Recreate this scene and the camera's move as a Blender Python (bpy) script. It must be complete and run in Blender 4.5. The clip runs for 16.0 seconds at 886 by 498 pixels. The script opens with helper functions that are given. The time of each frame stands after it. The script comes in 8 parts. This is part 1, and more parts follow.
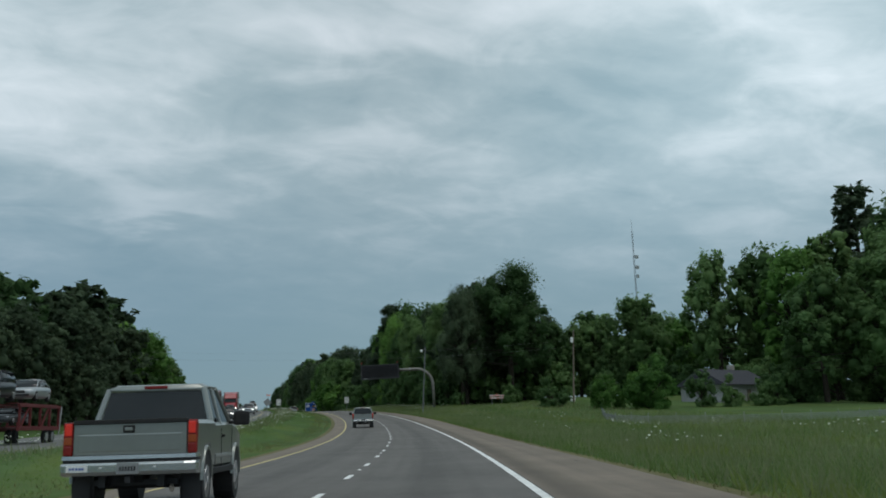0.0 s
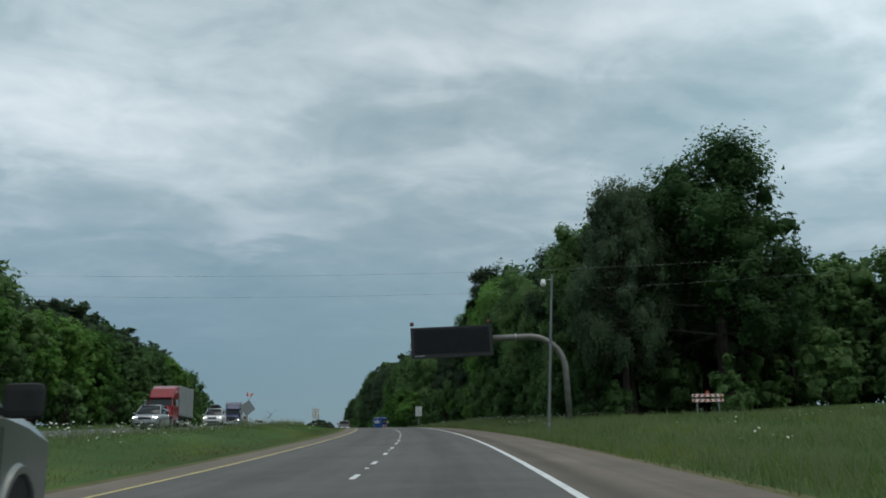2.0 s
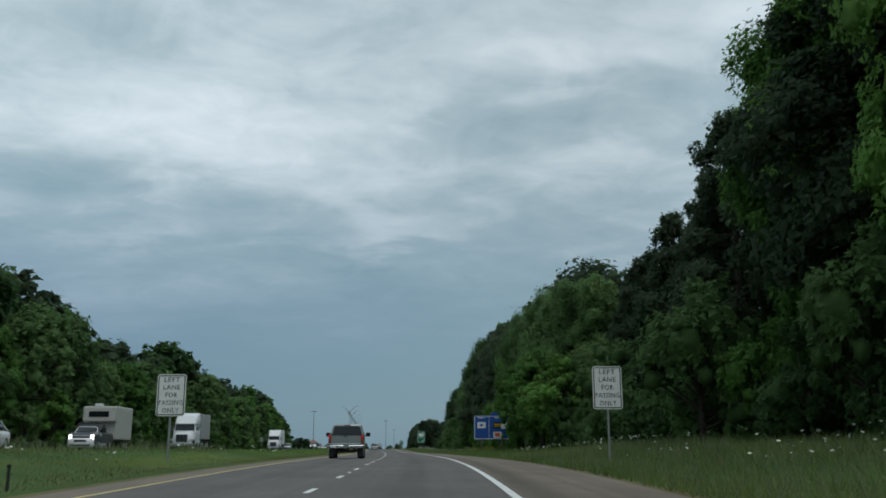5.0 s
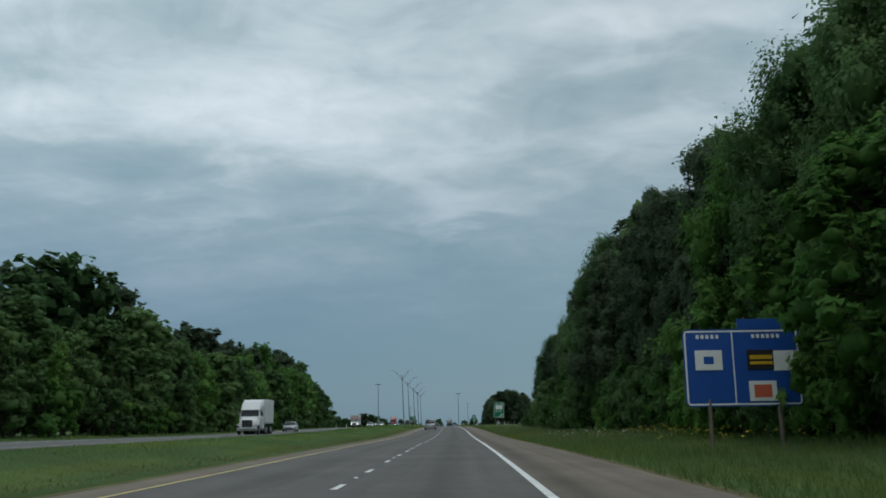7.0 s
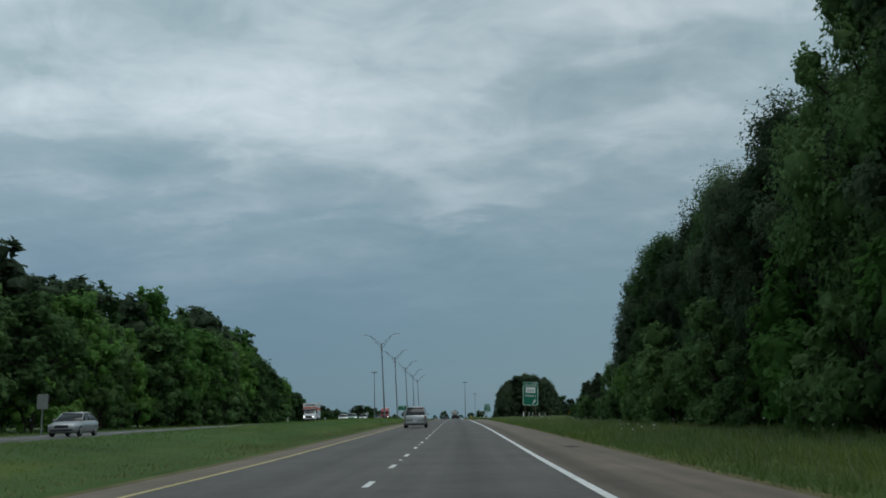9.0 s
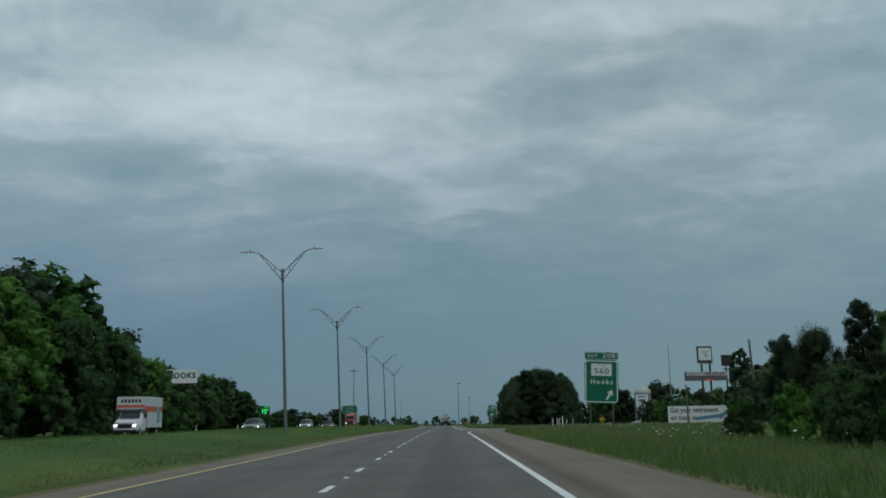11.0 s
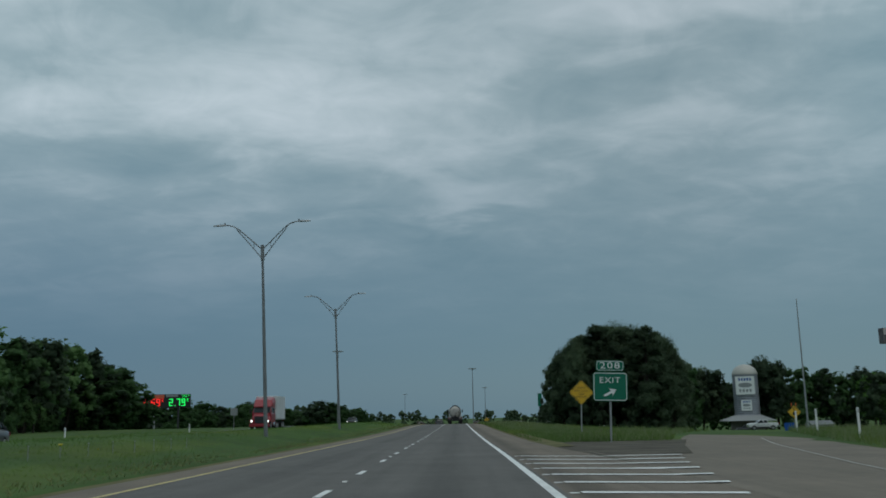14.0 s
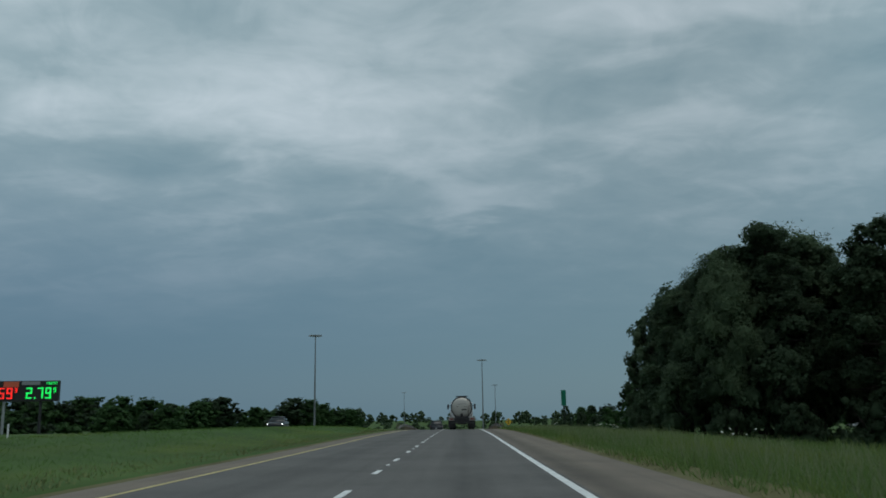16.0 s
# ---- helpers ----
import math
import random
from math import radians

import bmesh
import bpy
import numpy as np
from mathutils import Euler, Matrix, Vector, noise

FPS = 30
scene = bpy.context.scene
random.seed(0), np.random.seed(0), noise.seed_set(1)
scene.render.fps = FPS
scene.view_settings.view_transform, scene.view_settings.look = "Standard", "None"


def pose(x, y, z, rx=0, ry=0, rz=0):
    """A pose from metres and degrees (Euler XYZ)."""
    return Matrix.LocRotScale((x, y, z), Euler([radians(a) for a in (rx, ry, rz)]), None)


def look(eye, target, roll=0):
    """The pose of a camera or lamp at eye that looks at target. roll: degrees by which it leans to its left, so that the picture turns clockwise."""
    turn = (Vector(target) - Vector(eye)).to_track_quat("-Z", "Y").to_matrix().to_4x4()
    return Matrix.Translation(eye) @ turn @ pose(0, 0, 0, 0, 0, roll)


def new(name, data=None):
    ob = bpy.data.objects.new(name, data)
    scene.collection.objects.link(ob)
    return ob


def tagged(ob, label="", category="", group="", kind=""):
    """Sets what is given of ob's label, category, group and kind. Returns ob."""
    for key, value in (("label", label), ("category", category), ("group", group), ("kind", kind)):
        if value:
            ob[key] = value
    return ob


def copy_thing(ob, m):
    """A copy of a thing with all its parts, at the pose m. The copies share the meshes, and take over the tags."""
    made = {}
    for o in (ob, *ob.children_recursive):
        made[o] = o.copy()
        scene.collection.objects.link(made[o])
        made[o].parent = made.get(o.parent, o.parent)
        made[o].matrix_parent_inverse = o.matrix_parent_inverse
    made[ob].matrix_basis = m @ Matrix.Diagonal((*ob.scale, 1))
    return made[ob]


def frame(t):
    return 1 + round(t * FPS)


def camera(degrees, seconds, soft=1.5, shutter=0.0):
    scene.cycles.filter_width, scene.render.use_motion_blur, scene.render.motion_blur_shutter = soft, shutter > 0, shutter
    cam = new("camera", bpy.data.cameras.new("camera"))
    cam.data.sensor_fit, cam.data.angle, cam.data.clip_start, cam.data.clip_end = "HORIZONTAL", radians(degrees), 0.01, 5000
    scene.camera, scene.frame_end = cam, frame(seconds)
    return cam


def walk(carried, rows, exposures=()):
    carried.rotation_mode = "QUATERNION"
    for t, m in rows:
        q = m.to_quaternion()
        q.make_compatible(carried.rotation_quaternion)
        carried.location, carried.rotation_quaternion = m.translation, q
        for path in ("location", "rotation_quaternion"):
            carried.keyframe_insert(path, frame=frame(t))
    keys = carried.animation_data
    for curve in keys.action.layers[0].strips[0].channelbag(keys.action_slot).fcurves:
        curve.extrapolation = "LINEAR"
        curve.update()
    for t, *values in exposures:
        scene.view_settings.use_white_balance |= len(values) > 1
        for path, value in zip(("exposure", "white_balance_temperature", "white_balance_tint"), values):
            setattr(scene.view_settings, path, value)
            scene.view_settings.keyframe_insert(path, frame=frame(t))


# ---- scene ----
cam = camera(53.0, 16.0, soft=1.75, shutter=0.04)
# seconds, place in metres, turn in degrees
PATH = [
    (0.0, -45.460, -0.000, -4.806, 101.274, 1.679, -19.402),
    (0.5, -38.906, 18.408, -4.757, 101.232, 2.061, -17.642),
    (1.0, -32.859, 36.779, -4.590, 101.533, 1.284, -16.270),
    (1.5, -27.431, 55.125, -4.281, 101.998, 1.070, -14.428),
    (2.0, -22.710, 73.433, -3.798, 102.679, 0.825, -12.800),
    (2.5, -18.296, 91.866, -3.167, 102.948, 0.847, -11.998),
    (3.0, -14.452, 110.323, -2.488, 103.201, 0.420, -9.860),
    (3.5, -11.035, 128.645, -1.835, 102.792, 0.763, -8.911),
    (4.0, -8.016, 146.775, -1.214, 103.032, 0.642, -7.963),
    (4.5, -5.363, 164.784, -0.617, 102.762, 0.659, -7.132),
    (5.0, -3.116, 182.567, -0.091, 102.747, 0.135, -4.580),
    (5.5, -1.762, 200.300, 0.300, 102.363, 0.300, -2.482),
    (6.0, -0.807, 217.948, 0.497, 101.978, 0.465, -1.139),
    (6.5, -0.151, 235.526, 0.555, 101.594, 0.630, -0.320),
    (7.0, 0.291, 253.052, 0.568, 101.210, 0.796, 0.204),
    (7.5, 0.591, 270.544, 0.587, 100.826, 0.961, 0.662),
    (8.0, 0.642, 288.023, 0.612, 100.816, 1.164, 1.165),
    (8.5, 0.648, 305.418, 0.607, 100.858, 1.735, 1.596),
    (9.0, 0.657, 322.748, 0.573, 100.757, 1.176, 0.583),
    (9.5, 0.931, 340.077, 0.585, 100.834, 1.127, 0.471),
    (10.0, 1.161, 357.397, 0.681, 100.912, 1.078, 0.358),
    (10.5, 1.344, 374.695, 0.812, 100.989, 1.029, 0.246),
    (11.0, 1.487, 391.960, 0.935, 101.066, 0.981, 0.134),
    (11.5, 1.603, 409.181, 1.032, 101.144, 0.932, 0.021),
    (12.0, 1.784, 426.374, 1.106, 101.129, 1.090, 0.623),
    (12.5, 1.870, 443.617, 1.169, 100.886, 1.146, 1.055),
    (13.0, 1.946, 460.932, 1.205, 100.634, 1.315, 0.884),
    (13.5, 2.031, 478.277, 1.211, 100.921, 1.299, 0.733),
    (14.0, 2.060, 495.628, 1.185, 100.753, 1.112, 0.920),
    (14.5, 2.069, 512.950, 1.146, 100.517, 1.191, 1.423),
    (15.0, 1.922, 529.700, 1.109, 100.532, 0.779, 1.255),
    (15.5, 1.790, 547.781, 1.066, 100.735, 1.009, 1.147),
    (16.0, 1.754, 565.220, 1.064, 100.858, 0.827, 1.269),
]
EXPOSURES = [(0.0, 0.04, 6450, 9.5), (5.0, 0.04, 6400, 9.5), (9.0, -0.15, 6340, 8), (12.0, -0.37, 6240, 6), (16.0, -0.42, 6215, 6)]
walk(cam, [(t, pose(x, y, z, rx, ry, rz)) for t, x, y, z, rx, ry, rz in PATH], EXPOSURES)

# ---- world and light ----
# banks of cloud: bearing, height, half width and half height in degrees, tilt, strength
BRIGHT_BANKS = [
    (-9, 21.5, 11, 4.5, 0, 0.085), (-24, 21.5, 7, 4.5, 5, 0.06), (-10, 17.4, 7, 1.6, 3, 0.06),
    (2.2, 13.7, 4.5, 0.8, 2, 0.085), (1.5, 16.9, 5.5, 0.9, 9, 0.075), (17, 25.5, 11, 2.2, 3, 0.08),
    (22, 14.3, 6, 0.9, 6, 0.06), (42, 19, 8, 2.8, 8, 0.10), (37, 25, 9, 2.0, 5, 0.06),
]
DARK_BANKS = [
    (15.5, 21.2, 11, 1.7, 4, -0.08), (6.2, 20, 5, 1.4, 3, -0.06), (-23, 16, 9, 0.8, 0, -0.075),
    (-0.3, 12.3, 12, 0.7, 0, -0.085), (-24, 12.3, 10, 1.7, 0, -0.06), (11.5, 13.8, 5, 0.9, 0, -0.06),
    (19, 11.2, 9, 1.1, 0, -0.06), (5.5, 10.2, 4, 0.8, 0, -0.06), (-17, 24.6, 4.5, 1.6, 0, -0.06),
    (33, 13, 9, 0.7, 2, -0.06), (30, 17.6, 10, 1.3, 4, -0.05),
]


def build_world():
    world = bpy.data.worlds.new("overcast_sky")
    scene.world = world
    world.use_nodes = True
    nt = world.node_tree
    nt.nodes.clear()
    N, Lk = nt.nodes.new, nt.links.new
    out = N("ShaderNodeOutputWorld")
    bg = N("ShaderNodeBackground")
    tc = N("ShaderNodeTexCoord")
    sep = N("ShaderNodeSeparateXYZ")
    Lk(tc.outputs["Generated"], sep.inputs[0])

    def math_node(op, a, b=None, c=None):
        m = N("ShaderNodeMath")
        m.operation = op
        for i, v in enumerate((a, b, c)):
            if v is None:
                continue
            if isinstance(v, (int, float)):
                m.inputs[i].default_value = v
            else:
                Lk(v, m.inputs[i])
        return m.outputs[0]

    z = math_node("MAXIMUM", sep.outputs[2], 0.0)
    # a flat cloud deck: direction divided by its height, softened at the horizon
    den = math_node("ADD", z, 0.20)
    u = math_node("DIVIDE", sep.outputs[0], den)
    v = math_node("DIVIDE", sep.outputs[1], den)
    comb = N("ShaderNodeCombineXYZ")
    Lk(u, comb.inputs[0]); Lk(v, comb.inputs[1])

    def layer(scale, rot, stretch, detail, rough, dist, off):
        mp = N("ShaderNodeMapping")
        mp.inputs["Rotation"].default_value = (0, 0, radians(rot))
        mp.inputs["Scale"].default_value = (1.0, stretch, 1)
        mp.inputs["Location"].default_value = off
        Lk(comb.outputs[0], mp.inputs[0])
        n = N("ShaderNodeTexNoise")
        n.inputs["Scale"].default_value = scale
        n.inputs["Detail"].default_value = detail
        n.inputs["Roughness"].default_value = rough
        n.inputs["Distortion"].default_value = dist
        Lk(mp.outputs[0], n.inputs["Vector"])
        return n.outputs["Fac"]

    big = layer(1.15, 18, 1.0, 4, 0.48, 0.5, (3.1, 0.4, 0))
    mid = layer(2.7, -26, 1.45, 4.5, 0.48, 0.35, (7.7, 2.9, 3.0))
    fine = layer(9.0, -16, 1.4, 5, 0.55, 0.6, (1.3, 8.2, 6.0))
    wisp = layer(3.4, 14, 1.7, 3.5, 0.50, 0.7, (4.4, 1.7, 2.0))
    puff = layer(5.5, -30, 1.0, 6, 0.58, 0.9, (2.2, 5.1, 1.0))
    # bearing from north and height over the horizon, in degrees, bent a little by the noise
    az = math_node("MULTIPLY", math_node("ARCTAN2", sep.outputs[0], sep.outputs[1]), 57.2958)
    el = math_node("MULTIPLY", math_node("ARCSINE", sep.outputs[2]), 57.2958)
    az = math_node("MULTIPLY_ADD", math_node("SUBTRACT", mid, 0.5), 16.0, az)
    el = math_node("MULTIPLY_ADD", math_node("SUBTRACT", wisp, 0.5), 5.0, el)
    at = N("ShaderNodeCombineXYZ")
    Lk(az, at.inputs[0]); Lk(el, at.inputs[1])
    s = math_node("ADD", math_node("MULTIPLY", big, 0.32), math_node("MULTIPLY", mid, 0.40))
    s = math_node("ADD", s, math_node("MULTIPLY", fine, 0.07))
    s = math_node("ADD", s, math_node("MULTIPLY", wisp, 0.16))
    s = math_node("ADD", s, math_node("MULTIPLY", puff, 0.22))
    s = math_node("SUBTRACT", s, 0.094)
    for banks in (BRIGHT_BANKS, DARK_BANKS):
        for a0, e0, w0, h0, tilt, amount in banks:
            mp = N("ShaderNodeMapping")
            mp.vector_type = "TEXTURE"
            mp.inputs["Location"].default_value = (a0, e0, 0)
            mp.inputs["Rotation"].default_value = (0, 0, radians(tilt))
            mp.inputs["Scale"].default_value = (w0, h0, 1)
            Lk(at.outputs[0], mp.inputs[0])
            dot = N("ShaderNodeVectorMath")
            dot.operation = "DOT_PRODUCT"
            Lk(mp.outputs[0], dot.inputs[0]); Lk(mp.outputs[0], dot.inputs[1])
            s = math_node("MULTIPLY_ADD", math_node("POWER", 0.42, dot.outputs["Value"]), amount, s)
    ramp = N("ShaderNodeValToRGB")
    els = ramp.color_ramp.elements
    els[0].position, els[0].color = 0.33, (0.235, 0.330, 0.365, 1)
    els[1].position, els[1].color = 0.68, (0.60, 0.665, 0.70, 1)
    e = els.new(0.47); e.color = (0.335, 0.425, 0.455, 1)
    e = els.new(0.56); e.color = (0.455, 0.535, 0.565, 1)
    Lk(s, ramp.inputs[0])
    # the deck is thinner and brighter to the west and the east
    west = N("ShaderNodeMapRange")
    west.interpolation_type = "SMOOTHSTEP"
    west.inputs["From Min"].default_value, west.inputs["From Max"].default_value = -0.45, 0.35
    west.inputs["To Min"].default_value, west.inputs["To Max"].default_value = 1.17, 0.98
    Lk(sep.outputs[0], west.inputs["Value"])
    east = N("ShaderNodeMapRange")
    east.interpolation_type = "SMOOTHSTEP"
    east.inputs["From Min"].default_value, east.inputs["From Max"].default_value = 0.22, 0.62
    east.inputs["To Min"].default_value, east.inputs["To Max"].default_value = 0.0, 0.34
    Lk(sep.outputs[0], east.inputs["Value"])
    shine = math_node("ADD", west.outputs[0], east.outputs[0])
    lit = N("ShaderNodeVectorMath")
    lit.operation = "SCALE"
    Lk(ramp.outputs[0], lit.inputs[0]); Lk(shine, lit.inputs["Scale"])
    # bluer, even haze towards the horizon
    hz = N("ShaderNodeMapRange")
    hz.interpolation_type = "SMOOTHSTEP"
    hz.inputs["From Min"].default_value = 0.06
    hz.inputs["From Max"].default_value = 0.36
    Lk(z, hz.inputs["Value"])
    haze = N("ShaderNodeMixRGB")
    # greyer haze to the east, bluer to the west
    side = N("ShaderNodeMapRange")
    side.inputs["From Min"].default_value, side.inputs["From Max"].default_value = -0.40, 0.25
    Lk(sep.outputs[0], side.inputs["Value"])
    tone = N("ShaderNodeMixRGB")
    tone.inputs[1].default_value = (0.107, 0.196, 0.276, 1)
    tone.inputs[2].default_value = (0.156, 0.248, 0.296, 1)
    Lk(side.outputs[0], tone.inputs[0])
    Lk(tone.outputs[0], haze.inputs[1])
    Lk(hz.outputs[0], haze.inputs[0])
    Lk(lit.outputs[0], haze.inputs[2])
    # the clear sky above the deck, dim behind it
    sky = N("ShaderNodeTexSky")
    sky.sky_type = "NISHITA"
    sky.sun_disc = False
    sky.sun_elevation = radians(58)
    sky.sun_rotation = radians(200)
    add = N("ShaderNodeMixRGB")
    add.blend_type = "ADD"
    add.inputs[0].default_value = 0.012
    Lk(haze.outputs[0], add.inputs[1]); Lk(sky.outputs[0], add.inputs[2])
    Lk(add.outputs[0], bg.inputs["Color"])
    bg.inputs["Strength"].default_value = 1.0
    Lk(bg.outputs[0], out.inputs["Surface"])


build_world()
sun_data = bpy.data.lights.new("sun", "SUN")
sun_data.energy, sun_data.angle, sun_data.color = 0.9, radians(40), (1.0, 0.96, 0.9)
sun = new("sun", sun_data)
sun.matrix_world = look((0, 0, 300), (-60, 120, 0))

# ---- materials ----
def mat(name, base, rough=0.6, metal=0.0, vary=0.25, scale=6.0, bump=0.0, bscale=40.0, spec=0.5, coords="Object", island=0.0, objvar=0.0, emit=0.0, trans=0.0):
    m = bpy.data.materials.new(name)
    m.use_nodes = True
    nt = m.node_tree
    b = nt.nodes["Principled BSDF"]
    N, Lk = nt.nodes.new, nt.links.new
    tc = N("ShaderNodeTexCoord")
    n1 = N("ShaderNodeTexNoise"); n1.inputs["Scale"].default_value = scale; n1.inputs["Detail"].default_value = 6
    n2 = N("ShaderNodeTexNoise"); n2.inputs["Scale"].default_value = scale * 9; n2.inputs["Detail"].default_value = 4
    Lk(tc.outputs[coords], n1.inputs["Vector"]); Lk(tc.outputs[coords], n2.inputs["Vector"])
    mx = N("ShaderNodeMath"); mx.operation = "MULTIPLY_ADD"
    Lk(n1.outputs["Fac"], mx.inputs[0]); mx.inputs[1].default_value = 0.65
    m2 = N("ShaderNodeMath"); m2.operation = "MULTIPLY"; Lk(n2.outputs["Fac"], m2.inputs[0]); m2.inputs[1].default_value = 0.35
    Lk(m2.outputs[0], mx.inputs[2])
    last = mx.outputs[0]
    if island or objvar:
        src = N("ShaderNodeNewGeometry").outputs["Random Per Island"] if island else N("ShaderNodeObjectInfo").outputs["Random"]
        k = N("ShaderNodeMath"); k.operation = "MULTIPLY_ADD"
        Lk(src, k.inputs[0]); k.inputs[1].default_value = (island or objvar); Lk(last, k.inputs[2])
        sub = N("ShaderNodeMath"); sub.operation = "SUBTRACT"; Lk(k.outputs[0], sub.inputs[0]); sub.inputs[1].default_value = (island or objvar) / 2
        last = sub.outputs[0]
    ramp = N("ShaderNodeValToRGB")
    lo = tuple(c * (1 - vary) for c in base); hi = tuple(min(1, c * (1 + vary)) for c in base)
    ramp.color_ramp.elements[0].position, ramp.color_ramp.elements[0].color = 0.3, (*lo, 1)
    ramp.color_ramp.elements[1].position, ramp.color_ramp.elements[1].color = 0.7, (*hi, 1)
    Lk(last, ramp.inputs[0]); Lk(ramp.outputs[0], b.inputs["Base Color"])
    b.inputs["Roughness"].default_value = rough
    b.inputs["Metallic"].default_value = metal
    b.inputs["Specular IOR Level"].default_value = spec
    if trans:
        b.inputs["Transmission Weight"].default_value = trans
    if bump:
        bn = N("ShaderNodeTexNoise"); bn.inputs["Scale"].default_value = bscale; bn.inputs["Detail"].default_value = 5
        Lk(tc.outputs[coords], bn.inputs["Vector"])
        bp = N("ShaderNodeBump"); bp.inputs["Strength"].default_value = bump; bp.inputs["Distance"].default_value = 0.02
        Lk(bn.outputs["Fac"], bp.inputs["Height"]); Lk(bp.outputs[0], b.inputs["Normal"])
    if emit:
        b.inputs["Emission Color"].default_value = (*base, 1)
        b.inputs["Emission Strength"].default_value = emit
    return m


def road_mat(name, base, tracks):
    """Asphalt; u of the UV map runs across the road from the lane line, v along it, in metres."""
    m = mat(name, base, rough=0.82, vary=0.22, scale=0.35, bump=0.35, bscale=60, spec=0.35)
    nt = m.node_tree
    N, Lk = nt.nodes.new, nt.links.new
    b = nt.nodes["Principled BSDF"]
    src = b.inputs["Base Color"].links[0].from_socket
    uv = N("ShaderNodeUVMap")
    sep = N("ShaderNodeSeparateXYZ"); Lk(uv.outputs[0], sep.inputs[0])
    # streaks drawn out along the direction of travel
    mp = N("ShaderNodeMapping"); mp.inputs["Scale"].default_value = (3.0, 0.06, 1); Lk(uv.outputs[0], mp.inputs[0])
    st = N("ShaderNodeTexNoise"); st.inputs["Scale"].default_value = 1.0; st.inputs["Detail"].default_value = 5; Lk(mp.outputs[0], st.inputs["Vector"])
    total = st.outputs["Fac"]
    r = N("ShaderNodeMapRange"); Lk(total, r.inputs["Value"])
    r.inputs["From Min"].default_value, r.inputs["From Max"].default_value = 0.25, 0.75
    r.inputs["To Min"].default_value, r.inputs["To Max"].default_value = 0.86, 1.12
    fac = r.outputs[0]
    for centre, width, depth in tracks:
        d = N("ShaderNodeMath"); d.operation = "SUBTRACT"; Lk(sep.outputs[0], d.inputs[0]); d.inputs[1].default_value = centre
        a = N("ShaderNodeMath"); a.operation = "ABSOLUTE"; Lk(d.outputs[0], a.inputs[0])
        g = N("ShaderNodeMapRange"); g.interpolation_type = "SMOOTHSTEP"; Lk(a.outputs[0], g.inputs["Value"])
        g.inputs["From Min"].default_value, g.inputs["From Max"].default_value = 0.0, width
        g.inputs["To Min"].default_value, g.inputs["To Max"].default_value = 1 - depth, 1.0
        k = N("ShaderNodeMath"); k.operation = "MULTIPLY"; Lk(fac, k.inputs[0]); Lk(g.outputs[0], k.inputs[1])
        fac = k.outputs[0]
    mul = N("ShaderNodeVectorMath"); mul.operation = "SCALE"; Lk(src, mul.inputs[0]); Lk(fac, mul.inputs["Scale"])
    Lk(mul.outputs[0], b.inputs["Base Color"])
    return m


def leaf_mat(name, base, vary=0.40, obj=0.45, through_light=0.5):
    m = mat(name, base, rough=0.7, vary=vary, scale=0.35, spec=0.12, island=0.10)
    nt = m.node_tree
    N, Lk = nt.nodes.new, nt.links.new
    b = nt.nodes["Principled BSDF"]
    src = b.inputs["Base Color"].links[0].from_socket
    # every tree a little different in hue and depth
    oi = N("ShaderNodeObjectInfo")
    hs = N("ShaderNodeHueSaturation")
    r1 = N("ShaderNodeMapRange"); Lk(oi.outputs["Random"], r1.inputs["Value"]); r1.inputs["To Min"].default_value = 1 - obj * 0.6; r1.inputs["To Max"].default_value = 1 + obj
    r2 = N("ShaderNodeMapRange"); Lk(oi.outputs["Random"], r2.inputs["Value"]); r2.inputs["To Min"].default_value = 0.5 + 0.02 * obj; r2.inputs["To Max"].default_value = 0.5 - 0.03 * obj
    Lk(r1.outputs[0], hs.inputs["Value"]); Lk(r2.outputs[0], hs.inputs["Hue"]); Lk(src, hs.inputs["Color"])
    Lk(hs.outputs[0], b.inputs["Base Color"])
    tc = N("ShaderNodeTexCoord")
    bn = N("ShaderNodeTexNoise"); bn.inputs["Scale"].default_value = 7.0; bn.inputs["Detail"].default_value = 5; bn.inputs["Roughness"].default_value = 0.65
    Lk(tc.outputs["Object"], bn.inputs["Vector"])
    bp = N("ShaderNodeBump"); bp.inputs["Strength"].default_value = 0.85; bp.inputs["Distance"].default_value = 0.12
    Lk(bn.outputs["Fac"], bp.inputs["Height"]); Lk(bp.outputs[0], b.inputs["Normal"])
    tr = N("ShaderNodeBsdfTranslucent"); Lk(hs.outputs[0], tr.inputs["Color"])
    mix = N("ShaderNodeMixShader"); mix.inputs[0].default_value = through_light
    Lk(b.outputs[0], mix.inputs[1]); Lk(tr.outputs[0], mix.inputs[2])
    Lk(mix.outputs[0], nt.nodes["Material Output"].inputs["Surface"])
    return m


M_ROAD = road_mat("asphalt_lane", (0.120, 0.112, 0.103), [(1.75, 0.75, 0.22), (-1.75, 0.75, 0.18)])
M_SHOULDER = road_mat("asphalt_shoulder", (0.176, 0.144, 0.112), [(4.02, 0.62, 0.40), (5.05, 0.14, 0.12), (5.75, 0.5, 0.10)])
M_RAMP = road_mat("asphalt_ramp", (0.168, 0.142, 0.112), [])
M_ONC = road_mat("concrete_grey_road", (0.13, 0.13, 0.125), [(-16.25, 0.7, 0.15), (-19.75, 0.7, 0.15)])
M_WHITE = mat("road_paint_white", (0.72, 0.72, 0.70), 0.6, vary=0.18, scale=2.5)
M_WORN = mat("road_paint_worn", (0.45, 0.44, 0.41), 0.7, vary=0.4, scale=4)
M_YELLOW = mat("road_paint_yellow", (0.56, 0.45, 0.18), 0.6, vary=0.25, scale=1.5)
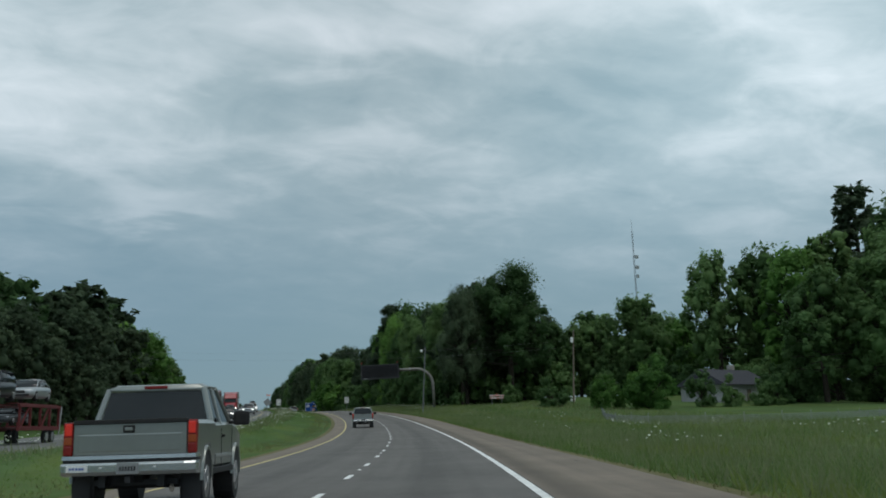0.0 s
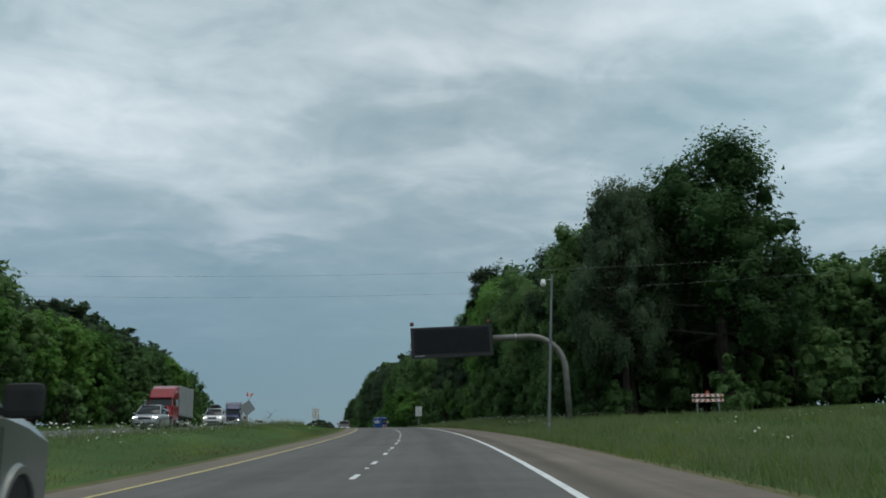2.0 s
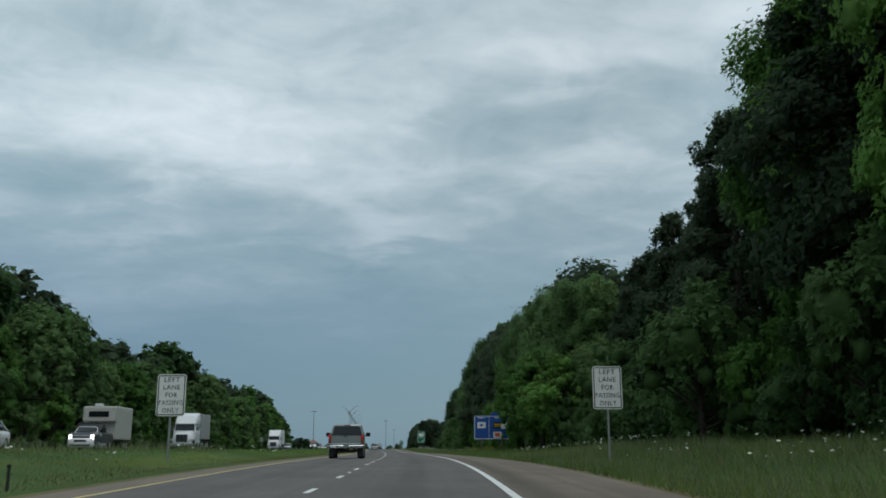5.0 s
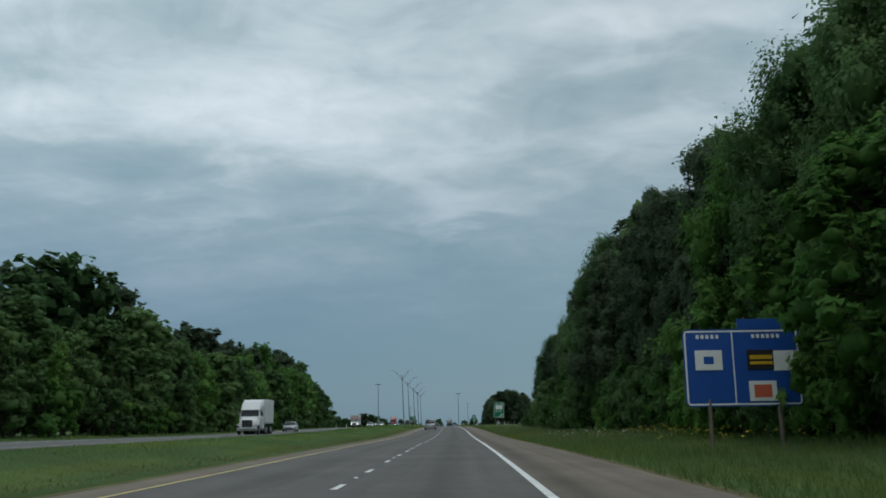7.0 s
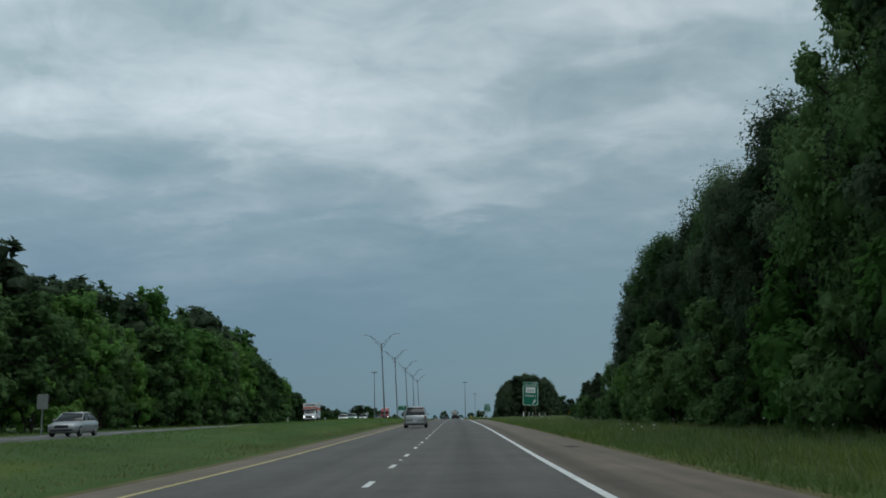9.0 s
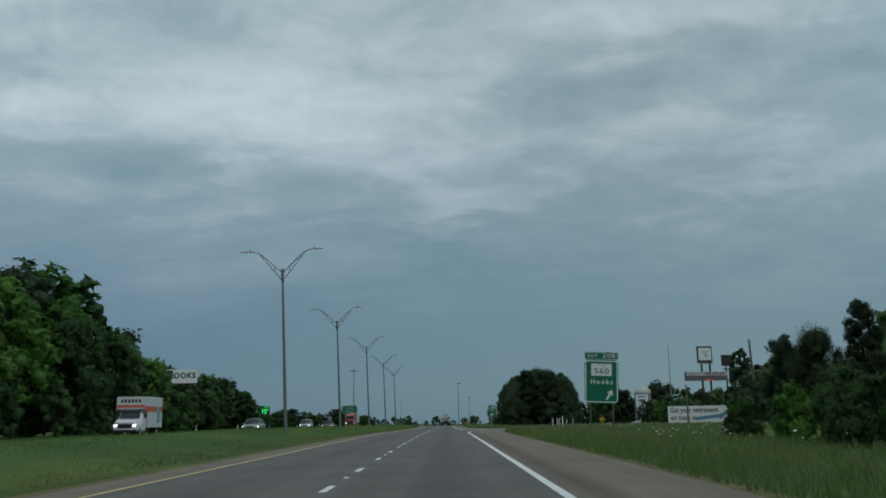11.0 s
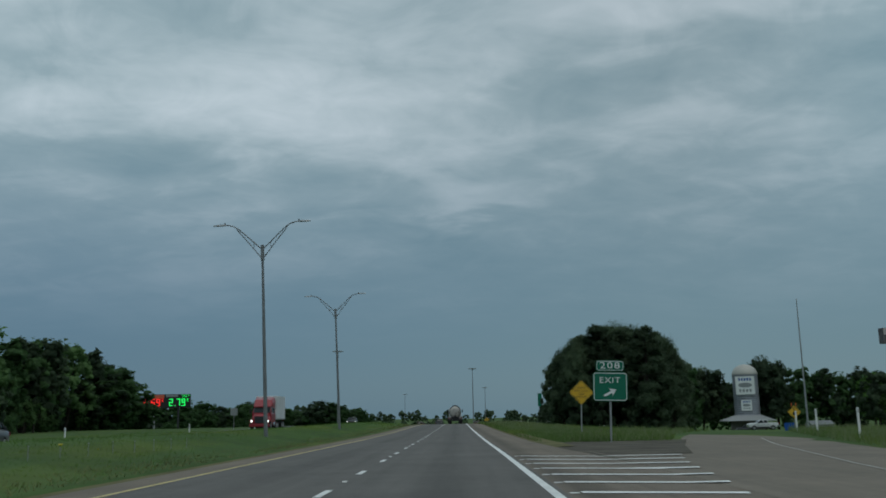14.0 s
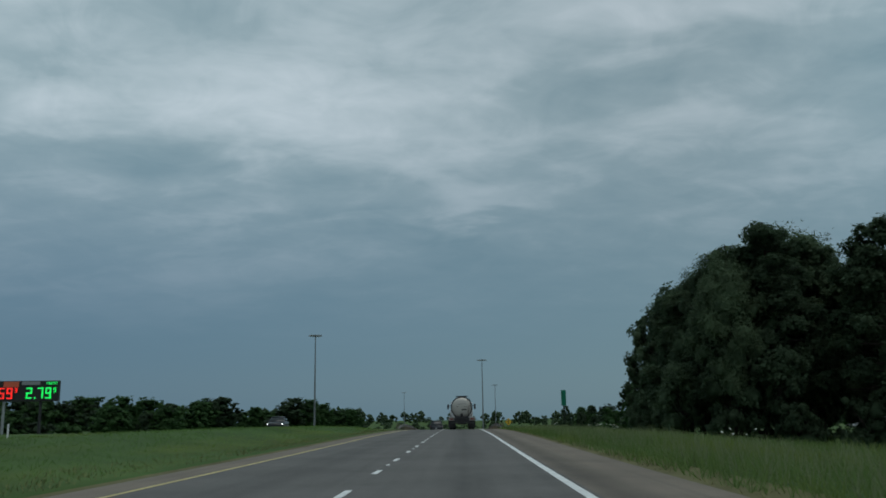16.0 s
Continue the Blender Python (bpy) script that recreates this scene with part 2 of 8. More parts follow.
M_GRASS = mat("grass_ground", (0.063, 0.106, 0.034), 0.95, vary=0.35, scale=0.12, bump=0.6, bscale=7, spec=0.1)
def grass_tint(m):
    """Broad drifts of drier, yellower grass, drawn out along the road."""
    nt = m.node_tree
    N, Lk = nt.nodes.new, nt.links.new
    b = nt.nodes["Principled BSDF"]
    src = b.inputs["Base Color"].links[0].from_socket
    tc = N("ShaderNodeTexCoord")
    mp = N("ShaderNodeMapping"); mp.inputs["Scale"].default_value = (0.34, 0.06, 0.3); Lk(tc.outputs["Object"], mp.inputs[0])
    n = N("ShaderNodeTexNoise"); n.inputs["Scale"].default_value = 1.0; n.inputs["Detail"].default_value = 4; Lk(mp.outputs[0], n.inputs["Vector"])
    r = N("ShaderNodeMapRange"); r.interpolation_type = "SMOOTHSTEP"; Lk(n.outputs["Fac"], r.inputs["Value"])
    r.inputs["From Min"].default_value, r.inputs["From Max"].default_value = 0.46, 0.68
    r.inputs["To Max"].default_value = 0.75
    mix = N("ShaderNodeMixRGB"); mix.blend_type = "MULTIPLY"; mix.inputs[2].default_value = (1.52, 1.20, 0.95, 1)
    Lk(r.outputs[0], mix.inputs[0]); Lk(src, mix.inputs[1])
    for l in list(src.links):
        if l.to_node != mix:
            Lk(mix.outputs[0], l.to_socket)
    return m


grass_tint(M_GRASS)
M_BLADE = leaf_mat("grass_blades", (0.125, 0.214, 0.058), 0.16, 0.0, 0.45)
grass_tint(M_BLADE)
M_TALL = leaf_mat("tall_grass_blades", (0.134, 0.206, 0.063), 0.16, 0.0, 0.45)
grass_tint(M_TALL)
M_DIRT = mat("gravel_dirt", (0.098, 0.088, 0.072), 0.95, vary=0.4, scale=0.6, bump=0.6, bscale=12, spec=0.1)
M_DRY = mat("dry_verge", (0.128, 0.122, 0.058), 0.95, vary=0.35, scale=0.5, bump=0.5, bscale=9, spec=0.1)
M_LEAF = leaf_mat("leaves_broad", (0.103, 0.184, 0.068))
M_LEAF_L = leaf_mat("leaves_light", (0.118, 0.240, 0.058))
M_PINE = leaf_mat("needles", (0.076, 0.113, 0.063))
M_BARK = mat("bark", (0.050, 0.042, 0.034), 0.95, vary=0.4, scale=3, bump=0.8, bscale=12, spec=0.1)

# ---- the road's line: lane line x and height every 15 m ----
ROAD_X = [-59.52, -53.46, -47.73, -42.33, -37.27, -32.55, -28.2, -24.23, -20.63, -17.38, -14.41, -11.73, -9.35, -7.33, -5.7, -4.44, -3.49, -2.78, -2.26, -1.89, -1.61, -1.39, -1.2, -1.03, -0.84, -0.68, -0.56, -0.46, -0.4, -0.37, -0.34, -0.3, -0.24, -0.17, -0.1, -0.04, -0.01, 0.01, 0.0, 0.01, 0.0, -0.01, -0.01, -0.02, -0.04, -0.07, -0.11, -0.15, -0.2, -0.26, -0.32, -0.4]
ROAD_Z = [-5.71, -5.83, -5.88, -5.85, -5.74, -5.54, -5.24, -4.82, -4.3, -3.75, -3.21, -2.69, -2.18, -1.68, -1.23, -0.87, -0.64, -0.54, -0.51, -0.5, -0.48, -0.46, -0.46, -0.48, -0.5, -0.47, -0.37, -0.26, -0.15, -0.06, 0.01, 0.07, 0.11, 0.14, 0.14, 0.11, 0.08, 0.05, 0.01, -0.01, -0.0, 0.03, 0.08, 0.12, 0.16, 0.19, 0.21, 0.22, 0.23, 0.24, 0.23, 0.23]

ROAD_Y0, ROAD_STEP = -30.0, 15.0
for i, drop in enumerate((0.0, 0.0, 0.02, 0.12, 0.4, 0.85, 1.4, 2.0, 2.6)):
    ROAD_Z[43 + i] = ROAD_Z[43] - drop + 0.02
# straight on before the start and past the end
_kx = np.array([ROAD_X[0] - 6.2, *ROAD_X, ROAD_X[-1] - 0.1])
_kz = np.array([ROAD_Z[0] + 0.1, *ROAD_Z, ROAD_Z[-1] - 0.4])


def curve_at(y, k):
    s = (y - ROAD_Y0) / ROAD_STEP + 1
    n = len(k)
    if s <= 1:
        return float(k[1] + (k[1] - k[0]) * (s - 1))
    if s >= n - 2.001:
        return float(k[n - 2] + (k[n - 1] - k[n - 2]) * min(s - (n - 2), 1.5) + (s - (n - 2) - min(s - (n - 2), 1.5)) * (k[n - 1] - k[n - 2]) * 0.0)
    i = int(s)
    f = s - i
    p0, p1, p2, p3 = k[i - 1], k[i], k[i + 1], k[min(i + 2, n - 1)]
    return float(p1 + 0.5 * f * (p2 - p0 + f * (2 * p0 - 5 * p1 + 4 * p2 - p3 + f * (3 * (p1 - p2) + p3 - p0))))


def road_x(y):
    return curve_at(y, _kx)


def road_z(y):
    return curve_at(y, _kz)


def heading(y):
    return math.atan2(road_x(y + 2) - road_x(y - 2), 4.0)


def on_road(d, y, dz=0.0):
    """World place d metres right of the lane line at y."""
    a = heading(y)
    return Vector((road_x(y) + d * math.cos(a), y - d * math.sin(a), road_z(y) + dz))


def profile(y, pts):
    return float(np.interp(y, [p[0] for p in pts], [p[1] for p in pts]))


def smooth(x, a, b):
    t = min(1, max(0, (x - a) / (b - a)))
    return t * t * (3 - 2 * t)


RAMP_LINE = [(440, 3.5), (464, 3.52), (468, 3.62), (471, 3.82), (474.5, 4.25), (479.5, 5.15), (486, 6.1), (493, 7.2), (501, 8.35), (508, 9.45), (516, 10.9), (530, 14.0), (545, 18.2), (560, 23.0), (580, 30.0)]


def ramp_right(y):
    """Offset of the exit ramp's right-hand line."""
    return sum(profile(y + k, RAMP_LINE) for k in (-1.5, 0, 1.5)) / 3


def ramp_edge(y):
    """Offset of the ramp's pavement edge."""
    return profile(y, [(455, 6.45), (468, 6.45), (478, 7.5), (487, 8.5), (498, 10.4), (515, 13.6), (530, 16.6), (545, 20.4), (560, 25.0), (580, 32.0)])


def ramp_left(y):
    return profile(y, [(495, 3.6), (497.4, 3.95), (500.7, 4.45), (507.5, 5.65), (510.5, 6.2), (519, 7.9), (530, 10.3), (545, 14.2), (560, 19.0), (580, 26.0)])


def oncoming_level(y):
    return 0.12 + 0.25 * (1 - smooth(y, 300, 420))


def median_crest(y):
    return profile(y, [(0, 0.48), (90, 0.5), (200, 0.5), (290, 0.38), (330, 0.52), (430, 0.6), (490, 0.6), (520, 0.66), (600, 0.66), (650, 0.45)])


def shoulder_edge(y):
    """Offset of the right-hand pavement edge."""
    return profile(y, [(-60, 6.3), (50, 6.25), (120, 6.45), (200, 6.45), (290, 6.3), (400, 6.1), (455, 6.3), (466, 6.45), (520, 6.4), (527, 5.9), (540, 5.6), (760, 5.6)])


def exit_drop(d, y):
    """Fall of the land to the right of the highway's embankment past the exit."""
    return 1.8 * smooth(d, 9, 30) * smooth(y, 545, 625) + 0.4 * smooth(d, 30, 75) * smooth(y, 600, 700)


def ground_dz(d, y):
    """Height of the land above the road's level, d metres right of the lane line."""
    z = 0.0
    early = 1 - smooth(y, 300, 420)
    if d > 5.4:
        z += -0.08 * smooth(d, 5.4, 5.9) - 0.04 * smooth(d, 6, 8) + early * ((0.55 * smooth(d, 8, 17) + 0.42 * smooth(d, 7.4, 12.0) * smooth(y, 92, 118) * (1 - smooth(y, 222, 258))) * (0.3 + 0.7 * smooth(y, 60, 125)) + 0.9 * smooth(d, 18, 40) * smooth(y, 110, 140))
        k = smooth(y, 448, 470) * (1 - smooth(y, 600, 650))
        if k > 0:
            z = z * (1 - k) + k * (-0.03 - 0.5 * smooth(d, 30, 80))
        z -= exit_drop(d, y)
    elif d < -4.6:
        # the median: a shallow ditch, then a low crest before the oncoming road
        z += median_crest(y) * smooth(-d, 5.6, 11.4) * (1 - smooth(-d, 12.0, 13.5)) - 0.06 * math.sin(math.pi * min(1, (-d - 4.6) / 3.0)) ** 2
        z += oncoming_level(y) * smooth(-d, 11.8, 13.4)
        if d < -25:
            z += early * 0.35 * smooth(-d, 25, 34)
    # away from the road the land levels out
    far = smooth(abs(d), 60, 400)
    base = road_z(y)
    level = -1.0 + 0.0 * y
    return z * (1 - far) + (level - base) * far


def ground_z(x, y):
    d = (x - road_x(y)) * math.cos(heading(y))
    return road_z(y) + ground_dz(d, y)


def link_mesh(name, verts, faces, material, parent=None, uvs=None, smooth_shade=False):
    me = bpy.data.meshes.new(name)
    me.from_pydata(verts, [], faces)
    if uvs is not None:
        layer = me.uv_layers.new(name="UVMap")
        idx = np.empty(len(me.loops), dtype=np.int32)
        me.loops.foreach_get("vertex_index", idx)
        layer.data.foreach_set("uv", np.asarray(uvs, dtype=np.float32)[idx].ravel())
    if smooth_shade:
        me.polygons.foreach_set("use_smooth", [True] * len(me.polygons))
    me.materials.append(material)
    me.update()
    ob = new(name, me)
    if parent is not None:
        ob.parent = parent
    return ob


def strip(name, y0, y1, left, right, material, dz=0.0, step=3.0, across=1, parent=None):
    """A ribbon that follows the road; left and right are offsets or functions of y."""
    n = max(1, int(math.ceil((y1 - y0) / step)))
    verts, faces, uvs = [], [], []
    for i in range(n + 1):
        y = y0 + (y1 - y0) * i / n
        a = left(y) if callable(left) else left
        b = right(y) if callable(right) else right
        for j in range(across + 1):
            d = a + (b - a) * j / across
            verts.append(on_road(d, y, dz(d, y) if callable(dz) else dz))
            uvs.append((d, y))
    w = across + 1
    for i in range(n):
        for j in range(across):
            faces.append((i * w + j, i * w + j + 1, (i + 1) * w + j + 1, (i + 1) * w + j))
    return link_mesh(name, verts, faces, material, parent, uvs)


def build_ground():
    ds = [-3000, -1500, -700, -350, -180, -110, -75, -55, -44, -36, -31, -28, -25.2, -25, -13.2, -13, -11.8, -10.4, -9, -7.6, -6.2, -5.0, -4.7,
          6.0, 6.38, 6.8, 7.3, 8.2, 9.5, 11, 13, 15, 17, 20, 24, 29, 36, 45, 60, 80, 110, 180, 350, 700, 1500, 3000]
    ys = [-400, -250, -150, -100] + list(np.arange(-60, 760, 5.0)) + [780, 820, 900, 1000, 1200, 1500, 2000, 3000, 4500]
    verts, faces = [], []
    for y in ys:
        a = heading(y) if -60 < y < 700 else 0.0
        for d in ds:
            dz = ground_dz(d, y)
            if -25.1 < d < -13.1 or -4.8 < d < 6.2:
                dz = -0.35
            if d > 6 and 440 < y < 600 and d < ramp_edge(y) + 2.0:
                dz = min(dz, -0.10)
            verts.append((road_x(y) + d * math.cos(a), y - d * math.sin(a) * (abs(d) < 80), road_z(y) + dz))
    w = len(ds)
    for i in range(len(ys) - 1):
        for j in range(w - 1):
            faces.append((i * w + j, i * w + j + 1, (i + 1) * w + j + 1, (i + 1) * w + j))
    ob = link_mesh("ground", verts, faces, M_GRASS, smooth_shade=True)
    return tagged(ob, "rough green roadside grassland reaching the horizon", "ground", kind="structure")


build_ground()
END = 758
tagged(strip("road", -60, END, -3.62, 3.62, M_ROAD, across=4), "worn grey asphalt highway lanes", "road", kind="structure")
tagged(strip("shoulder_right", -60, END, 3.62, shoulder_edge, M_SHOULDER, dz=lambda d, y: -0.02 * (d - 3.62), across=2), "brownish asphalt right shoulder", "road shoulder", kind="structure")
tagged(strip("shoulder_left", -60, END, -4.62, -3.62, M_SHOULDER, dz=lambda d, y: 0.03 * (d + 3.62), across=1), "narrow brownish asphalt median shoulder", "road shoulder", kind="structure")


def onc_dz(d, y):
    return oncoming_level(y) + 0.05


tagged(strip("oncoming_road", -60, END, -25.1, -13.1, M_ONC, dz=onc_dz, across=6), "pale grey oncoming carriageway behind the median", "road", kind="structure")
tagged(strip("ramp", 466, 580, lambda y: 6.4 if y < 527 else ramp_left(y), lambda y: max(6.5, ramp_edge(y)), M_RAMP, dz=lambda d, y: -0.05 - 0.004 * (d - 6) - exit_drop(d, y), across=8), "worn brownish asphalt exit ramp", "road", kind="structure")
tagged(strip("gravel_apron", 523, 538.5, lambda y: shoulder_edge(y) - 0.15, lambda y: ramp_left(y) + 0.3, M_DIRT, dz=lambda d, y: -0.062 if d < 6.2 else -0.046, across=4, step=1.5), "bare gravel and dirt apron at the gore", "gravel", kind="structure")
tagged(strip("verge_left", -60, END, -5.6, -4.55, M_DRY, dz=lambda d, y: ground_dz(d, y) + 0.012 if d < -5 else -0.035), "dry yellowish grass verge along the median", "verge", kind="structure")
def verge_dz(d, y):
    e = shoulder_edge(y)
    k = smooth(d, e, e + 0.5)
    return (-0.02 * (e - 3.62) - 0.008) * (1 - k) + (ground_dz(max(d, 6.4), y) + 0.014) * k


for y0, y1 in ((-60, 468), (531, END)):
    tagged(strip("verge_right", y0, y1, lambda y: shoulder_edge(y) - 0.08, lambda y: max(6.6, shoulder_edge(y) + 0.4), M_DRY, dz=verge_dz, across=4), "dry dirt verge along the shoulder", "verge", kind="structure")
tagged(strip("edge_line_white", -60, 463, 3.42, 3.57, M_WHITE, dz=0.006, step=2), "solid white edge line paint", "road marking", kind="structure")
tagged(strip("edge_line_white_far", 495, END, 3.38, 3.53, M_WHITE, dz=0.006, step=2), "solid white edge line paint past the exit", "road marking", kind="structure")
tagged(strip("edge_line_yellow", -60, END, -3.555, -3.445, M_YELLOW, dz=0.006, step=2), "faded yellow median edge line", "road marking", kind="structure")
def ramp_line_dz(d, y):
    return 0.006 - 0.02 * max(0, min(d, 6.45) - 3.62) if d < 6.45 else 0.012 - 0.05 - 0.004 * (d - 6) - exit_drop(d, y)


for k, (a, b) in enumerate(((463, 473.6), (474.4, 475.6), (477.6, 487.2), (488.0, 516.0))):
    tagged(strip("ramp_line" if k else "ramp_edge_line", a, b, lambda y: ramp_right(y) - 0.07 + 0.04 * smooth(y, 490, 510), lambda y: ramp_right(y) + 0.07 - 0.04 * smooth(y, 490, 510), M_WORN if k else M_WHITE, dz=ramp_line_dz, step=0.8), "worn white edge line curving onto the exit ramp", "road marking", kind="structure")
tagged(strip("ramp_faded_line", 516, 540, lambda y: ramp_right(y) - 0.03, lambda y: ramp_right(y) + 0.03, M_WORN, dz=ramp_line_dz, step=1.5), "white edge line curving onto the exit ramp", "road marking", kind="structure")
tagged(strip("gore_tip", 495.0, 495.7, 3.3, lambda y: 3.75 + (y - 495) * 0.1, M_WHITE, dz=0.009, step=0.4), "white painted tip of the exit gore", "road marking", kind="structure")
tagged(strip("gore_hook", 495.4, 498.2, lambda y: ramp_left(y) - 0.16, lambda y: ramp_left(y) + 0.08, M_WHITE, dz=0.010, step=0.7), "short white hook at the exit gore's tip", "road marking", kind="structure")
tagged(strip("oncoming_line_white", -60, END, -21.6, -21.45, M_WHITE, dz=lambda d, y: onc_dz(d, y) + 0.006), "white edge line of the oncoming carriageway", "road marking", kind="structure")
tagged(strip("oncoming_line_yellow", -60, END, -14.5, -14.38, M_YELLOW, dz=lambda d, y: onc_dz(d, y) + 0.006), "yellow edge line of the oncoming carriageway", "road marking", kind="structure")

# lane dashes and gore stripes, one object each
lane_line = tagged(new("lane_line"), "broken white lane line painted on asphalt", "road marking", kind="structure")
DASH = 5.278


def add_dash(y):
    strip("dash", y - 0.66, y + 0.66, -0.06, 0.06, M_WHITE, dz=0.006, step=0.7, parent=lane_line)


def add_marker(y):
    p = on_road(0.0, y)
    v = [(-0.05, -0.05, 0.001), (0.05, -0.05, 0.001), (0.05, 0.05, 0.001), (-0.05, 0.05, 0.001), (-0.03, -0.02, 0.02), (0.03, -0.02, 0.02), (0.03, 0.02, 0.02), (-0.03, 0.02, 0.02)]
    f = [(4, 5, 6, 7), (0, 1, 5, 4), (1, 2, 6, 5), (2, 3, 7, 6), (3, 0, 4, 7)]
    link_mesh("reflector", [Vector(a) + p for a in v], f, M_WHITE, lane_line)


DASH_AT = [(-8, -20.3), (0, 19.35), (7, 55.33), (14, 90.41), (18, 110.21), (21, 124.88), (25, 145.19), (29, 165.23), (35, 199.04), (51, 285.45), (55, 304.37), (61, 337.96),
           (78, 427.31), (81, 441.13), (91, 493.11), (97, 525.98), (104, 564.16), (107, 578.53), (139, 747.0)]
for k in range(-8, 139):
    y = profile(k, DASH_AT)
    add_dash(y)
    if k % 2 == 0:
        add_marker(y + DASH / 2)
gore = tagged(new("gore_stripes"), "white transverse stripes painted across the exit gore", "road marking", kind="structure")
for k in range(11):
    y = 500.2 + 2.15 * k
    strip("stripe", y, y + 0.32, 3.85, lambda q: min(ramp_left(q) - 0.05 + 0.40 * (1 - smooth(q, 509, 519)), 8.6), M_WHITE, dz=lambda d, q: 0.012 - 0.02 * max(0, d - 3.62) if d < 6.4 else -0.03, step=0.3, across=4, parent=gore)
    strip("stripe_stub", y - 0.05, y + 0.15, 3.66, 3.80, M_WHITE, dz=0.008, step=0.3, parent=gore)

# ---- trees ----
def leaves_mesh(name, centres, radii, count, size, material, rng, core=0.8, flat=1.0):
    """A crown: soft inner lumps of foliage and many small bent leaf pieces in tufts round each lump."""
    verts, faces = [], []
    bm = bmesh.new()
    for c, r in zip(centres, radii):
        res = bmesh.ops.create_icosphere(bm, subdivisions=1, radius=1.0)
        for v in res["verts"]:
            k = core * (0.6 + 0.5 * rng.random())
            v.co = Vector((v.co.x * r * k, v.co.y * r * k, v.co.z * r * k * flat)) + Vector(c)
    for v in bm.verts:
        v.index = len(verts)
        verts.append(tuple(v.co))
    bm.verts.index_update()
    for f in bm.faces:
        faces.append(tuple(v.index for v in f.verts))
    bm.free()
    base = len(verts)
    # leaves stand in tufts all over each lump, thicker on its upper side
    w = np.array(radii) ** 2
    tufts = max(40, count // 16)
    host = rng.choice(len(radii), tufts, p=w / w.sum())
    out = rng.normal(size=(tufts, 3)) + np.array([0, 0, 0.22]); out /= np.linalg.norm(out, axis=1)[:, None]
    reach = np.array(radii)[host] * (0.60 + 0.44 * rng.random(tufts))
    spot = np.array(centres)[host] + out * reach[:, None] * np.array([1, 1, flat])
    spread = np.array(radii)[host] * (0.10 + 0.13 * rng.random(tufts))
    pick = rng.integers(0, tufts, count)
    pos = spot[pick] + np.clip(rng.normal(size=(count, 3)), -1.5, 1.5) * spread[pick][:, None]
    dirs = out[pick]
    # leaves face outwards, from their lump and from the whole crown
    away = pos - np.array([0, 0, 0.45 * max(c[2] for c in centres)]); away /= np.linalg.norm(away, axis=1)[:, None] + 1e-6
    n = dirs * 0.5 + away * 0.45 + rng.normal(size=(count, 3)) * 0.42 + np.array([0, 0, 0.50]); n /= np.linalg.norm(n, axis=1)[:, None]
    a = np.cross(n, rng.normal(size=(count, 3))); a /= np.linalg.norm(a, axis=1)[:, None]
    b = np.cross(n, a)
    s = size * (0.6 + 0.8 * rng.random(count))[:, None]
    P0 = pos - a * s * 0.50 - b * s * 0.22
    P1 = pos + b * s * 0.46 - a * s * 0.12 - n * s * 0.08
    P2 = pos + a * s * 0.62 - b * s * 0.10
    allv = np.stack([P0, P1, P2], 1).reshape(-1, 3)
    verts = np.vstack([np.array(verts), allv])
    q = base + 3 * np.arange(count)
    faces += [(int(i), int(i + 2), int(i + 1)) for i in q]
    me = bpy.data.meshes.new(name)
    me.from_pydata([tuple(v) for v in verts], [], faces)
    me.polygons.foreach_set("use_smooth", [i < len(faces) - count for i in range(len(faces))])
    me.materials.append(material)
    return me


def limb(bm, p0, p1, r0, r1, sides=7):
    p0, p1 = Vector(p0), Vector(p1)
    ax = (p1 - p0).normalized()
    u = ax.orthogonal().normalized()
    v = ax.cross(u)
    ring = []
    for p, r in ((p0, r0), (p1, r1)):
        ring.append([bm.verts.new(p + (u * math.cos(2 * math.pi * i / sides) + v * math.sin(2 * math.pi * i / sides)) * r) for i in range(sides)])
    for i in range(sides):
        bm.faces.new((ring[0][i], ring[0][(i + 1) % sides], ring[1][(i + 1) % sides], ring[1][i]))
    bm.faces.new(ring[1])


def bm_mesh(name, bm, material):
    me = bpy.data.meshes.new(name)
    bmesh.ops.recalc_face_normals(bm, faces=bm.faces)
    bm.to_mesh(me)
    bm.free()
    me.materials.append(material)
    return me


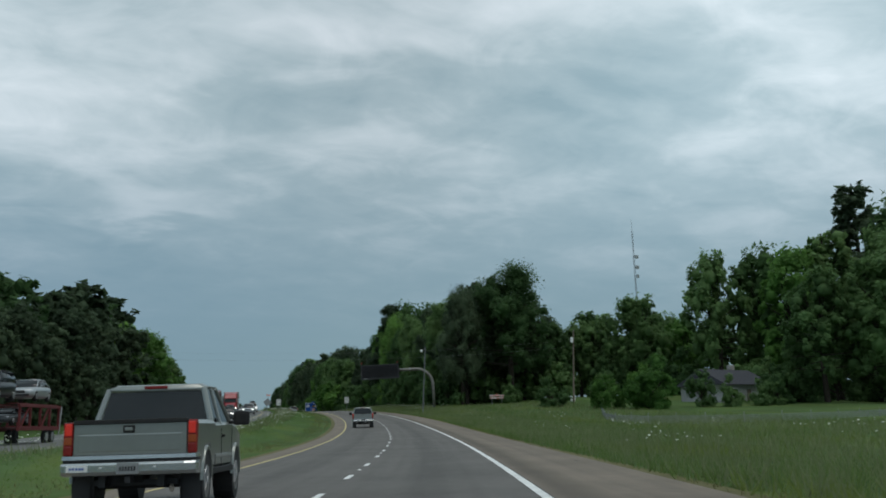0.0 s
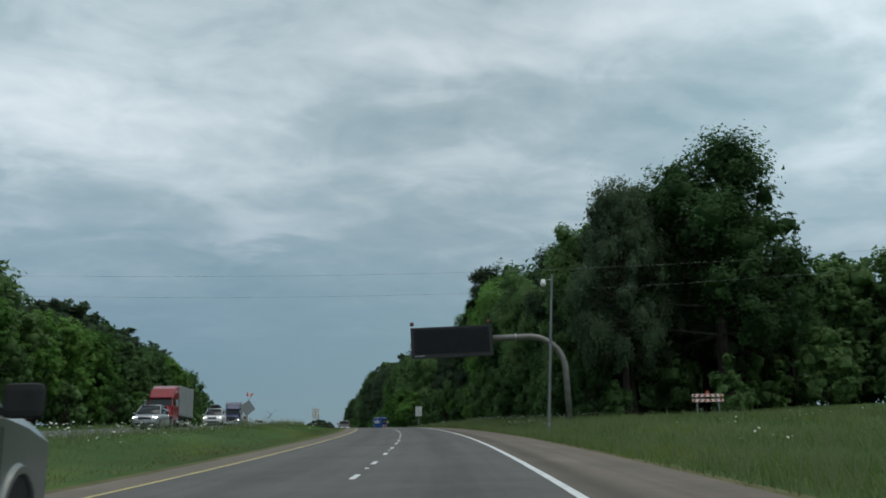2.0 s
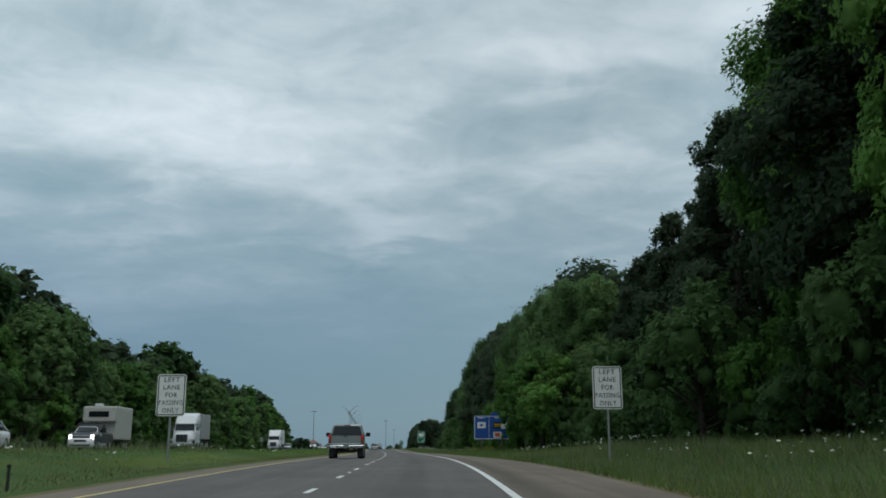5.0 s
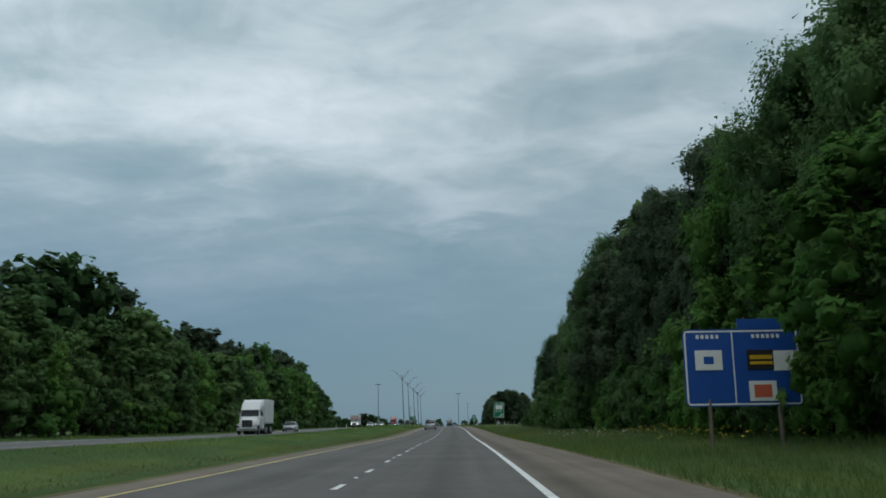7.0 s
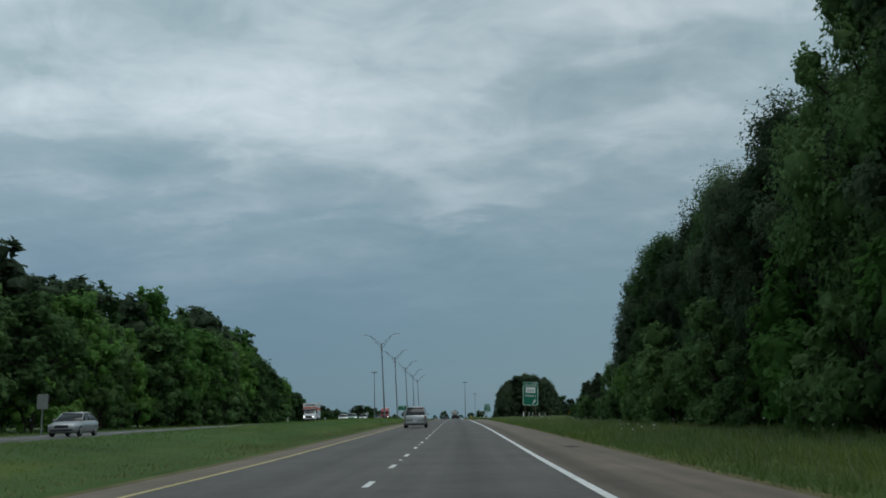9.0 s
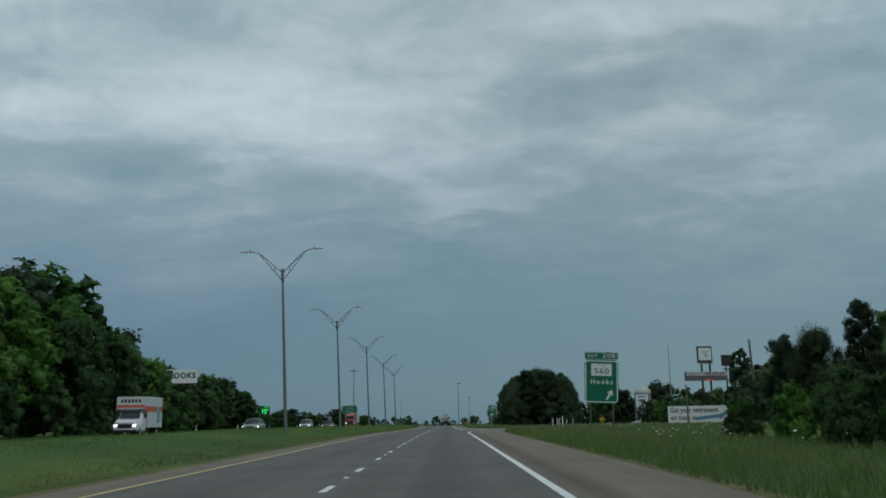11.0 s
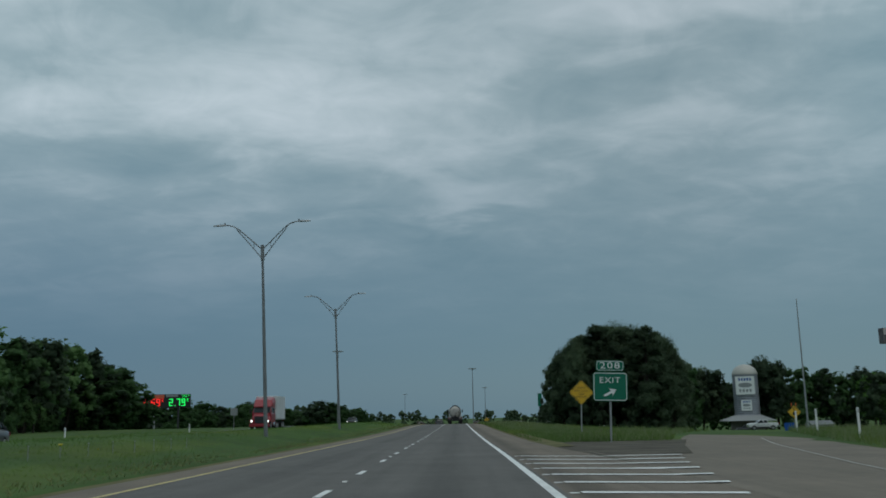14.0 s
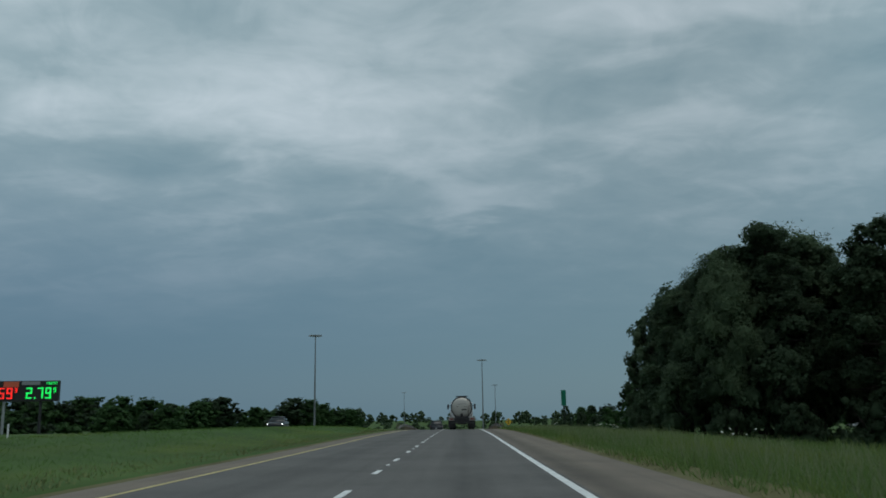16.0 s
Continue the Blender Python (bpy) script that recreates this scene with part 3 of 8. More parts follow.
def tree_kind(seed, kind, leaves, size):
    """Meshes of one tree, 10 m high: trunk with limbs, and crown."""
    rng = np.random.default_rng(seed)
    bm = bmesh.new()
    cs, rs = [], []
    if kind == "broad":
        fork = Vector((rng.normal() * 0.15, rng.normal() * 0.15, 3.2))
        limb(bm, (0, 0, -0.5), (0.02, 0, 0.5), 0.34, 0.24)
        limb(bm, (0.02, 0, 0.5), fork, 0.24, 0.17)
        n = 42
        for i in range(n):
            a = 2.4 * i + rng.random()
            h = 2.2 + 6.6 * (i + rng.random()) / n
            t = (h - 2.2) / 6.6
            reach = (2.5 * math.sin(math.pi * (0.22 + 0.72 * t)) ** 0.8 + 0.2) * (0.7 + 0.5 * rng.random())
            c = (math.cos(a) * reach, math.sin(a) * reach, h)
            cs.append(c); rs.append(0.48 + 0.66 * rng.random() ** 1.5)
            limb(bm, fork + Vector((0, 0, min(h - 3, 3.5) * 0.6 if h > 3 else -0.6)), c, 0.055, 0.02, 4)
        for k in range(4):
            cs.append((rng.normal() * 0.5, rng.normal() * 0.5, 4.2 + 1.4 * k)); rs.append(1.5)
    elif kind == "tall":
        limb(bm, (0, 0, -0.5), (0.05, 0, 5.0), 0.22, 0.15)
        limb(bm, (0.05, 0, 5.0), (0.1, 0.05, 9.4), 0.15, 0.04)
        n = 26
        for i in range(n):
            a = 2.4 * i + rng.random()
            h = 1.6 + 7.7 * (i + rng.random()) / n
            t = (h - 1.6) / 7.7
            reach = (1.5 * math.sin(math.pi * (0.18 + 0.72 * t)) + 0.1) * (0.6 + 0.7 * rng.random())
            c = (math.cos(a) * reach, math.sin(a) * reach, h)
            cs.append(c); rs.append(0.42 + 0.6 * rng.random())
            limb(bm, (0.05, 0, max(1.0, h - 0.9)), c, 0.045, 0.015, 4)
        for k in range(5):
            cs.append((0, 0, 2.6 + 1.45 * k)); rs.append(0.95)
    elif kind == "pine":
        limb(bm, (0, 0, -0.5), (0, 0.03, 5.5), 0.20, 0.13)
        limb(bm, (0, 0.03, 5.5), (0.05, 0, 9.8), 0.13, 0.03)
        n = 32
        for i in range(n):
            a = 2.4 * i + rng.random()
            h = 2.6 + 7.0 * (i + rng.random() * 0.6) / n
            t = (h - 2.6) / 7.0
            reach = (1.9 * (1 - t) ** 0.7 + 0.25) * (0.55 + 0.6 * rng.random())
            c = (math.cos(a) * reach, math.sin(a) * reach, h)
            cs.append(c); rs.append(0.46 + 0.42 * rng.random() * (1.3 - t))
            limb(bm, (0, 0.02, h - 0.1), c, 0.05, 0.015, 5)
    else:  # bush
        limb(bm, (0, 0, -0.4), (0, 0, 4.0), 0.25, 0.10)
        for i in range(20):
            a = 2.4 * i + rng.random()
            h = 1.2 + 7.4 * rng.random() ** 1.2
            reach = 3.6 * math.sqrt(max(0, 1 - ((h - 3) / 6.6) ** 2)) * (0.5 + 0.5 * rng.random())
            c = (math.cos(a) * reach, math.sin(a) * reach, h)
            cs.append(c); rs.append(0.9 + 1.1 * rng.random())
            limb(bm, (0, 0, max(0.3, h * 0.5)), c, 0.09, 0.03, 5)
    trunk = bm_mesh("trunk", bm, M_BARK)
    return trunk, (cs, rs, leaves, size, rng)


def make_tree_template(seed, kind, leaves, size, material, core=0.78, flat=0.85):
    trunk, (cs, rs, n, s, rng) = tree_kind(seed, kind, leaves, size)
    crown = leaves_mesh("crown", cs, rs, n, s, material, rng, core, flat)
    return trunk, crown


TREES = {}


def template(key):
    if key not in TREES:
        kind, tone, near, seed = key
        material = {"dark": M_LEAF, "light": M_LEAF_L, "pine": M_PINE}[tone]
        n = {"near": 34000, "mid": 5600, "far": 1800}[near] if kind != "bush" else {"near": 7000, "mid": 4600, "far": 1300}[near]
        s = {"near": 0.135, "mid": 0.32, "far": 0.54}[near] if kind != "bush" else {"near": 0.34, "mid": 0.42, "far": 0.80}[near]
        core = 0.60 if kind == "pine" else 0.72
        TREES[key] = make_tree_template(seed * 17 + 3, kind, n, s, material, core=core, flat=0.7 if kind == "pine" else 0.88)
    return TREES[key]


LABELS = {
    ("broad", "dark"): "large broadleaf tree with dense dark green crown in the roadside wood",
    ("broad", "light"): "broadleaf tree with fresh mid-green crown at the wood's edge",
    ("tall", "dark"): "tall slender broadleaf tree with dark green foliage in the wood",
    ("tall", "light"): "tall slender tree with lighter green foliage at the wood's edge",
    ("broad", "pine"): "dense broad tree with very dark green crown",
    ("tall", "pine"): "tall slender tree with very dark green foliage",
    ("bush", "pine"): "very dark dense shrub at the grove's foot",
    ("pine", "pine"): "tall dark pine with uneven tufted branches in the roadside wood",
    ("bush", "dark"): "dense dark green shrub at the foot of the trees",
    ("bush", "light"): "bright green leafy shrub at the foot of the trees",
}


MASS = {}


def tree(x, y, height, kind="broad", tone="dark", near="near", seed=0, width=1.0, group="roadside trees", sink=0.15, mass=None):
    """One tree as a thing, or, with mass, one of the crowded trees behind it that are joined."""
    trunk, crown = template((kind, tone, near, seed))
    if mass:
        k = height / 10.0
        MASS.setdefault((mass, tone), []).append((pose(x, y, ground_z(x, y) - sink, 0, 0, random.random() * 360) @ Matrix.Diagonal((k * width, k * width, k, 1)), crown))
        return None
    e = new("bush" if kind == "bush" else "tree")
    k = height / 10.0
    rot = random.random() * 360
    e.matrix_basis = pose(x, y, ground_z(x, y) - sink, 0, 0, rot) @ Matrix.Diagonal((k * width, k * width, k, 1))
    for nm, me in (("trunk", trunk), ("crown", crown)):
        o = new(nm, me)
        o.parent = e
    tagged(e, LABELS[(kind, tone)], "shrub" if kind == "bush" else "tree", group)
    return e


def join_masses(label):
    """The inner rows of the woods: one joined object for each wood and kind of foliage."""
    for (name, tone), items in MASS.items():
        V, F, off = [], [], 0
        for m, me in items:
            co = np.empty(len(me.vertices) * 3)
            me.vertices.foreach_get("co", co)
            A = np.array(m)
            V.append(co.reshape(-1, 3) @ A[:3, :3].T + A[:3, 3])
            F += [tuple(int(i) + off for i in p.vertices) for p in me.polygons]
            off += len(me.vertices)
        link = link_mesh(name, np.vstack(V).tolist(), F, {"dark": M_LEAF, "light": M_LEAF_L, "pine": M_PINE}[tone])
        tagged(link, label, "woods", kind="stuff")
    MASS.clear()


RIGHT_H = [(100, 15), (112, 18.5), (135, 20.5), (165, 20.5), (172, 18.5), (180, 18), (188, 19.5), (199, 22), (206, 23), (213, 22.4), (220, 20.5), (227, 18), (250, 14.5), (266, 16.5), (285, 20.4), (300, 19.6), (318, 19.4), (340, 20.5), (365, 18.2), (385, 16.5), (395, 14.5), (404, 10), (420, 7), (437, 5)]
LEFT_H = [(40, 13), (95, 14.5), (125, 15.8), (140, 16.4), (162, 14), (195, 13.6), (225, 15.6), (250, 14.5), (272, 17), (292, 13.6), (330, 14.2), (348, 17.2), (368, 13.6), (388, 14.6), (400, 15.8), (435, 15.5), (460, 16.7), (482, 15.2), (498, 12.5)]


def plant_woods():
    rnd = random.Random(5)
    # right-hand wood
    y = 131.0
    while y < 438:
        h = profile(y, RIGHT_H)
        near = "near" if y > 125 else "mid"
        for row, (d, k) in enumerate(((18.5, 0.92), (23.5, 1.03), (30.0, 1.0))):
            if row == 2 and rnd.random() < 0.4 or row and y < 150:
                continue
            yy = y + rnd.uniform(-2, 2) + row * 2.2
            dd = d + rnd.uniform(-1.2, 1.4) + (-0.3 if 203 < y < 223 else 1.2 if 185 < y < 262 else -0.3 if 285 < y < 345 else 0)
            p = on_road(dd, yy)
            u = rnd.random()
            kind, tone = ("broad", "dark") if u < 0.45 else ("tall", "dark") if u < 0.68 else ("broad", "light") if u < 0.8 else ("tall", "light") if u < 0.86 else ("pine", "pine")
            if 225 < y < 262 or 296 < y < 345:
                kind, tone = ("pine", "pine") if rnd.random() < 0.6 else ("tall", "dark")
            if y > 302 and tone != "pine" and rnd.random() < 0.6 or 262 < y < 302 and row:
                tone = "pine"
            if (200 < y < 224 or 290 < y < 304) and row == 0:
                kind, tone = "tall" if u < 0.6 else "broad", "light"
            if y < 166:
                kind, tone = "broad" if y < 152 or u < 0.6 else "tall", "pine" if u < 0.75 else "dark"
            hh = h * k * rnd.uniform(0.90, 1.10) * 1.04
            w = {"broad": 0.80, "tall": 1.0, "pine": 0.95}[kind] * rnd.uniform(0.9, 1.12)
            if row == 0:
                w *= 0.72 if 203 < y < 223 else 0.85
            if y < 137:
                continue
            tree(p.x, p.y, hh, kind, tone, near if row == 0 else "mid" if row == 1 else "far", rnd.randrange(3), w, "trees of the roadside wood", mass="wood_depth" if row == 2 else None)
        # shrubs close the foot of the wood
        for q in range(2):
            if y < 137:
                continue
            p = on_road(16.2 - (1.0 if 203 < y < 223 else 0) + rnd.uniform(-0.8, 1.6), y + rnd.uniform(-2.5, 2.5))
            tree(p.x, p.y, rnd.uniform(6.0, 9.5) if 262 < y < 300 else min(h * 0.5, rnd.uniform(3.2, 9.0)), "bush", "light" if rnd.random() < (0.8 if 262 < y < 300 else 0.16) else "dark", "mid", rnd.randrange(3), rnd.uniform(0.7, 0.95), "shrubs along the roadside wood")
        for q in range(2 if y > 142 else 0):
            p = on_road(24 + 9 * q + rnd.uniform(-2, 2), y + rnd.uniform(-2.5, 2.5))
            tree(p.x, p.y, rnd.uniform(5, 8), "bush", "dark", "far", rnd.randrange(3), 0.9, mass="wood_depth")
        y += 5.6 if y < 400 else 5.0
    # left-hand wood beyond the oncoming road
    y = 62.0
    while y < 498:
        h = profile(y, LEFT_H)
        for row, (d, k) in enumerate(((-33.0, 0.74), (-38.5, 1.02), (-45.0, 1.0))):
            if row == 2 and rnd.random() < 0.4:
                continue
            p = on_road(d + rnd.uniform(-1.3, 1.3), y + rnd.uniform(-2.2, 2.2) + row * 2.0)
            u = rnd.random()
            kind, tone = ("broad", "dark") if u < 0.5 else ("tall", "dark") if u < 0.72 else ("broad", "light") if u < 0.84 else ("pine", "pine")
            if row == 0:
                kind, tone = ("tall" if u > 0.7 else "broad"), ("pine" if y < 125 else "light" if u < 0.3 else "dark")
            elif kind != "pine" and rnd.random() < 0.65:
                tone = "pine"
            hh = h * k * rnd.uniform(0.88, 1.12) * 1.05
            w = {"broad": 0.85, "tall": 1.05, "pine": 1.05}[kind] * rnd.uniform(0.9, 1.15)
            tree(p.x, p.y, hh, kind, tone, "mid" if row == 0 else "far", rnd.randrange(3), w, "trees of the wood beyond the oncoming road", mass="far_wood_depth" if row else None)
        p = on_road(-30.5 + rnd.uniform(-1.0, 1.0), y + rnd.uniform(-2, 2))
        tree(p.x, p.y, rnd.uniform(3.0, 6.5), "bush", "pine" if y < 125 else "light" if rnd.random() < 0.3 else "dark", "far", rnd.randrange(3), rnd.uniform(0.75, 1.0), "shrubs beyond the oncoming road")
        p = on_road(-37 + rnd.uniform(-1.0, 1.0), y + rnd.uniform(-2, 2))
        tree(p.x, p.y, rnd.uniform(4.5, 7.5), "bush", "dark", "far", rnd.randrange(3), 1.0, mass="far_wood_depth")
        y += 6.2


plant_woods()
# tall pines that stand out over the wood's edge
for d, y, h, s in ((20.0, 213.5, 26.0, 1), (21.5, 218.5, 25.0, 2), (22.5, 229, 20.5, 0)):
    p = on_road(d, y)
    tree(p.x, p.y, h, "pine", "pine", "near", s, 1.0, "trees of the roadside wood")
# fresh green trees in front of the dark pines
for d, y, h, s in ((15.6, 262, 9.0, 0), (15.2, 270, 10.5, 1), (15.0, 279, 10.0, 2), (15.6, 288, 9.0, 0)):
    p = on_road(d, y)
    tree(p.x, p.y, h, "broad", "light", "mid", s, 1.0, "trees of the roadside wood")
# trees beyond the field on the right, early on
for x, y, h, k, t, s, w in [(41, 139, 19.5, "broad", "dark", 0, 0.9), (47, 146, 18, "broad", "dark", 1, 0.9), (35, 150, 15, "broad", "dark", 2, 0.9), (43, 160, 18, "tall", "dark", 1, 1.1), (32, 158, 14, "broad", "light", 0, 0.9), (54, 150, 17, "broad", "dark", 2, 1.0), (50, 138, 15, "broad", "light", 1, 1.0),
                            (47, 124, 26, "broad", "dark", 1, 0.72), (57, 124, 27, "broad", "dark", 2, 0.75), (54, 113, 26, "broad", "light", 0, 0.72), (62, 114, 29, "tall", "dark", 0, 1.0), (73, 118, 38, "pine", "pine", 1, 0.9), (16.9, 141, 25.4, "broad", "dark", 1, 0.98), (70, 106, 34, "broad", "dark", 2, 0.7), (66, 104, 29, "broad", "dark", 0, 0.8), (60, 98, 26, "broad", "dark", 2, 0.8), (78, 108, 38, "broad", "dark", 1, 0.75), (72, 96, 34, "tall", "dark", 2, 1.1),
                            (38, 132, 7, "bush", "light", 1, 0.9), (33, 126, 6, "bush", "light", 0, 1.0), (14.2, 94, 7.3, "bush", "light", 1, 1.0), (11, 99, 5.4, "bush", "light", 2, 0.9), (21.5, 94, 5.2, "bush", "dark", 0, 0.8), (24.5, 92, 4.8, "bush", "dark", 1, 0.7), (40, 93, 18, "broad", "dark", 1, 0.9), (46, 88, 20, "broad", "dark", 0, 0.9), (29, 91, 4.6, "bush", "dark", 2, 1.0), (33, 94, 6.0, "bush", "dark", 0, 1.0), (38, 96, 7.5, "bush", "dark", 1, 1.0), (8, 108, 4.5, "bush", "dark", 1, 1.1), (30, 134, 5, "bush", "dark", 1, 1.0), (44, 112, 8, "bush", "dark", 2, 1.1), (50, 102, 9, "bush", "dark", 0, 1.1), (56, 92, 9, "bush", "dark", 1, 1.1), (28, 143, 6, "bush", "dark", 2, 1.1), (35, 140, 8, "bush", "dark", 0, 1.1), (42, 128, 9, "bush", "dark", 1, 1.0), (22, 148, 5, "bush", "dark", 2, 1.2), (60, 104, 10, "bush", "dark", 1, 1.2),
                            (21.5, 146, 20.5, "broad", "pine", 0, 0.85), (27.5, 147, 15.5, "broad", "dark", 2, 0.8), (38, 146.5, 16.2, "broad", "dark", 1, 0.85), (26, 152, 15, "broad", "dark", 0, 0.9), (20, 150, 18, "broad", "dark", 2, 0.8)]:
    tree(x, y, h * (1.0 if x > 46 else 1.06 if y < 130 else 1.0), k, t, "near" if x == 16.9 else "mid", s, w, "trees beyond the field")
for k in range(26):
    tree(24 + 2.6 * k + random.uniform(-1.5, 1.5), 172 - 2.2 * k + random.uniform(-2, 2), random.uniform(6, 9), "bush", "dark", "far", k % 3, 1.1, mass="field_wood_depth")
    tree(30 + 2.6 * k + random.uniform(-1.5, 1.5), 180 - 2.2 * k + random.uniform(-2, 2), random.uniform(12, 16), "broad", "dark", "far", k % 3, 1.0, mass="field_wood_depth")

# ---- things: helpers ----
def part(name, bm, material, parent, label="", smooth_shade=False):
    me = bpy.data.meshes.new(name)
    bmesh.ops.recalc_face_normals(bm, faces=bm.faces)
    bm.to_mesh(me)
    bm.free()
    if smooth_shade:
        me.polygons.foreach_set("use_smooth", [True] * len(me.polygons))
    me.materials.append(material)
    ob = new(name, me)
    ob.parent = parent
    if label:
        tagged(ob, label)
    return ob


def box(bm, c, s, bevel=0.0, taper=(1, 1), rot=None):
    """A box round c of size s; taper shrinks its top; bevel rounds its edges."""
    res = bmesh.ops.create_cube(bm, size=1.0)
    vs = res["verts"]
    for v in vs:
        k = taper if v.co.z > 0 else (1, 1)
        v.co = Vector((v.co.x * s[0] * k[0], v.co.y * s[1] * k[1], v.co.z * s[2]))
        if rot is not None:
            v.co = rot @ v.co
        v.co += Vector(c)
    if bevel:
        es = list({e for v in vs for e in v.link_edges})
        bmesh.ops.bevel(bm, geom=es, offset=bevel, segments=2, affect="EDGES", profile=0.6)
    return bm


def boxes(*args):
    bm = bmesh.new()
    for a in args:
        box(bm, *a)
    return bm


def tube(bm, p0, p1, r0, r1=None, sides=12, caps=True):
    r1 = r0 if r1 is None else r1
    p0, p1 = Vector(p0), Vector(p1)
    ax = (p1 - p0).normalized()
    u = ax.orthogonal().normalized()
    v = ax.cross(u)
    rings = [[bm.verts.new(p + (u * math.cos(2 * math.pi * i / sides) + v * math.sin(2 * math.pi * i / sides)) * r) for i in range(sides)] for p, r in ((p0, r0), (p1, r1))]
    for i in range(sides):
        bm.faces.new((rings[0][i], rings[0][(i + 1) % sides], rings[1][(i + 1) % sides], rings[1][i]))
    if caps:
        bm.faces.new(rings[0][::-1])
        bm.faces.new(rings[1])
    return bm


def path_tube(bm, pts, r, sides=10):
    """One round bar swept along a line of points."""
    pts = [Vector(p) for p in pts]
    rings = []
    for k, p in enumerate(pts):
        ax = (pts[min(k + 1, len(pts) - 1)] - pts[max(k - 1, 0)]).normalized()
        u = ax.cross(Vector((0, 0, 1)))
        if k == 0:
            u = u if u.length > 0.05 else Vector((1, 0, 0))
        else:
            u = side - ax * side.dot(ax)
        side = u.normalized()
        v = ax.cross(side)
        rings.append([p + (side * math.cos(2 * math.pi * i / sides) + v * math.sin(2 * math.pi * i / sides)) * r for i in range(sides)])
    return loft(bm, rings)


def loft(bm, rings):
    vs = [[bm.verts.new(p) for p in ring] for ring in rings]
    n = len(vs[0])
    for a, b in zip(vs, vs[1:]):
        for i in range(n):
            bm.faces.new((a[i], a[(i + 1) % n], b[(i + 1) % n], b[i]))
    bm.faces.new(vs[0][::-1])
    bm.faces.new(vs[-1])
    return bm


def ring(y, hw, z0, z1, r, top=None):
    """A rounded cross-section at y; top narrows the upper edge."""
    t = hw if top is None else top
    r = min(r, (z1 - z0) * 0.45)
    return [(-hw + r, y, z0), (hw - r, y, z0), (hw, y, z0 + r), (hw, y, z0 + (z1 - z0) * 0.55), (t, y, z1 - r), (t - r, y, z1), (-t + r, y, z1), (-t, y, z1 - r), (-hw, y, z0 + (z1 - z0) * 0.55), (-hw, y, z0 + r)]


def text(name, body, size, at, material, parent, width=None, align="CENTER", depth=0.004, bold=0.0, spread=1.12):
    """Raised lettering that faces -y, in the parent's frame."""
    cu = bpy.data.curves.new(name, "FONT")
    cu.body, cu.size, cu.align_x, cu.align_y, cu.extrude = body, size, align, "CENTER", depth
    cu.resolution_u = 2
    cu.offset, cu.space_character = bold * size, spread
    tmp = bpy.data.objects.new("tmp", cu)
    me = bpy.data.meshes.new_from_object(tmp)
    bpy.data.objects.remove(tmp)
    me.materials.clear()
    me.materials.append(material)
    co = np.empty(len(me.vertices) * 3)
    me.vertices.foreach_get("co", co)
    co = co.reshape(-1, 3)
    k = 1.0
    if width and len(co):
        k = width / max(1e-6, co[:, 0].max() - co[:, 0].min())
    out = np.stack([co[:, 0] * k + at[0], at[1] - co[:, 2], co[:, 1] + at[2]], 1)
    me.vertices.foreach_set("co", out.ravel())
    me.update()
    ob = new(name, me)
    ob.parent = parent
    return ob


def thing(name, label, category, group=""):
    return tagged(new(name), label, category, group)


def put(e, d, y, back=False, dz=0.0, turn=0.0, size=(1, 1, 1)):
    p = on_road(d, y, dz)
    e.matrix_basis = pose(p.x, p.y, p.z, 0, 0, -math.degrees(heading(y)) + (180 if back else 0) + turn) @ Matrix.Diagonal((*size, 1))
    return e


def put_at(e, x, y, turn=0.0, dz=0.0):
    e.matrix_basis = pose(x, y, ground_z(x, y) + dz, 0, 0, turn)
    return e


M_GALV = mat("galvanised_steel", (0.33, 0.34, 0.34), 0.5, 0.6, vary=0.15, scale=3)
M_POLE = mat("lamp_pole_grey", (0.20, 0.21, 0.215), 0.55, 0.5, vary=0.15, scale=2)
M_DARK = mat("dark_metal", (0.03, 0.03, 0.032), 0.55, 0.3, vary=0.2, scale=4)
M_BLACK = mat("black_rubber", (0.018, 0.018, 0.018), 0.85, vary=0.3, scale=8)
M_SCREEN = mat("led_screen_off", (0.008, 0.008, 0.010), 0.75, vary=0.15, scale=20, spec=0.2)
M_RUST = mat("weathered_tube", (0.23, 0.20, 0.165), 0.65, 0.3, vary=0.3, scale=2)
M_GREEN = mat("sign_green", (0.0, 0.135, 0.075), 0.45, vary=0.06, scale=2)
M_SWHITE = mat("sign_white", (0.74, 0.75, 0.74), 0.45, vary=0.05, scale=3)
M_SBLACK = mat("sign_black", (0.015, 0.015, 0.015), 0.5, vary=0.05)
M_SYEL = mat("sign_yellow", (0.62, 0.37, 0.02), 0.45, vary=0.06, scale=2)
M_SBLUE = mat("sign_blue", (0.012, 0.075, 0.32), 0.45, vary=0.08, scale=2)
M_SBACK = mat("sign_back_aluminium", (0.30, 0.31, 0.31), 0.5, 0.5, vary=0.12)
M_ORANGE = mat("orange_flag", (0.75, 0.13, 0.03), 0.7, vary=0.15)
M_REDW = mat("barricade_orange", (0.60, 0.12, 0.06), 0.6, vary=0.1)
M_WOODP = mat("pole_wood", (0.16, 0.13, 0.10), 0.9, vary=0.35, scale=2, bump=0.5, bscale=20)
M_CONC = mat("concrete", (0.30, 0.29, 0.27), 0.85, vary=0.2, scale=1.5, bump=0.2)
M_LEDR = mat("led_red", (1.0, 0.025, 0.018), 0.5, vary=0.02, emit=1.0)
M_LEDG = mat("led_green", (0.05, 1.0, 0.16), 0.5, vary=0.02, emit=0.9)
M_HEAD = mat("headlamp_lit", (1.0, 0.97, 0.9), 0.2, vary=0.02, emit=2.5)
M_LENS = mat("headlamp_lens", (0.55, 0.57, 0.6), 0.15, vary=0.1)
M_TAIL = mat("tail_lamp_red", (0.20, 0.012, 0.010), 0.22, vary=0.15)
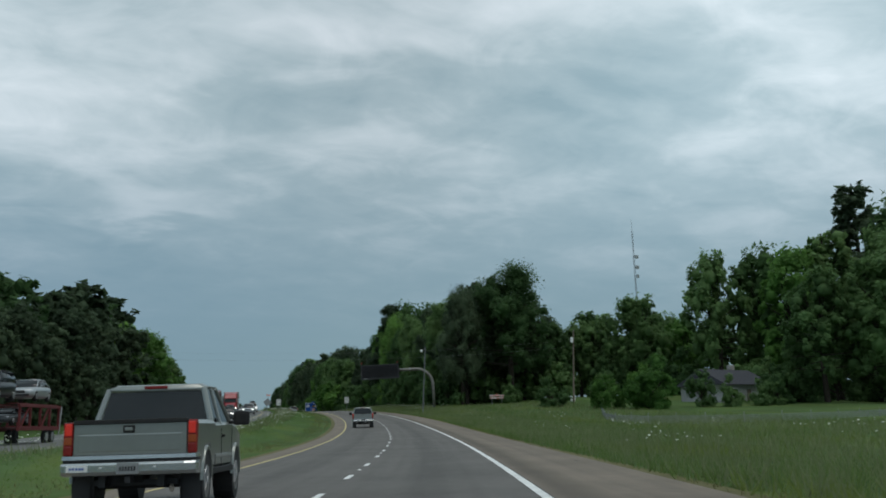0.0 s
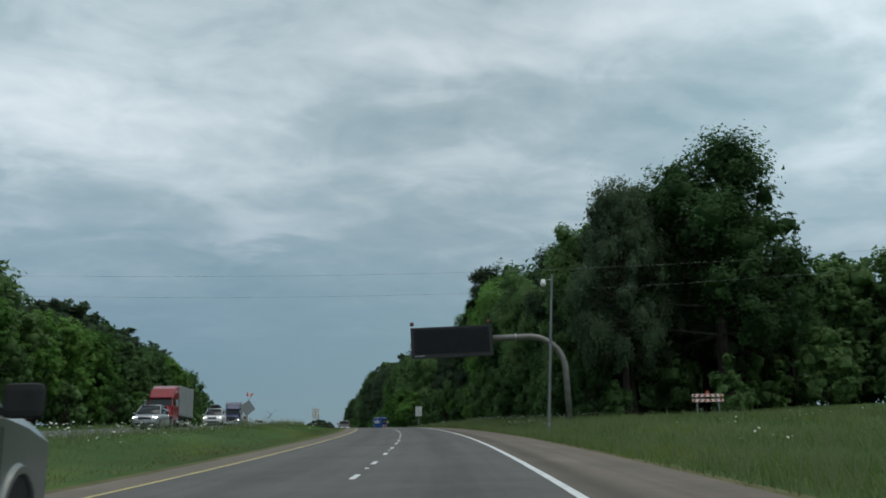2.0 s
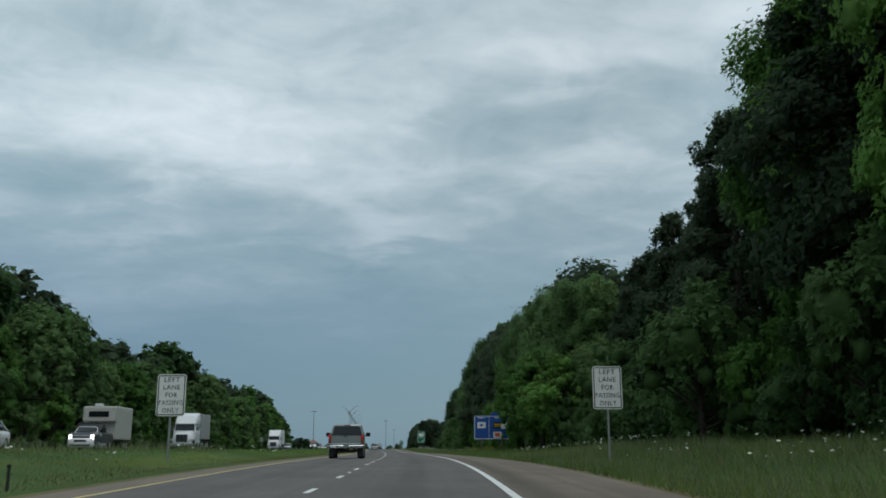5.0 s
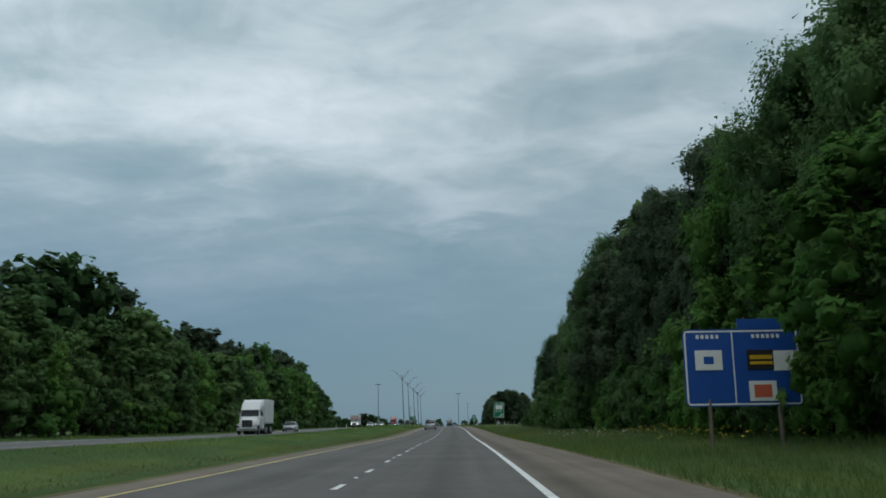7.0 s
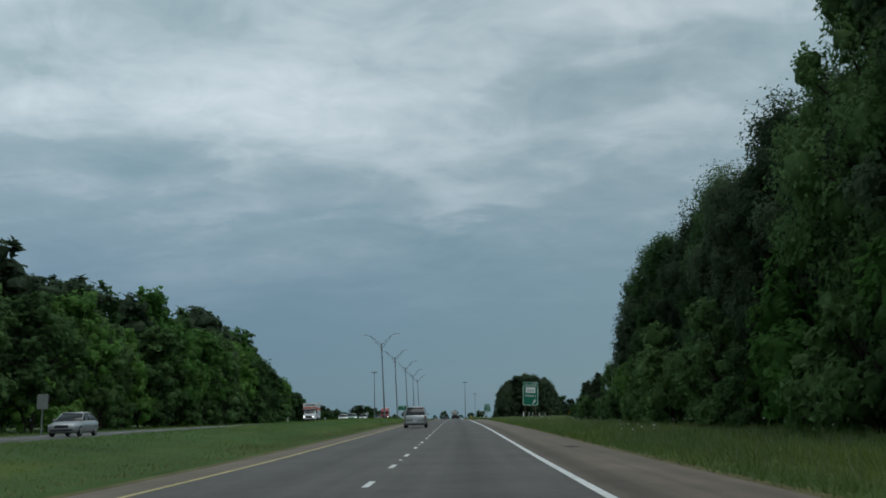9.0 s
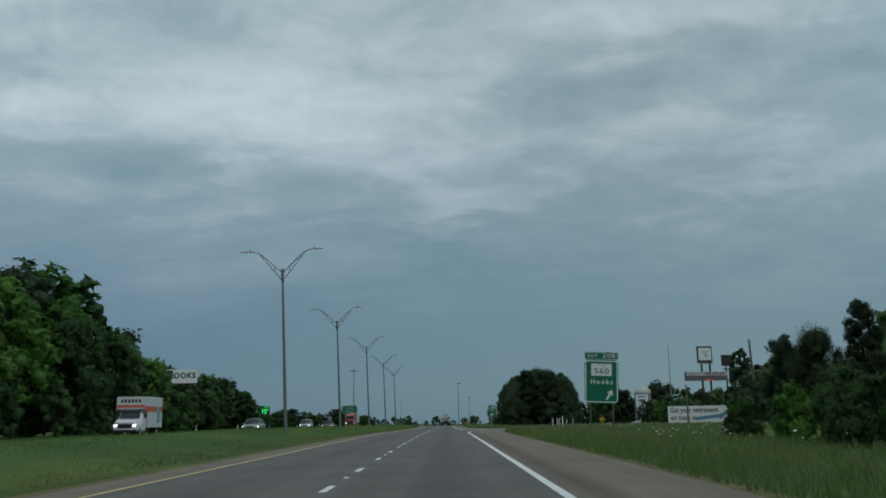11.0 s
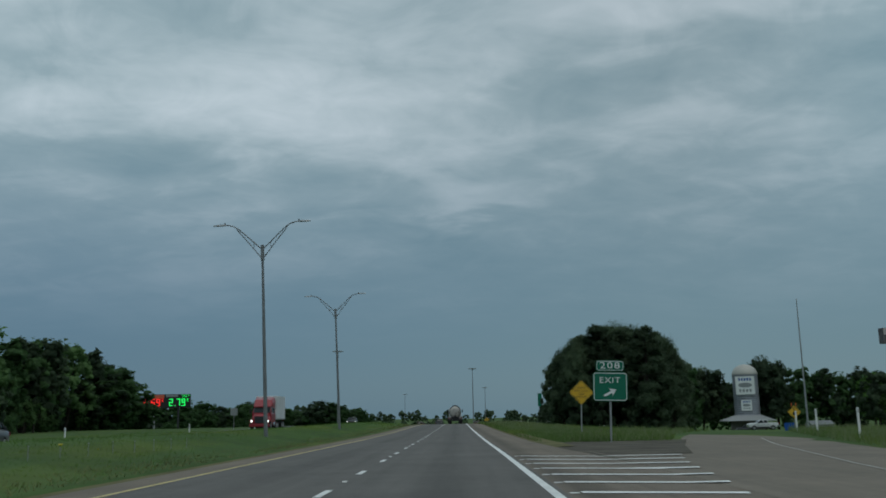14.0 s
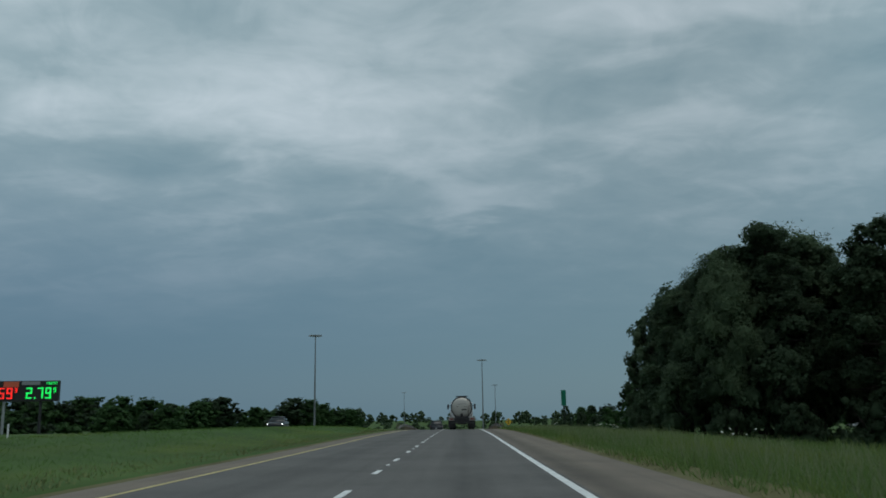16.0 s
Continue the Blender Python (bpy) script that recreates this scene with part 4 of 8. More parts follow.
M_TAILON = mat("tail_lamp_lit", (0.62, 0.035, 0.022), 0.22, vary=0.1, emit=0.12)
M_AMBER = mat("amber_lens", (0.30, 0.06, 0.012), 0.25, vary=0.1)
M_GLASS = mat("tinted_glass", (0.012, 0.016, 0.018), 0.06, vary=0.1, spec=0.42)
M_CHROME = mat("chrome", (0.62, 0.63, 0.64), 0.18, 0.95, vary=0.08)
M_RIM = mat("alloy_rim", (0.38, 0.38, 0.385), 0.35, 0.8, vary=0.1)


def paint(name, c, metal=0.25, rough=0.32):
    m = mat(name, c, rough, metal, vary=0.07, scale=1.5, spec=0.5)
    m.node_tree.nodes["Principled BSDF"].inputs["Coat Weight"].default_value = 0.35
    return m


P_SILVER = paint("silver_grey_paint", (0.27, 0.285, 0.27), 0.62, 0.30)
P_BRIGHT = paint("dull_chrome", (0.46, 0.48, 0.48), 0.85, 0.26)
P_WHITE = paint("white_paint", (0.66, 0.67, 0.68), 0.0)
P_BLACK = paint("black_paint", (0.018, 0.02, 0.024))
P_GREYD = paint("dark_grey_paint", (0.07, 0.075, 0.08))
P_MAROON = paint("maroon_paint", (0.085, 0.018, 0.022))
P_RED = paint("red_paint", (0.27, 0.018, 0.025), 0.0)
P_BLUE = paint("navy_paint", (0.02, 0.03, 0.085))
P_LSILV = paint("light_silver_paint", (0.38, 0.40, 0.41), 0.5)
P_GREEN = paint("pale_green_paint", (0.22, 0.30, 0.26), 0.4)
P_TRAIL = mat("trailer_white", (0.60, 0.61, 0.61), 0.5, vary=0.12, scale=0.8)
P_TRAILS = mat("trailer_side_grey", (0.36, 0.37, 0.36), 0.55, 0.2, vary=0.12, scale=0.8)
P_TANK = mat("tank_polished_aluminium", (0.44, 0.42, 0.385), 0.46, 0.35, vary=0.10, scale=1.2)


def wheel(parent, x, y, r=0.38, w=0.26, rim=True, dual=False):
    s = 1 if x > 0 else -1
    for k in ((1, 0) if dual else (0,)):
        x0 = x - s * k * (w + 0.04)
        prof = ((-w / 2, 0.55), (-w / 2, 0.86), (-w / 2 + 0.045, 1.0), (w / 2 - 0.045, 1.0), (w / 2, 0.86), (w / 2, 0.55))
        bm = loft(bmesh.new(), [[(x0 + dx, y + r * q * math.cos(2 * math.pi * i / 20), r + r * q * math.sin(2 * math.pi * i / 20)) for i in range(20)] for dx, q in prof])
        e = part("wheel", bm, M_BLACK, parent)
    if rim:
        bm = bmesh.new()
        xo = x + s * w / 2
        tube(bm, (xo - s * 0.02, y, r), (xo + s * 0.012, y, r), r * 0.66, r * 0.60, 18)
        tube(bm, (xo + s * 0.01, y, r), (xo + s * 0.03, y, r), r * 0.2, r * 0.16, 10)
        for k in range(5):
            a = 2 * math.pi * k / 5
            box(bm, (xo + s * 0.014, y + math.cos(a) * r * 0.36, r + math.sin(a) * r * 0.36), (0.012, r * 0.12, r * 0.4), 0, (1, 1), Matrix.Rotation(a - math.pi / 2, 3, "X"))
        part("rim", bm, M_RIM, e)
    return e


def bars(parent, at, w, h, n=6, material=None, face=-1):
    """Unreadable writing: a row of plain bars."""
    bm = bmesh.new()
    for i in range(n):
        box(bm, (at[0] - w / 2 + w * (i + 0.5) / n, at[1] + face * 0.004, at[2]), (w / n * 0.6, 0.006, h))
    return part("lettering_line", bm, material or M_SBLACK, parent)


# ---- vehicles ----
def pickup(P_SILVER=P_SILVER, label="silver grey extended-cab pickup truck with red tail lamps on the highway"):
    e = thing("pickup_truck", label, "pickup truck")
    # cab and bonnet
    bm = bmesh.new()
    loft(bm, [ring(5.08, 0.78, 0.62, 0.98, 0.10), ring(4.95, 0.90, 0.48, 1.10, 0.10), ring(4.3, 0.93, 0.48, 1.19, 0.10), ring(3.75, 0.94, 0.50, 1.22, 0.08), ring(1.82, 0.94, 0.50, 1.21, 0.08)])
    part("body", bm, P_SILVER, e, smooth_shade=False)
    # cab roof
    bm = bmesh.new()
    loft(bm, [ring(3.05, 0.72, 1.655, 1.69, 0.02, 0.66), ring(2.85, 0.77, 1.665, 1.745, 0.03, 0.68), ring(2.2, 0.78, 1.665, 1.755, 0.03, 0.69), ring(1.86, 0.76, 1.64, 1.725, 0.03, 0.68)])
    part("cab_roof", bm, P_SILVER, e, smooth_shade=True)
    # pillars
    for x in (-1, 1):
        for (y0, z0), (y1, z1), r in (((1.72, 1.10), (1.9, 1.68), 0.055), ((2.55, 1.12), (2.5, 1.70), 0.04), ((3.72, 1.14), (3.0, 1.69), 0.045)):
            part("pillar", tube(bmesh.new(), (x * 0.90, y0, z0), (x * 0.735, y1, z1), r, r * 0.9, 8), P_SILVER, e)
        bm = bmesh.new()
        v = [bm.verts.new(p) for p in ((x * 0.905, 1.85, 1.13), (x * 0.905, 3.6, 1.15), (x * 0.75, 3.0, 1.67), (x * 0.75, 1.98, 1.67))]
        bm.faces.new(v)
        v2 = [bm.verts.new(Vector(q.co) - Vector((x * 0.02, 0, 0))) for q in v]
        bm.faces.new(v2[::-1])
        part("side_window", bm, M_GLASS, e)
    for nm, pts in (("rear_window", ((-0.835, 1.735, 1.10), (0.835, 1.735, 1.10), (0.735, 1.88, 1.655), (-0.735, 1.88, 1.655))), ("windscreen", ((-0.84, 3.74, 1.15), (0.84, 3.74, 1.15), (0.68, 3.02, 1.67), (-0.68, 3.02, 1.67)))):
        bm = bmesh.new()
        v = [bm.verts.new(p) for p in pts]
        bm.faces.new(v)
        v2 = [bm.verts.new(Vector(q.co) + Vector((0, 0.02, 0))) for q in v]
        bm.faces.new(v2[::-1])
        part(nm, bm, M_GLASS, e, "dark tinted rear window" if nm == "rear_window" else "")
    # load bed with wheel arches
    for x in (-1, 1):
        bm = bmesh.new()
        loft(bm, [[(x * 0.94, y, 0.58 if not 0.72 < y < 1.32 else 0.86), (x * 0.955, y, 0.80 if not 0.72 < y < 1.32 else 0.90), (x * 0.95, y, 1.16), (x * 0.90, y, 1.215), (x * 0.80, y, 1.215), (x * 0.80, y, 0.55 if not 0.72 < y < 1.32 else 0.87)] for y in (0.10, 0.45, 0.68, 0.78, 1.02, 1.26, 1.36, 1.80)])
        part("bed_side", bm, P_SILVER, e)
        # one swept flare over each wheel
        for yc in (1.02, 4.12):
            bm = loft(bmesh.new(), [[(x * (0.925 + 0.045 * (k > 0)), yc + r * math.cos(math.pi * i / 12), 0.40 + r * math.sin(math.pi * i / 12)) for k, r in ((0, 0.40), (1, 0.41), (1, 0.455), (0, 0.48))] for i in range(13)])
            part("wheel_arch", bm, P_SILVER, e)
            part("wheel_well", tube(bmesh.new(), (x * 0.62, yc, 0.42), (x * 0.948, yc, 0.42), 0.405, 0.405, 24), M_DARK, e)
        # tall lamps that wrap round the bed's corners
        bm = boxes(((x * 0.886, 0.085, 0.995), (0.134, 0.13, 0.44), 0.022))
        lamp = part("tail_lamp", bm, M_TAIL, e, "tall red and amber tail lamp")
        part("brake_light", boxes(((x * 0.882, 0.048, 1.115), (0.105, 0.09, 0.16), 0.02)), M_TAILON, lamp, "lit bright red lens")
        part("indicator", boxes(((x * 0.886, 0.052, 0.965), (0.115, 0.085, 0.10), 0.015)), M_AMBER, lamp, "amber lens")
        part("reverse_light", boxes(((x * 0.886, 0.052, 0.845), (0.115, 0.085, 0.12), 0.02)), M_TAIL, lamp, "dark red lens")
        # door seams, sill moulding and the front of the bed
        for ys in (1.83, 2.48, 3.66):
            part("door_seam", boxes(((x * 0.9425, ys, 0.78), (0.006, 0.014, 0.62))), M_BLACK, e)
        part("sill", boxes(((x * 0.945, 2.62, 0.50), (0.04, 2.2, 0.09), 0.015)), M_DARK, e)
        part("side_moulding", boxes(((x * 0.95, 2.75, 0.70), (0.02, 1.85, 0.05), 0.008)), P_LSILV, e)
        # mirrors
        bm = boxes(((x * 1.13, 3.45, 1.24), (0.26, 0.13, 0.21), 0.045), ((x * 0.97, 3.47, 1.18), (0.12, 0.05, 0.05), 0.01))
        part("mirror", bm, M_BLACK, e)
        part("headlight", boxes(((x * 0.68, 4.98, 0.88), (0.34, 0.14, 0.18), 0.03)), M_LENS, e)
        part("door_handle", boxes(((x * 0.955, 2.62, 0.98), (0.03, 0.16, 0.04), 0.008)), M_BLACK, e)
        part("mud_flap", boxes(((x * 0.80, 0.60, 0.28), (0.26, 0.02, 0.36))), M_DARK, e)
    part("bed_floor", boxes(((0, 0.98, 0.66), (1.6, 1.64, 0.06))), M_DARK, e)
    part("bed_front", boxes(((0, 1.80, 0.95), (1.6, 0.05, 0.50))), P_SILVER, e)
    # tailgate
    bm = boxes(((0, 0.060, 0.985), (1.61, 0.06, 0.42), 0.02), ((0, 0.055, 0.93), (1.5, 0.06, 0.26), 0.028))
    gate = part("tailgate", bm, P_SILVER, e, "silver grey tailgate with dark top edge")
    part("gate_cap", boxes(((0, 0.055, 1.210), (1.62, 0.12, 0.06), 0.014)), M_BLACK, gate, "black plastic top edge")
    part("latch", boxes(((-0.02, 0.022, 1.11), (0.17, 0.03, 0.10), 0.015)), M_BLACK, gate)
    part("latch_handle", boxes(((-0.02, 0.004, 1.11), (0.11, 0.02, 0.045), 0.01)), P_SILVER, gate)
    # stepped bumper: bright top tread, dark recess, bright lower face curving round the corners
    line = ((-0.97, 0.22), (-0.95, 0.06), (-0.80, -0.02), (-0.3, -0.05), (0.3, -0.05), (0.80, -0.02), (0.95, 0.06), (0.97, 0.22))
    bm = loft(bmesh.new(), [[(x, y0 + 0.10, 0.50), (x, y0 - 0.07, 0.515), (x, y0 - 0.12, 0.56), (x, y0 - 0.12, 0.645), (x, y0 - 0.08, 0.675), (x, y0 + 0.10, 0.68)] for x, y0 in line])
    bumper = part("rear_bumper", bm, P_BRIGHT, e, "dull chrome step bumper")
    part("bumper_recess", loft(bmesh.new(), [[(x * 0.99, y0 + 0.10, 0.67), (x * 0.99, y0 - 0.045, 0.67), (x * 0.99, y0 - 0.045, 0.725), (x * 0.99, y0 + 0.10, 0.725)] for x, y0 in line]), M_DARK, bumper)
    part("bumper_pad", loft(bmesh.new(), [[(x, y0 + 0.10, 0.72), (x, y0 - 0.08, 0.72), (x, y0 - 0.07, 0.77), (x, y0 + 0.10, 0.775)] for x, y0 in line]), P_BRIGHT, bumper)
    plate = part("licence_plate", boxes(((0.02, -0.18, 0.60), (0.31, 0.012, 0.145), 0.005)), M_SBACK, bumper)
    bars(plate, (0.02, -0.187, 0.595), 0.24, 0.06, 6)
    sticker = part("sticker", boxes(((-0.70, -0.160, 0.605), (0.30, 0.012, 0.085), 0.003)), M_SWHITE, bumper)
    bars(sticker, (-0.70, -0.167, 0.605), 0.22, 0.03, 5, M_SBLUE)
    for x in (-0.36, 0.40):
        part("plate_lamp", boxes(((x, -0.172, 0.615), (0.035, 0.012, 0.025))), M_SWHITE, bumper)
    part("hitch", boxes(((0.02, 0.0, 0.45), (0.08, 0.3, 0.08), 0.01), ((0.02, 0.5, 0.40), (1.2, 0.1, 0.08), 0.01)), M_DARK, e)
    part("exhaust", tube(bmesh.new(), (0.55, 0.35, 0.34), (0.62, 0.0, 0.31), 0.035), M_RUST, e)
    part("brake_lamp_high", boxes(((0, 1.855, 1.705), (0.36, 0.05, 0.045), 0.01)), M_TAIL, e)
    part("axle", tube(bmesh.new(), (-0.7, 1.02, 0.36), (0.7, 1.02, 0.36), 0.06), M_DARK, e)
    part("spare_wheel", tube(bmesh.new(), (-0.15, 0.62, 0.40), (-0.15, 0.62, 0.58), 0.33, 0.33, 18), M_BLACK, e)
    part("frame_rail", boxes(((-0.42, 2.4, 0.42), (0.10, 4.4, 0.14)), ((0.42, 2.4, 0.42), (0.10, 4.4, 0.14))), M_DARK, e)
    for x in (-0.82, 0.82):
        for y in (1.02, 4.12):
            wheel(e, x, y, 0.37, 0.25)
    return e


def car(style, material, label, lit=False, group="oncoming traffic"):
    """A car seen mostly from one end: lofted body, glass, lamps, wheels."""
    e = thing({"suv": "suv", "van": "minivan"}.get(style, "sedan"), label, "car", group)
    H = {"sedan": 1.36, "suv": 1.66, "van": 1.66}[style]
    W = {"sedan": 0.86, "suv": 0.90, "van": 0.92}[style]
    belt = {"sedan": 0.88, "suv": 1.02, "van": 0.98}[style]
    bm = bmesh.new()
    bonnet = belt - 0.08
    loft(bm, [ring(4.4, W * 0.72, 0.34, 0.62, 0.10), ring(4.28, W * 0.90, 0.24, bonnet - 0.10, 0.12), ring(3.7, W * 0.97, 0.20, bonnet, 0.12), ring(3.15, W, 0.20, belt, 0.12), ring(1.0, W, 0.20, belt + 0.03, 0.12), ring(0.3, W * 0.95, 0.24, belt + (0.02 if style == "sedan" else 0.04), 0.12), ring(0.05, W * 0.86, 0.34, belt - 0.08, 0.12)])
    part("body", bm, material, e, smooth_shade=True)
    rear_top = 1.1 if style == "sedan" else 0.35
    rear_low = 0.45 if style == "sedan" else 0.12
    bm = bmesh.new()
    loft(bm, [ring(3.25, W * 0.86, belt - 0.06, belt + 0.02, 0.01), ring(2.45, W * 0.88, belt - 0.06, H - 0.05, 0.05, W * 0.70), ring(rear_top, W * 0.88, belt - 0.06, H - 0.06, 0.05, W * 0.70), ring(rear_low, W * 0.84, belt - 0.06, belt + 0.04, 0.01)])
    part("cabin_glass", bm, M_GLASS, e, "dark tinted glass", True)
    bm = bmesh.new()
    loft(bm, [ring(2.5, W * 0.72, H - 0.09, H - 0.03, 0.02, W * 0.64), ring(1.9, W * 0.74, H - 0.10, H, 0.03, W * 0.64), ring(rear_top - 0.05, W * 0.74, H - 0.11, H - 0.03, 0.03, W * 0.64)])
    part("roof", bm, material, e, smooth_shade=True)
    for x in (-1, 1):
        for q0, q1, r in (((0.88, 3.2), (0.70, 2.45), 0.03), ((0.92, 1.75), (0.72, 1.7), 0.03), ((0.88, rear_low), (0.70, rear_top), 0.04)):
            part("pillar", tube(bmesh.new(), (x * W * q0[0], q0[1], belt), (x * W * q1[0], q1[1], H - 0.06), r, r, 6), material, e)
        part("headlight", boxes(((x * W * 0.70, 4.24, bonnet - 0.20), (0.34, 0.16, 0.13), 0.03)), M_HEAD if lit else M_LENS, e)
        part("tail_lamp", boxes(((x * W * 0.78, 0.12, belt - 0.18), (0.24, 0.12, 0.16), 0.02)), M_TAIL, e)
        part("mirror", boxes(((x * (W + 0.07), 2.95, belt + 0.05), (0.14, 0.09, 0.11), 0.02)), material, e)
        for y in (0.85, 3.55):
            wheel(e, x * (W - 0.10), y, 0.32, 0.20)
    part("grille", boxes(((0, 4.38, bonnet - 0.25), (W * 0.9, 0.06, 0.16), 0.02)), M_DARK, e)
    part("front_bumper", boxes(((0, 4.36, 0.36), (W * 1.45, 0.12, 0.12), 0.03)), M_DARK, e)
    part("rear_bumper", boxes(((0, 0.06, 0.42), (W * 1.6, 0.12, 0.14), 0.03)), material, e)
    plate = part("licence_plate", boxes(((0, 0.0, 0.58), (0.30, 0.02, 0.14))), M_SWHITE, e)
    bars(plate, (0, -0.01, 0.58), 0.22, 0.06, 6)
    if style == "suv":
        for s in (-0.6, 0.6):
            part("roof_rail", boxes(((W * s, 1.4, H + 0.02), (0.03, 1.6, 0.03))), M_DARK, e)
    return e


def tractor(e, material, lit=True, fairing=True, chrome=True):
    """A conventional sleeper tractor; front bumper at y = 0, the rest behind at negative y."""
    bm = bmesh.new()
    loft(bm, [ring(-0.05, 0.80, 0.65, 1.42, 0.12, 0.70), ring(-0.35, 0.95, 0.62, 1.68, 0.16, 0.78), ring(-1.3, 1.02, 0.62, 1.88, 0.18, 0.84), ring(-1.75, 1.08, 0.60, 1.95, 0.14, 0.95)])
    part("bonnet", bm, material, e, smooth_shade=True)
    bm = bmesh.new()
    loft(bm, [ring(-1.55, 1.10, 0.60, 1.96, 0.10), ring(-1.85, 1.12, 0.60, 2.66, 0.12, 0.98), ring(-4.2, 1.16, 0.60, 2.75, 0.12, 1.05)])
    part("cab", bm, material, e)
    if fairing:
        bm = bmesh.new()
        loft(bm, [ring(-1.8, 1.0, 2.55, 2.70, 0.05, 0.95), ring(-2.6, 1.10, 2.55, 3.45, 0.10, 1.0), ring(-4.1, 1.16, 2.55, 3.75, 0.10, 1.08)])
        part("roof_fairing", bm, material, e)
    bm = bmesh.new()
    v = [bm.verts.new(p) for p in ((-0.98, -1.52, 1.96), (0.98, -1.52, 1.96), (0.92, -1.80, 2.58), (-0.92, -1.80, 2.58))]
    bm.faces.new(v)
    v2 = [bm.verts.new(Vector(q.co) + Vector((0, -0.05, 0))) for q in v]
    bm.faces.new(v2[::-1])
    part("windscreen", bm, M_GLASS, e)
    part("sun_visor", boxes(((0, -1.66, 2.64), (1.95, 0.22, 0.10), 0.02)), material, e)
    grille = part("grille", boxes(((0, -0.03, 1.15), (1.02, 0.08, 0.70), 0.05)), M_DARK, e, "dark grille in a chrome surround")
    surround = M_CHROME if chrome else M_DARK
    part("grille_surround", boxes(((0, 0.0, 1.52), (1.12, 0.08, 0.06), 0.01), ((0, 0.0, 0.79), (1.0, 0.08, 0.06), 0.01), ((-0.54, 0.0, 1.16), (0.06, 0.08, 0.74), 0.01), ((0.54, 0.0, 1.16), (0.06, 0.08, 0.74), 0.01), ((-0.17, 0.02, 1.15), (0.025, 0.03, 0.68)), ((0.17, 0.02, 1.15), (0.025, 0.03, 0.68))), surround, grille)
    part("bumper", boxes(((0, -0.05, 0.55), (2.3, 0.30, 0.32), 0.06)), surround if chrome else material, e)
    for x in (-1, 1):
        part("headlight", boxes(((x * 0.86, -0.18, 1.02), (0.30, 0.20, 0.20), 0.04)), M_HEAD if lit else M_LENS, e)
        part("fender", boxes(((x * 1.02, -1.0, 1.05), (0.30, 1.15, 0.14), 0.05)), material, e)
        part("mirror", boxes(((x * 1.36, -1.75, 2.15), (0.16, 0.08, 0.55), 0.02), ((x * 1.24, -1.75, 2.32), (0.2, 0.03, 0.03)), ((x * 1.24, -1.75, 1.98), (0.2, 0.03, 0.03))), M_CHROME if chrome else M_BLACK, e)
        part("side_window", boxes(((x * 1.115, -2.3, 2.25), (0.02, 0.8, 0.55), 0.008)), M_GLASS, e)
        part("fuel_tank", tube(bmesh.new(), (x * 0.92, -3.9, 0.68), (x * 0.92, -2.6, 0.68), 0.30, 0.30, 16), M_CHROME, e)
        part("exhaust_stack", tube(bmesh.new(), (x * 1.0, -4.35, 0.9), (x * 1.0, -4.35, 3.3), 0.07), M_CHROME, e)
        wheel(e, x * 1.02, -1.05, 0.49, 0.28)
        for y in (-5.0, -6.1):
            wheel(e, x * 1.06, y, 0.49, 0.26, dual=True)
    part("chassis", boxes(((0, -4.0, 0.72), (0.85, 6.4, 0.22))), M_DARK, e)
    return e


def semi(label, material, trailer="box", length=9.0, side=None, top=3.95, lit=True, chrome=True, fairing=True, group="oncoming traffic", lettering=None):
    e = thing("semi_truck", label, "semi truck", group)
    tractor(e, material, lit, fairing, chrome)
    y0, y1 = -4.7, -4.7 - length
    if trailer == "box":
        bm = bmesh.new()
        box(bm, (0, (y0 + y1) / 2, (1.15 + top) / 2), (2.46, length, top - 1.15), 0.05)
        tr = part("trailer", bm, side or P_TRAIL, e)
        for x in (-0.5, 0, 0.5):
            part("door_bar", boxes(((x, y1 - 0.015, (1.15 + top) / 2), (0.03, 0.035, top - 1.35))), M_GALV, tr)
        for x in (-1, 1):
            part("side_rail", boxes(((x * 1.232, (y0 + y1) / 2, 1.22), (0.02, length - 0.1, 0.12))), M_GALV, tr)
    else:
        part("trailer", boxes(((0, (y0 + y1) / 2, 1.25), (2.46, length, 0.26), 0.03)), M_DARK, e, "empty dark flatbed deck")
        part("headboard", boxes(((0, y0 - 0.1, 1.65), (2.3, 0.1, 0.6), 0.02)), M_GALV, e)
    part("underride_bar", boxes(((0, y1 + 0.05, 0.55), (2.2, 0.1, 0.1))), M_DARK, e)
    for x in (-0.6, 0.6):
        part("underride_post", boxes(((x, y1 + 0.05, 0.85), (0.1, 0.1, 0.52))), M_DARK, e)
    for x in (-1, 1):
        for y in (y1 + 1.0, y1 + 2.1):
            wheel(e, x * 1.06, y, 0.49, 0.26, dual=True)
        part("tail_lamp", boxes(((x * 1.0, y1 - 0.02, 1.05), (0.3, 0.06, 0.12))), M_TAIL, e)
        part("landing_gear", boxes(((x * 0.7, y0 - 2.0, 0.65), (0.14, 0.14, 0.95))), M_DARK, e)
        part("mud_flap", boxes(((x * 0.95, y1 + 0.35, 0.55), (0.6, 0.02, 0.7))), M_BLACK, e)
    return e


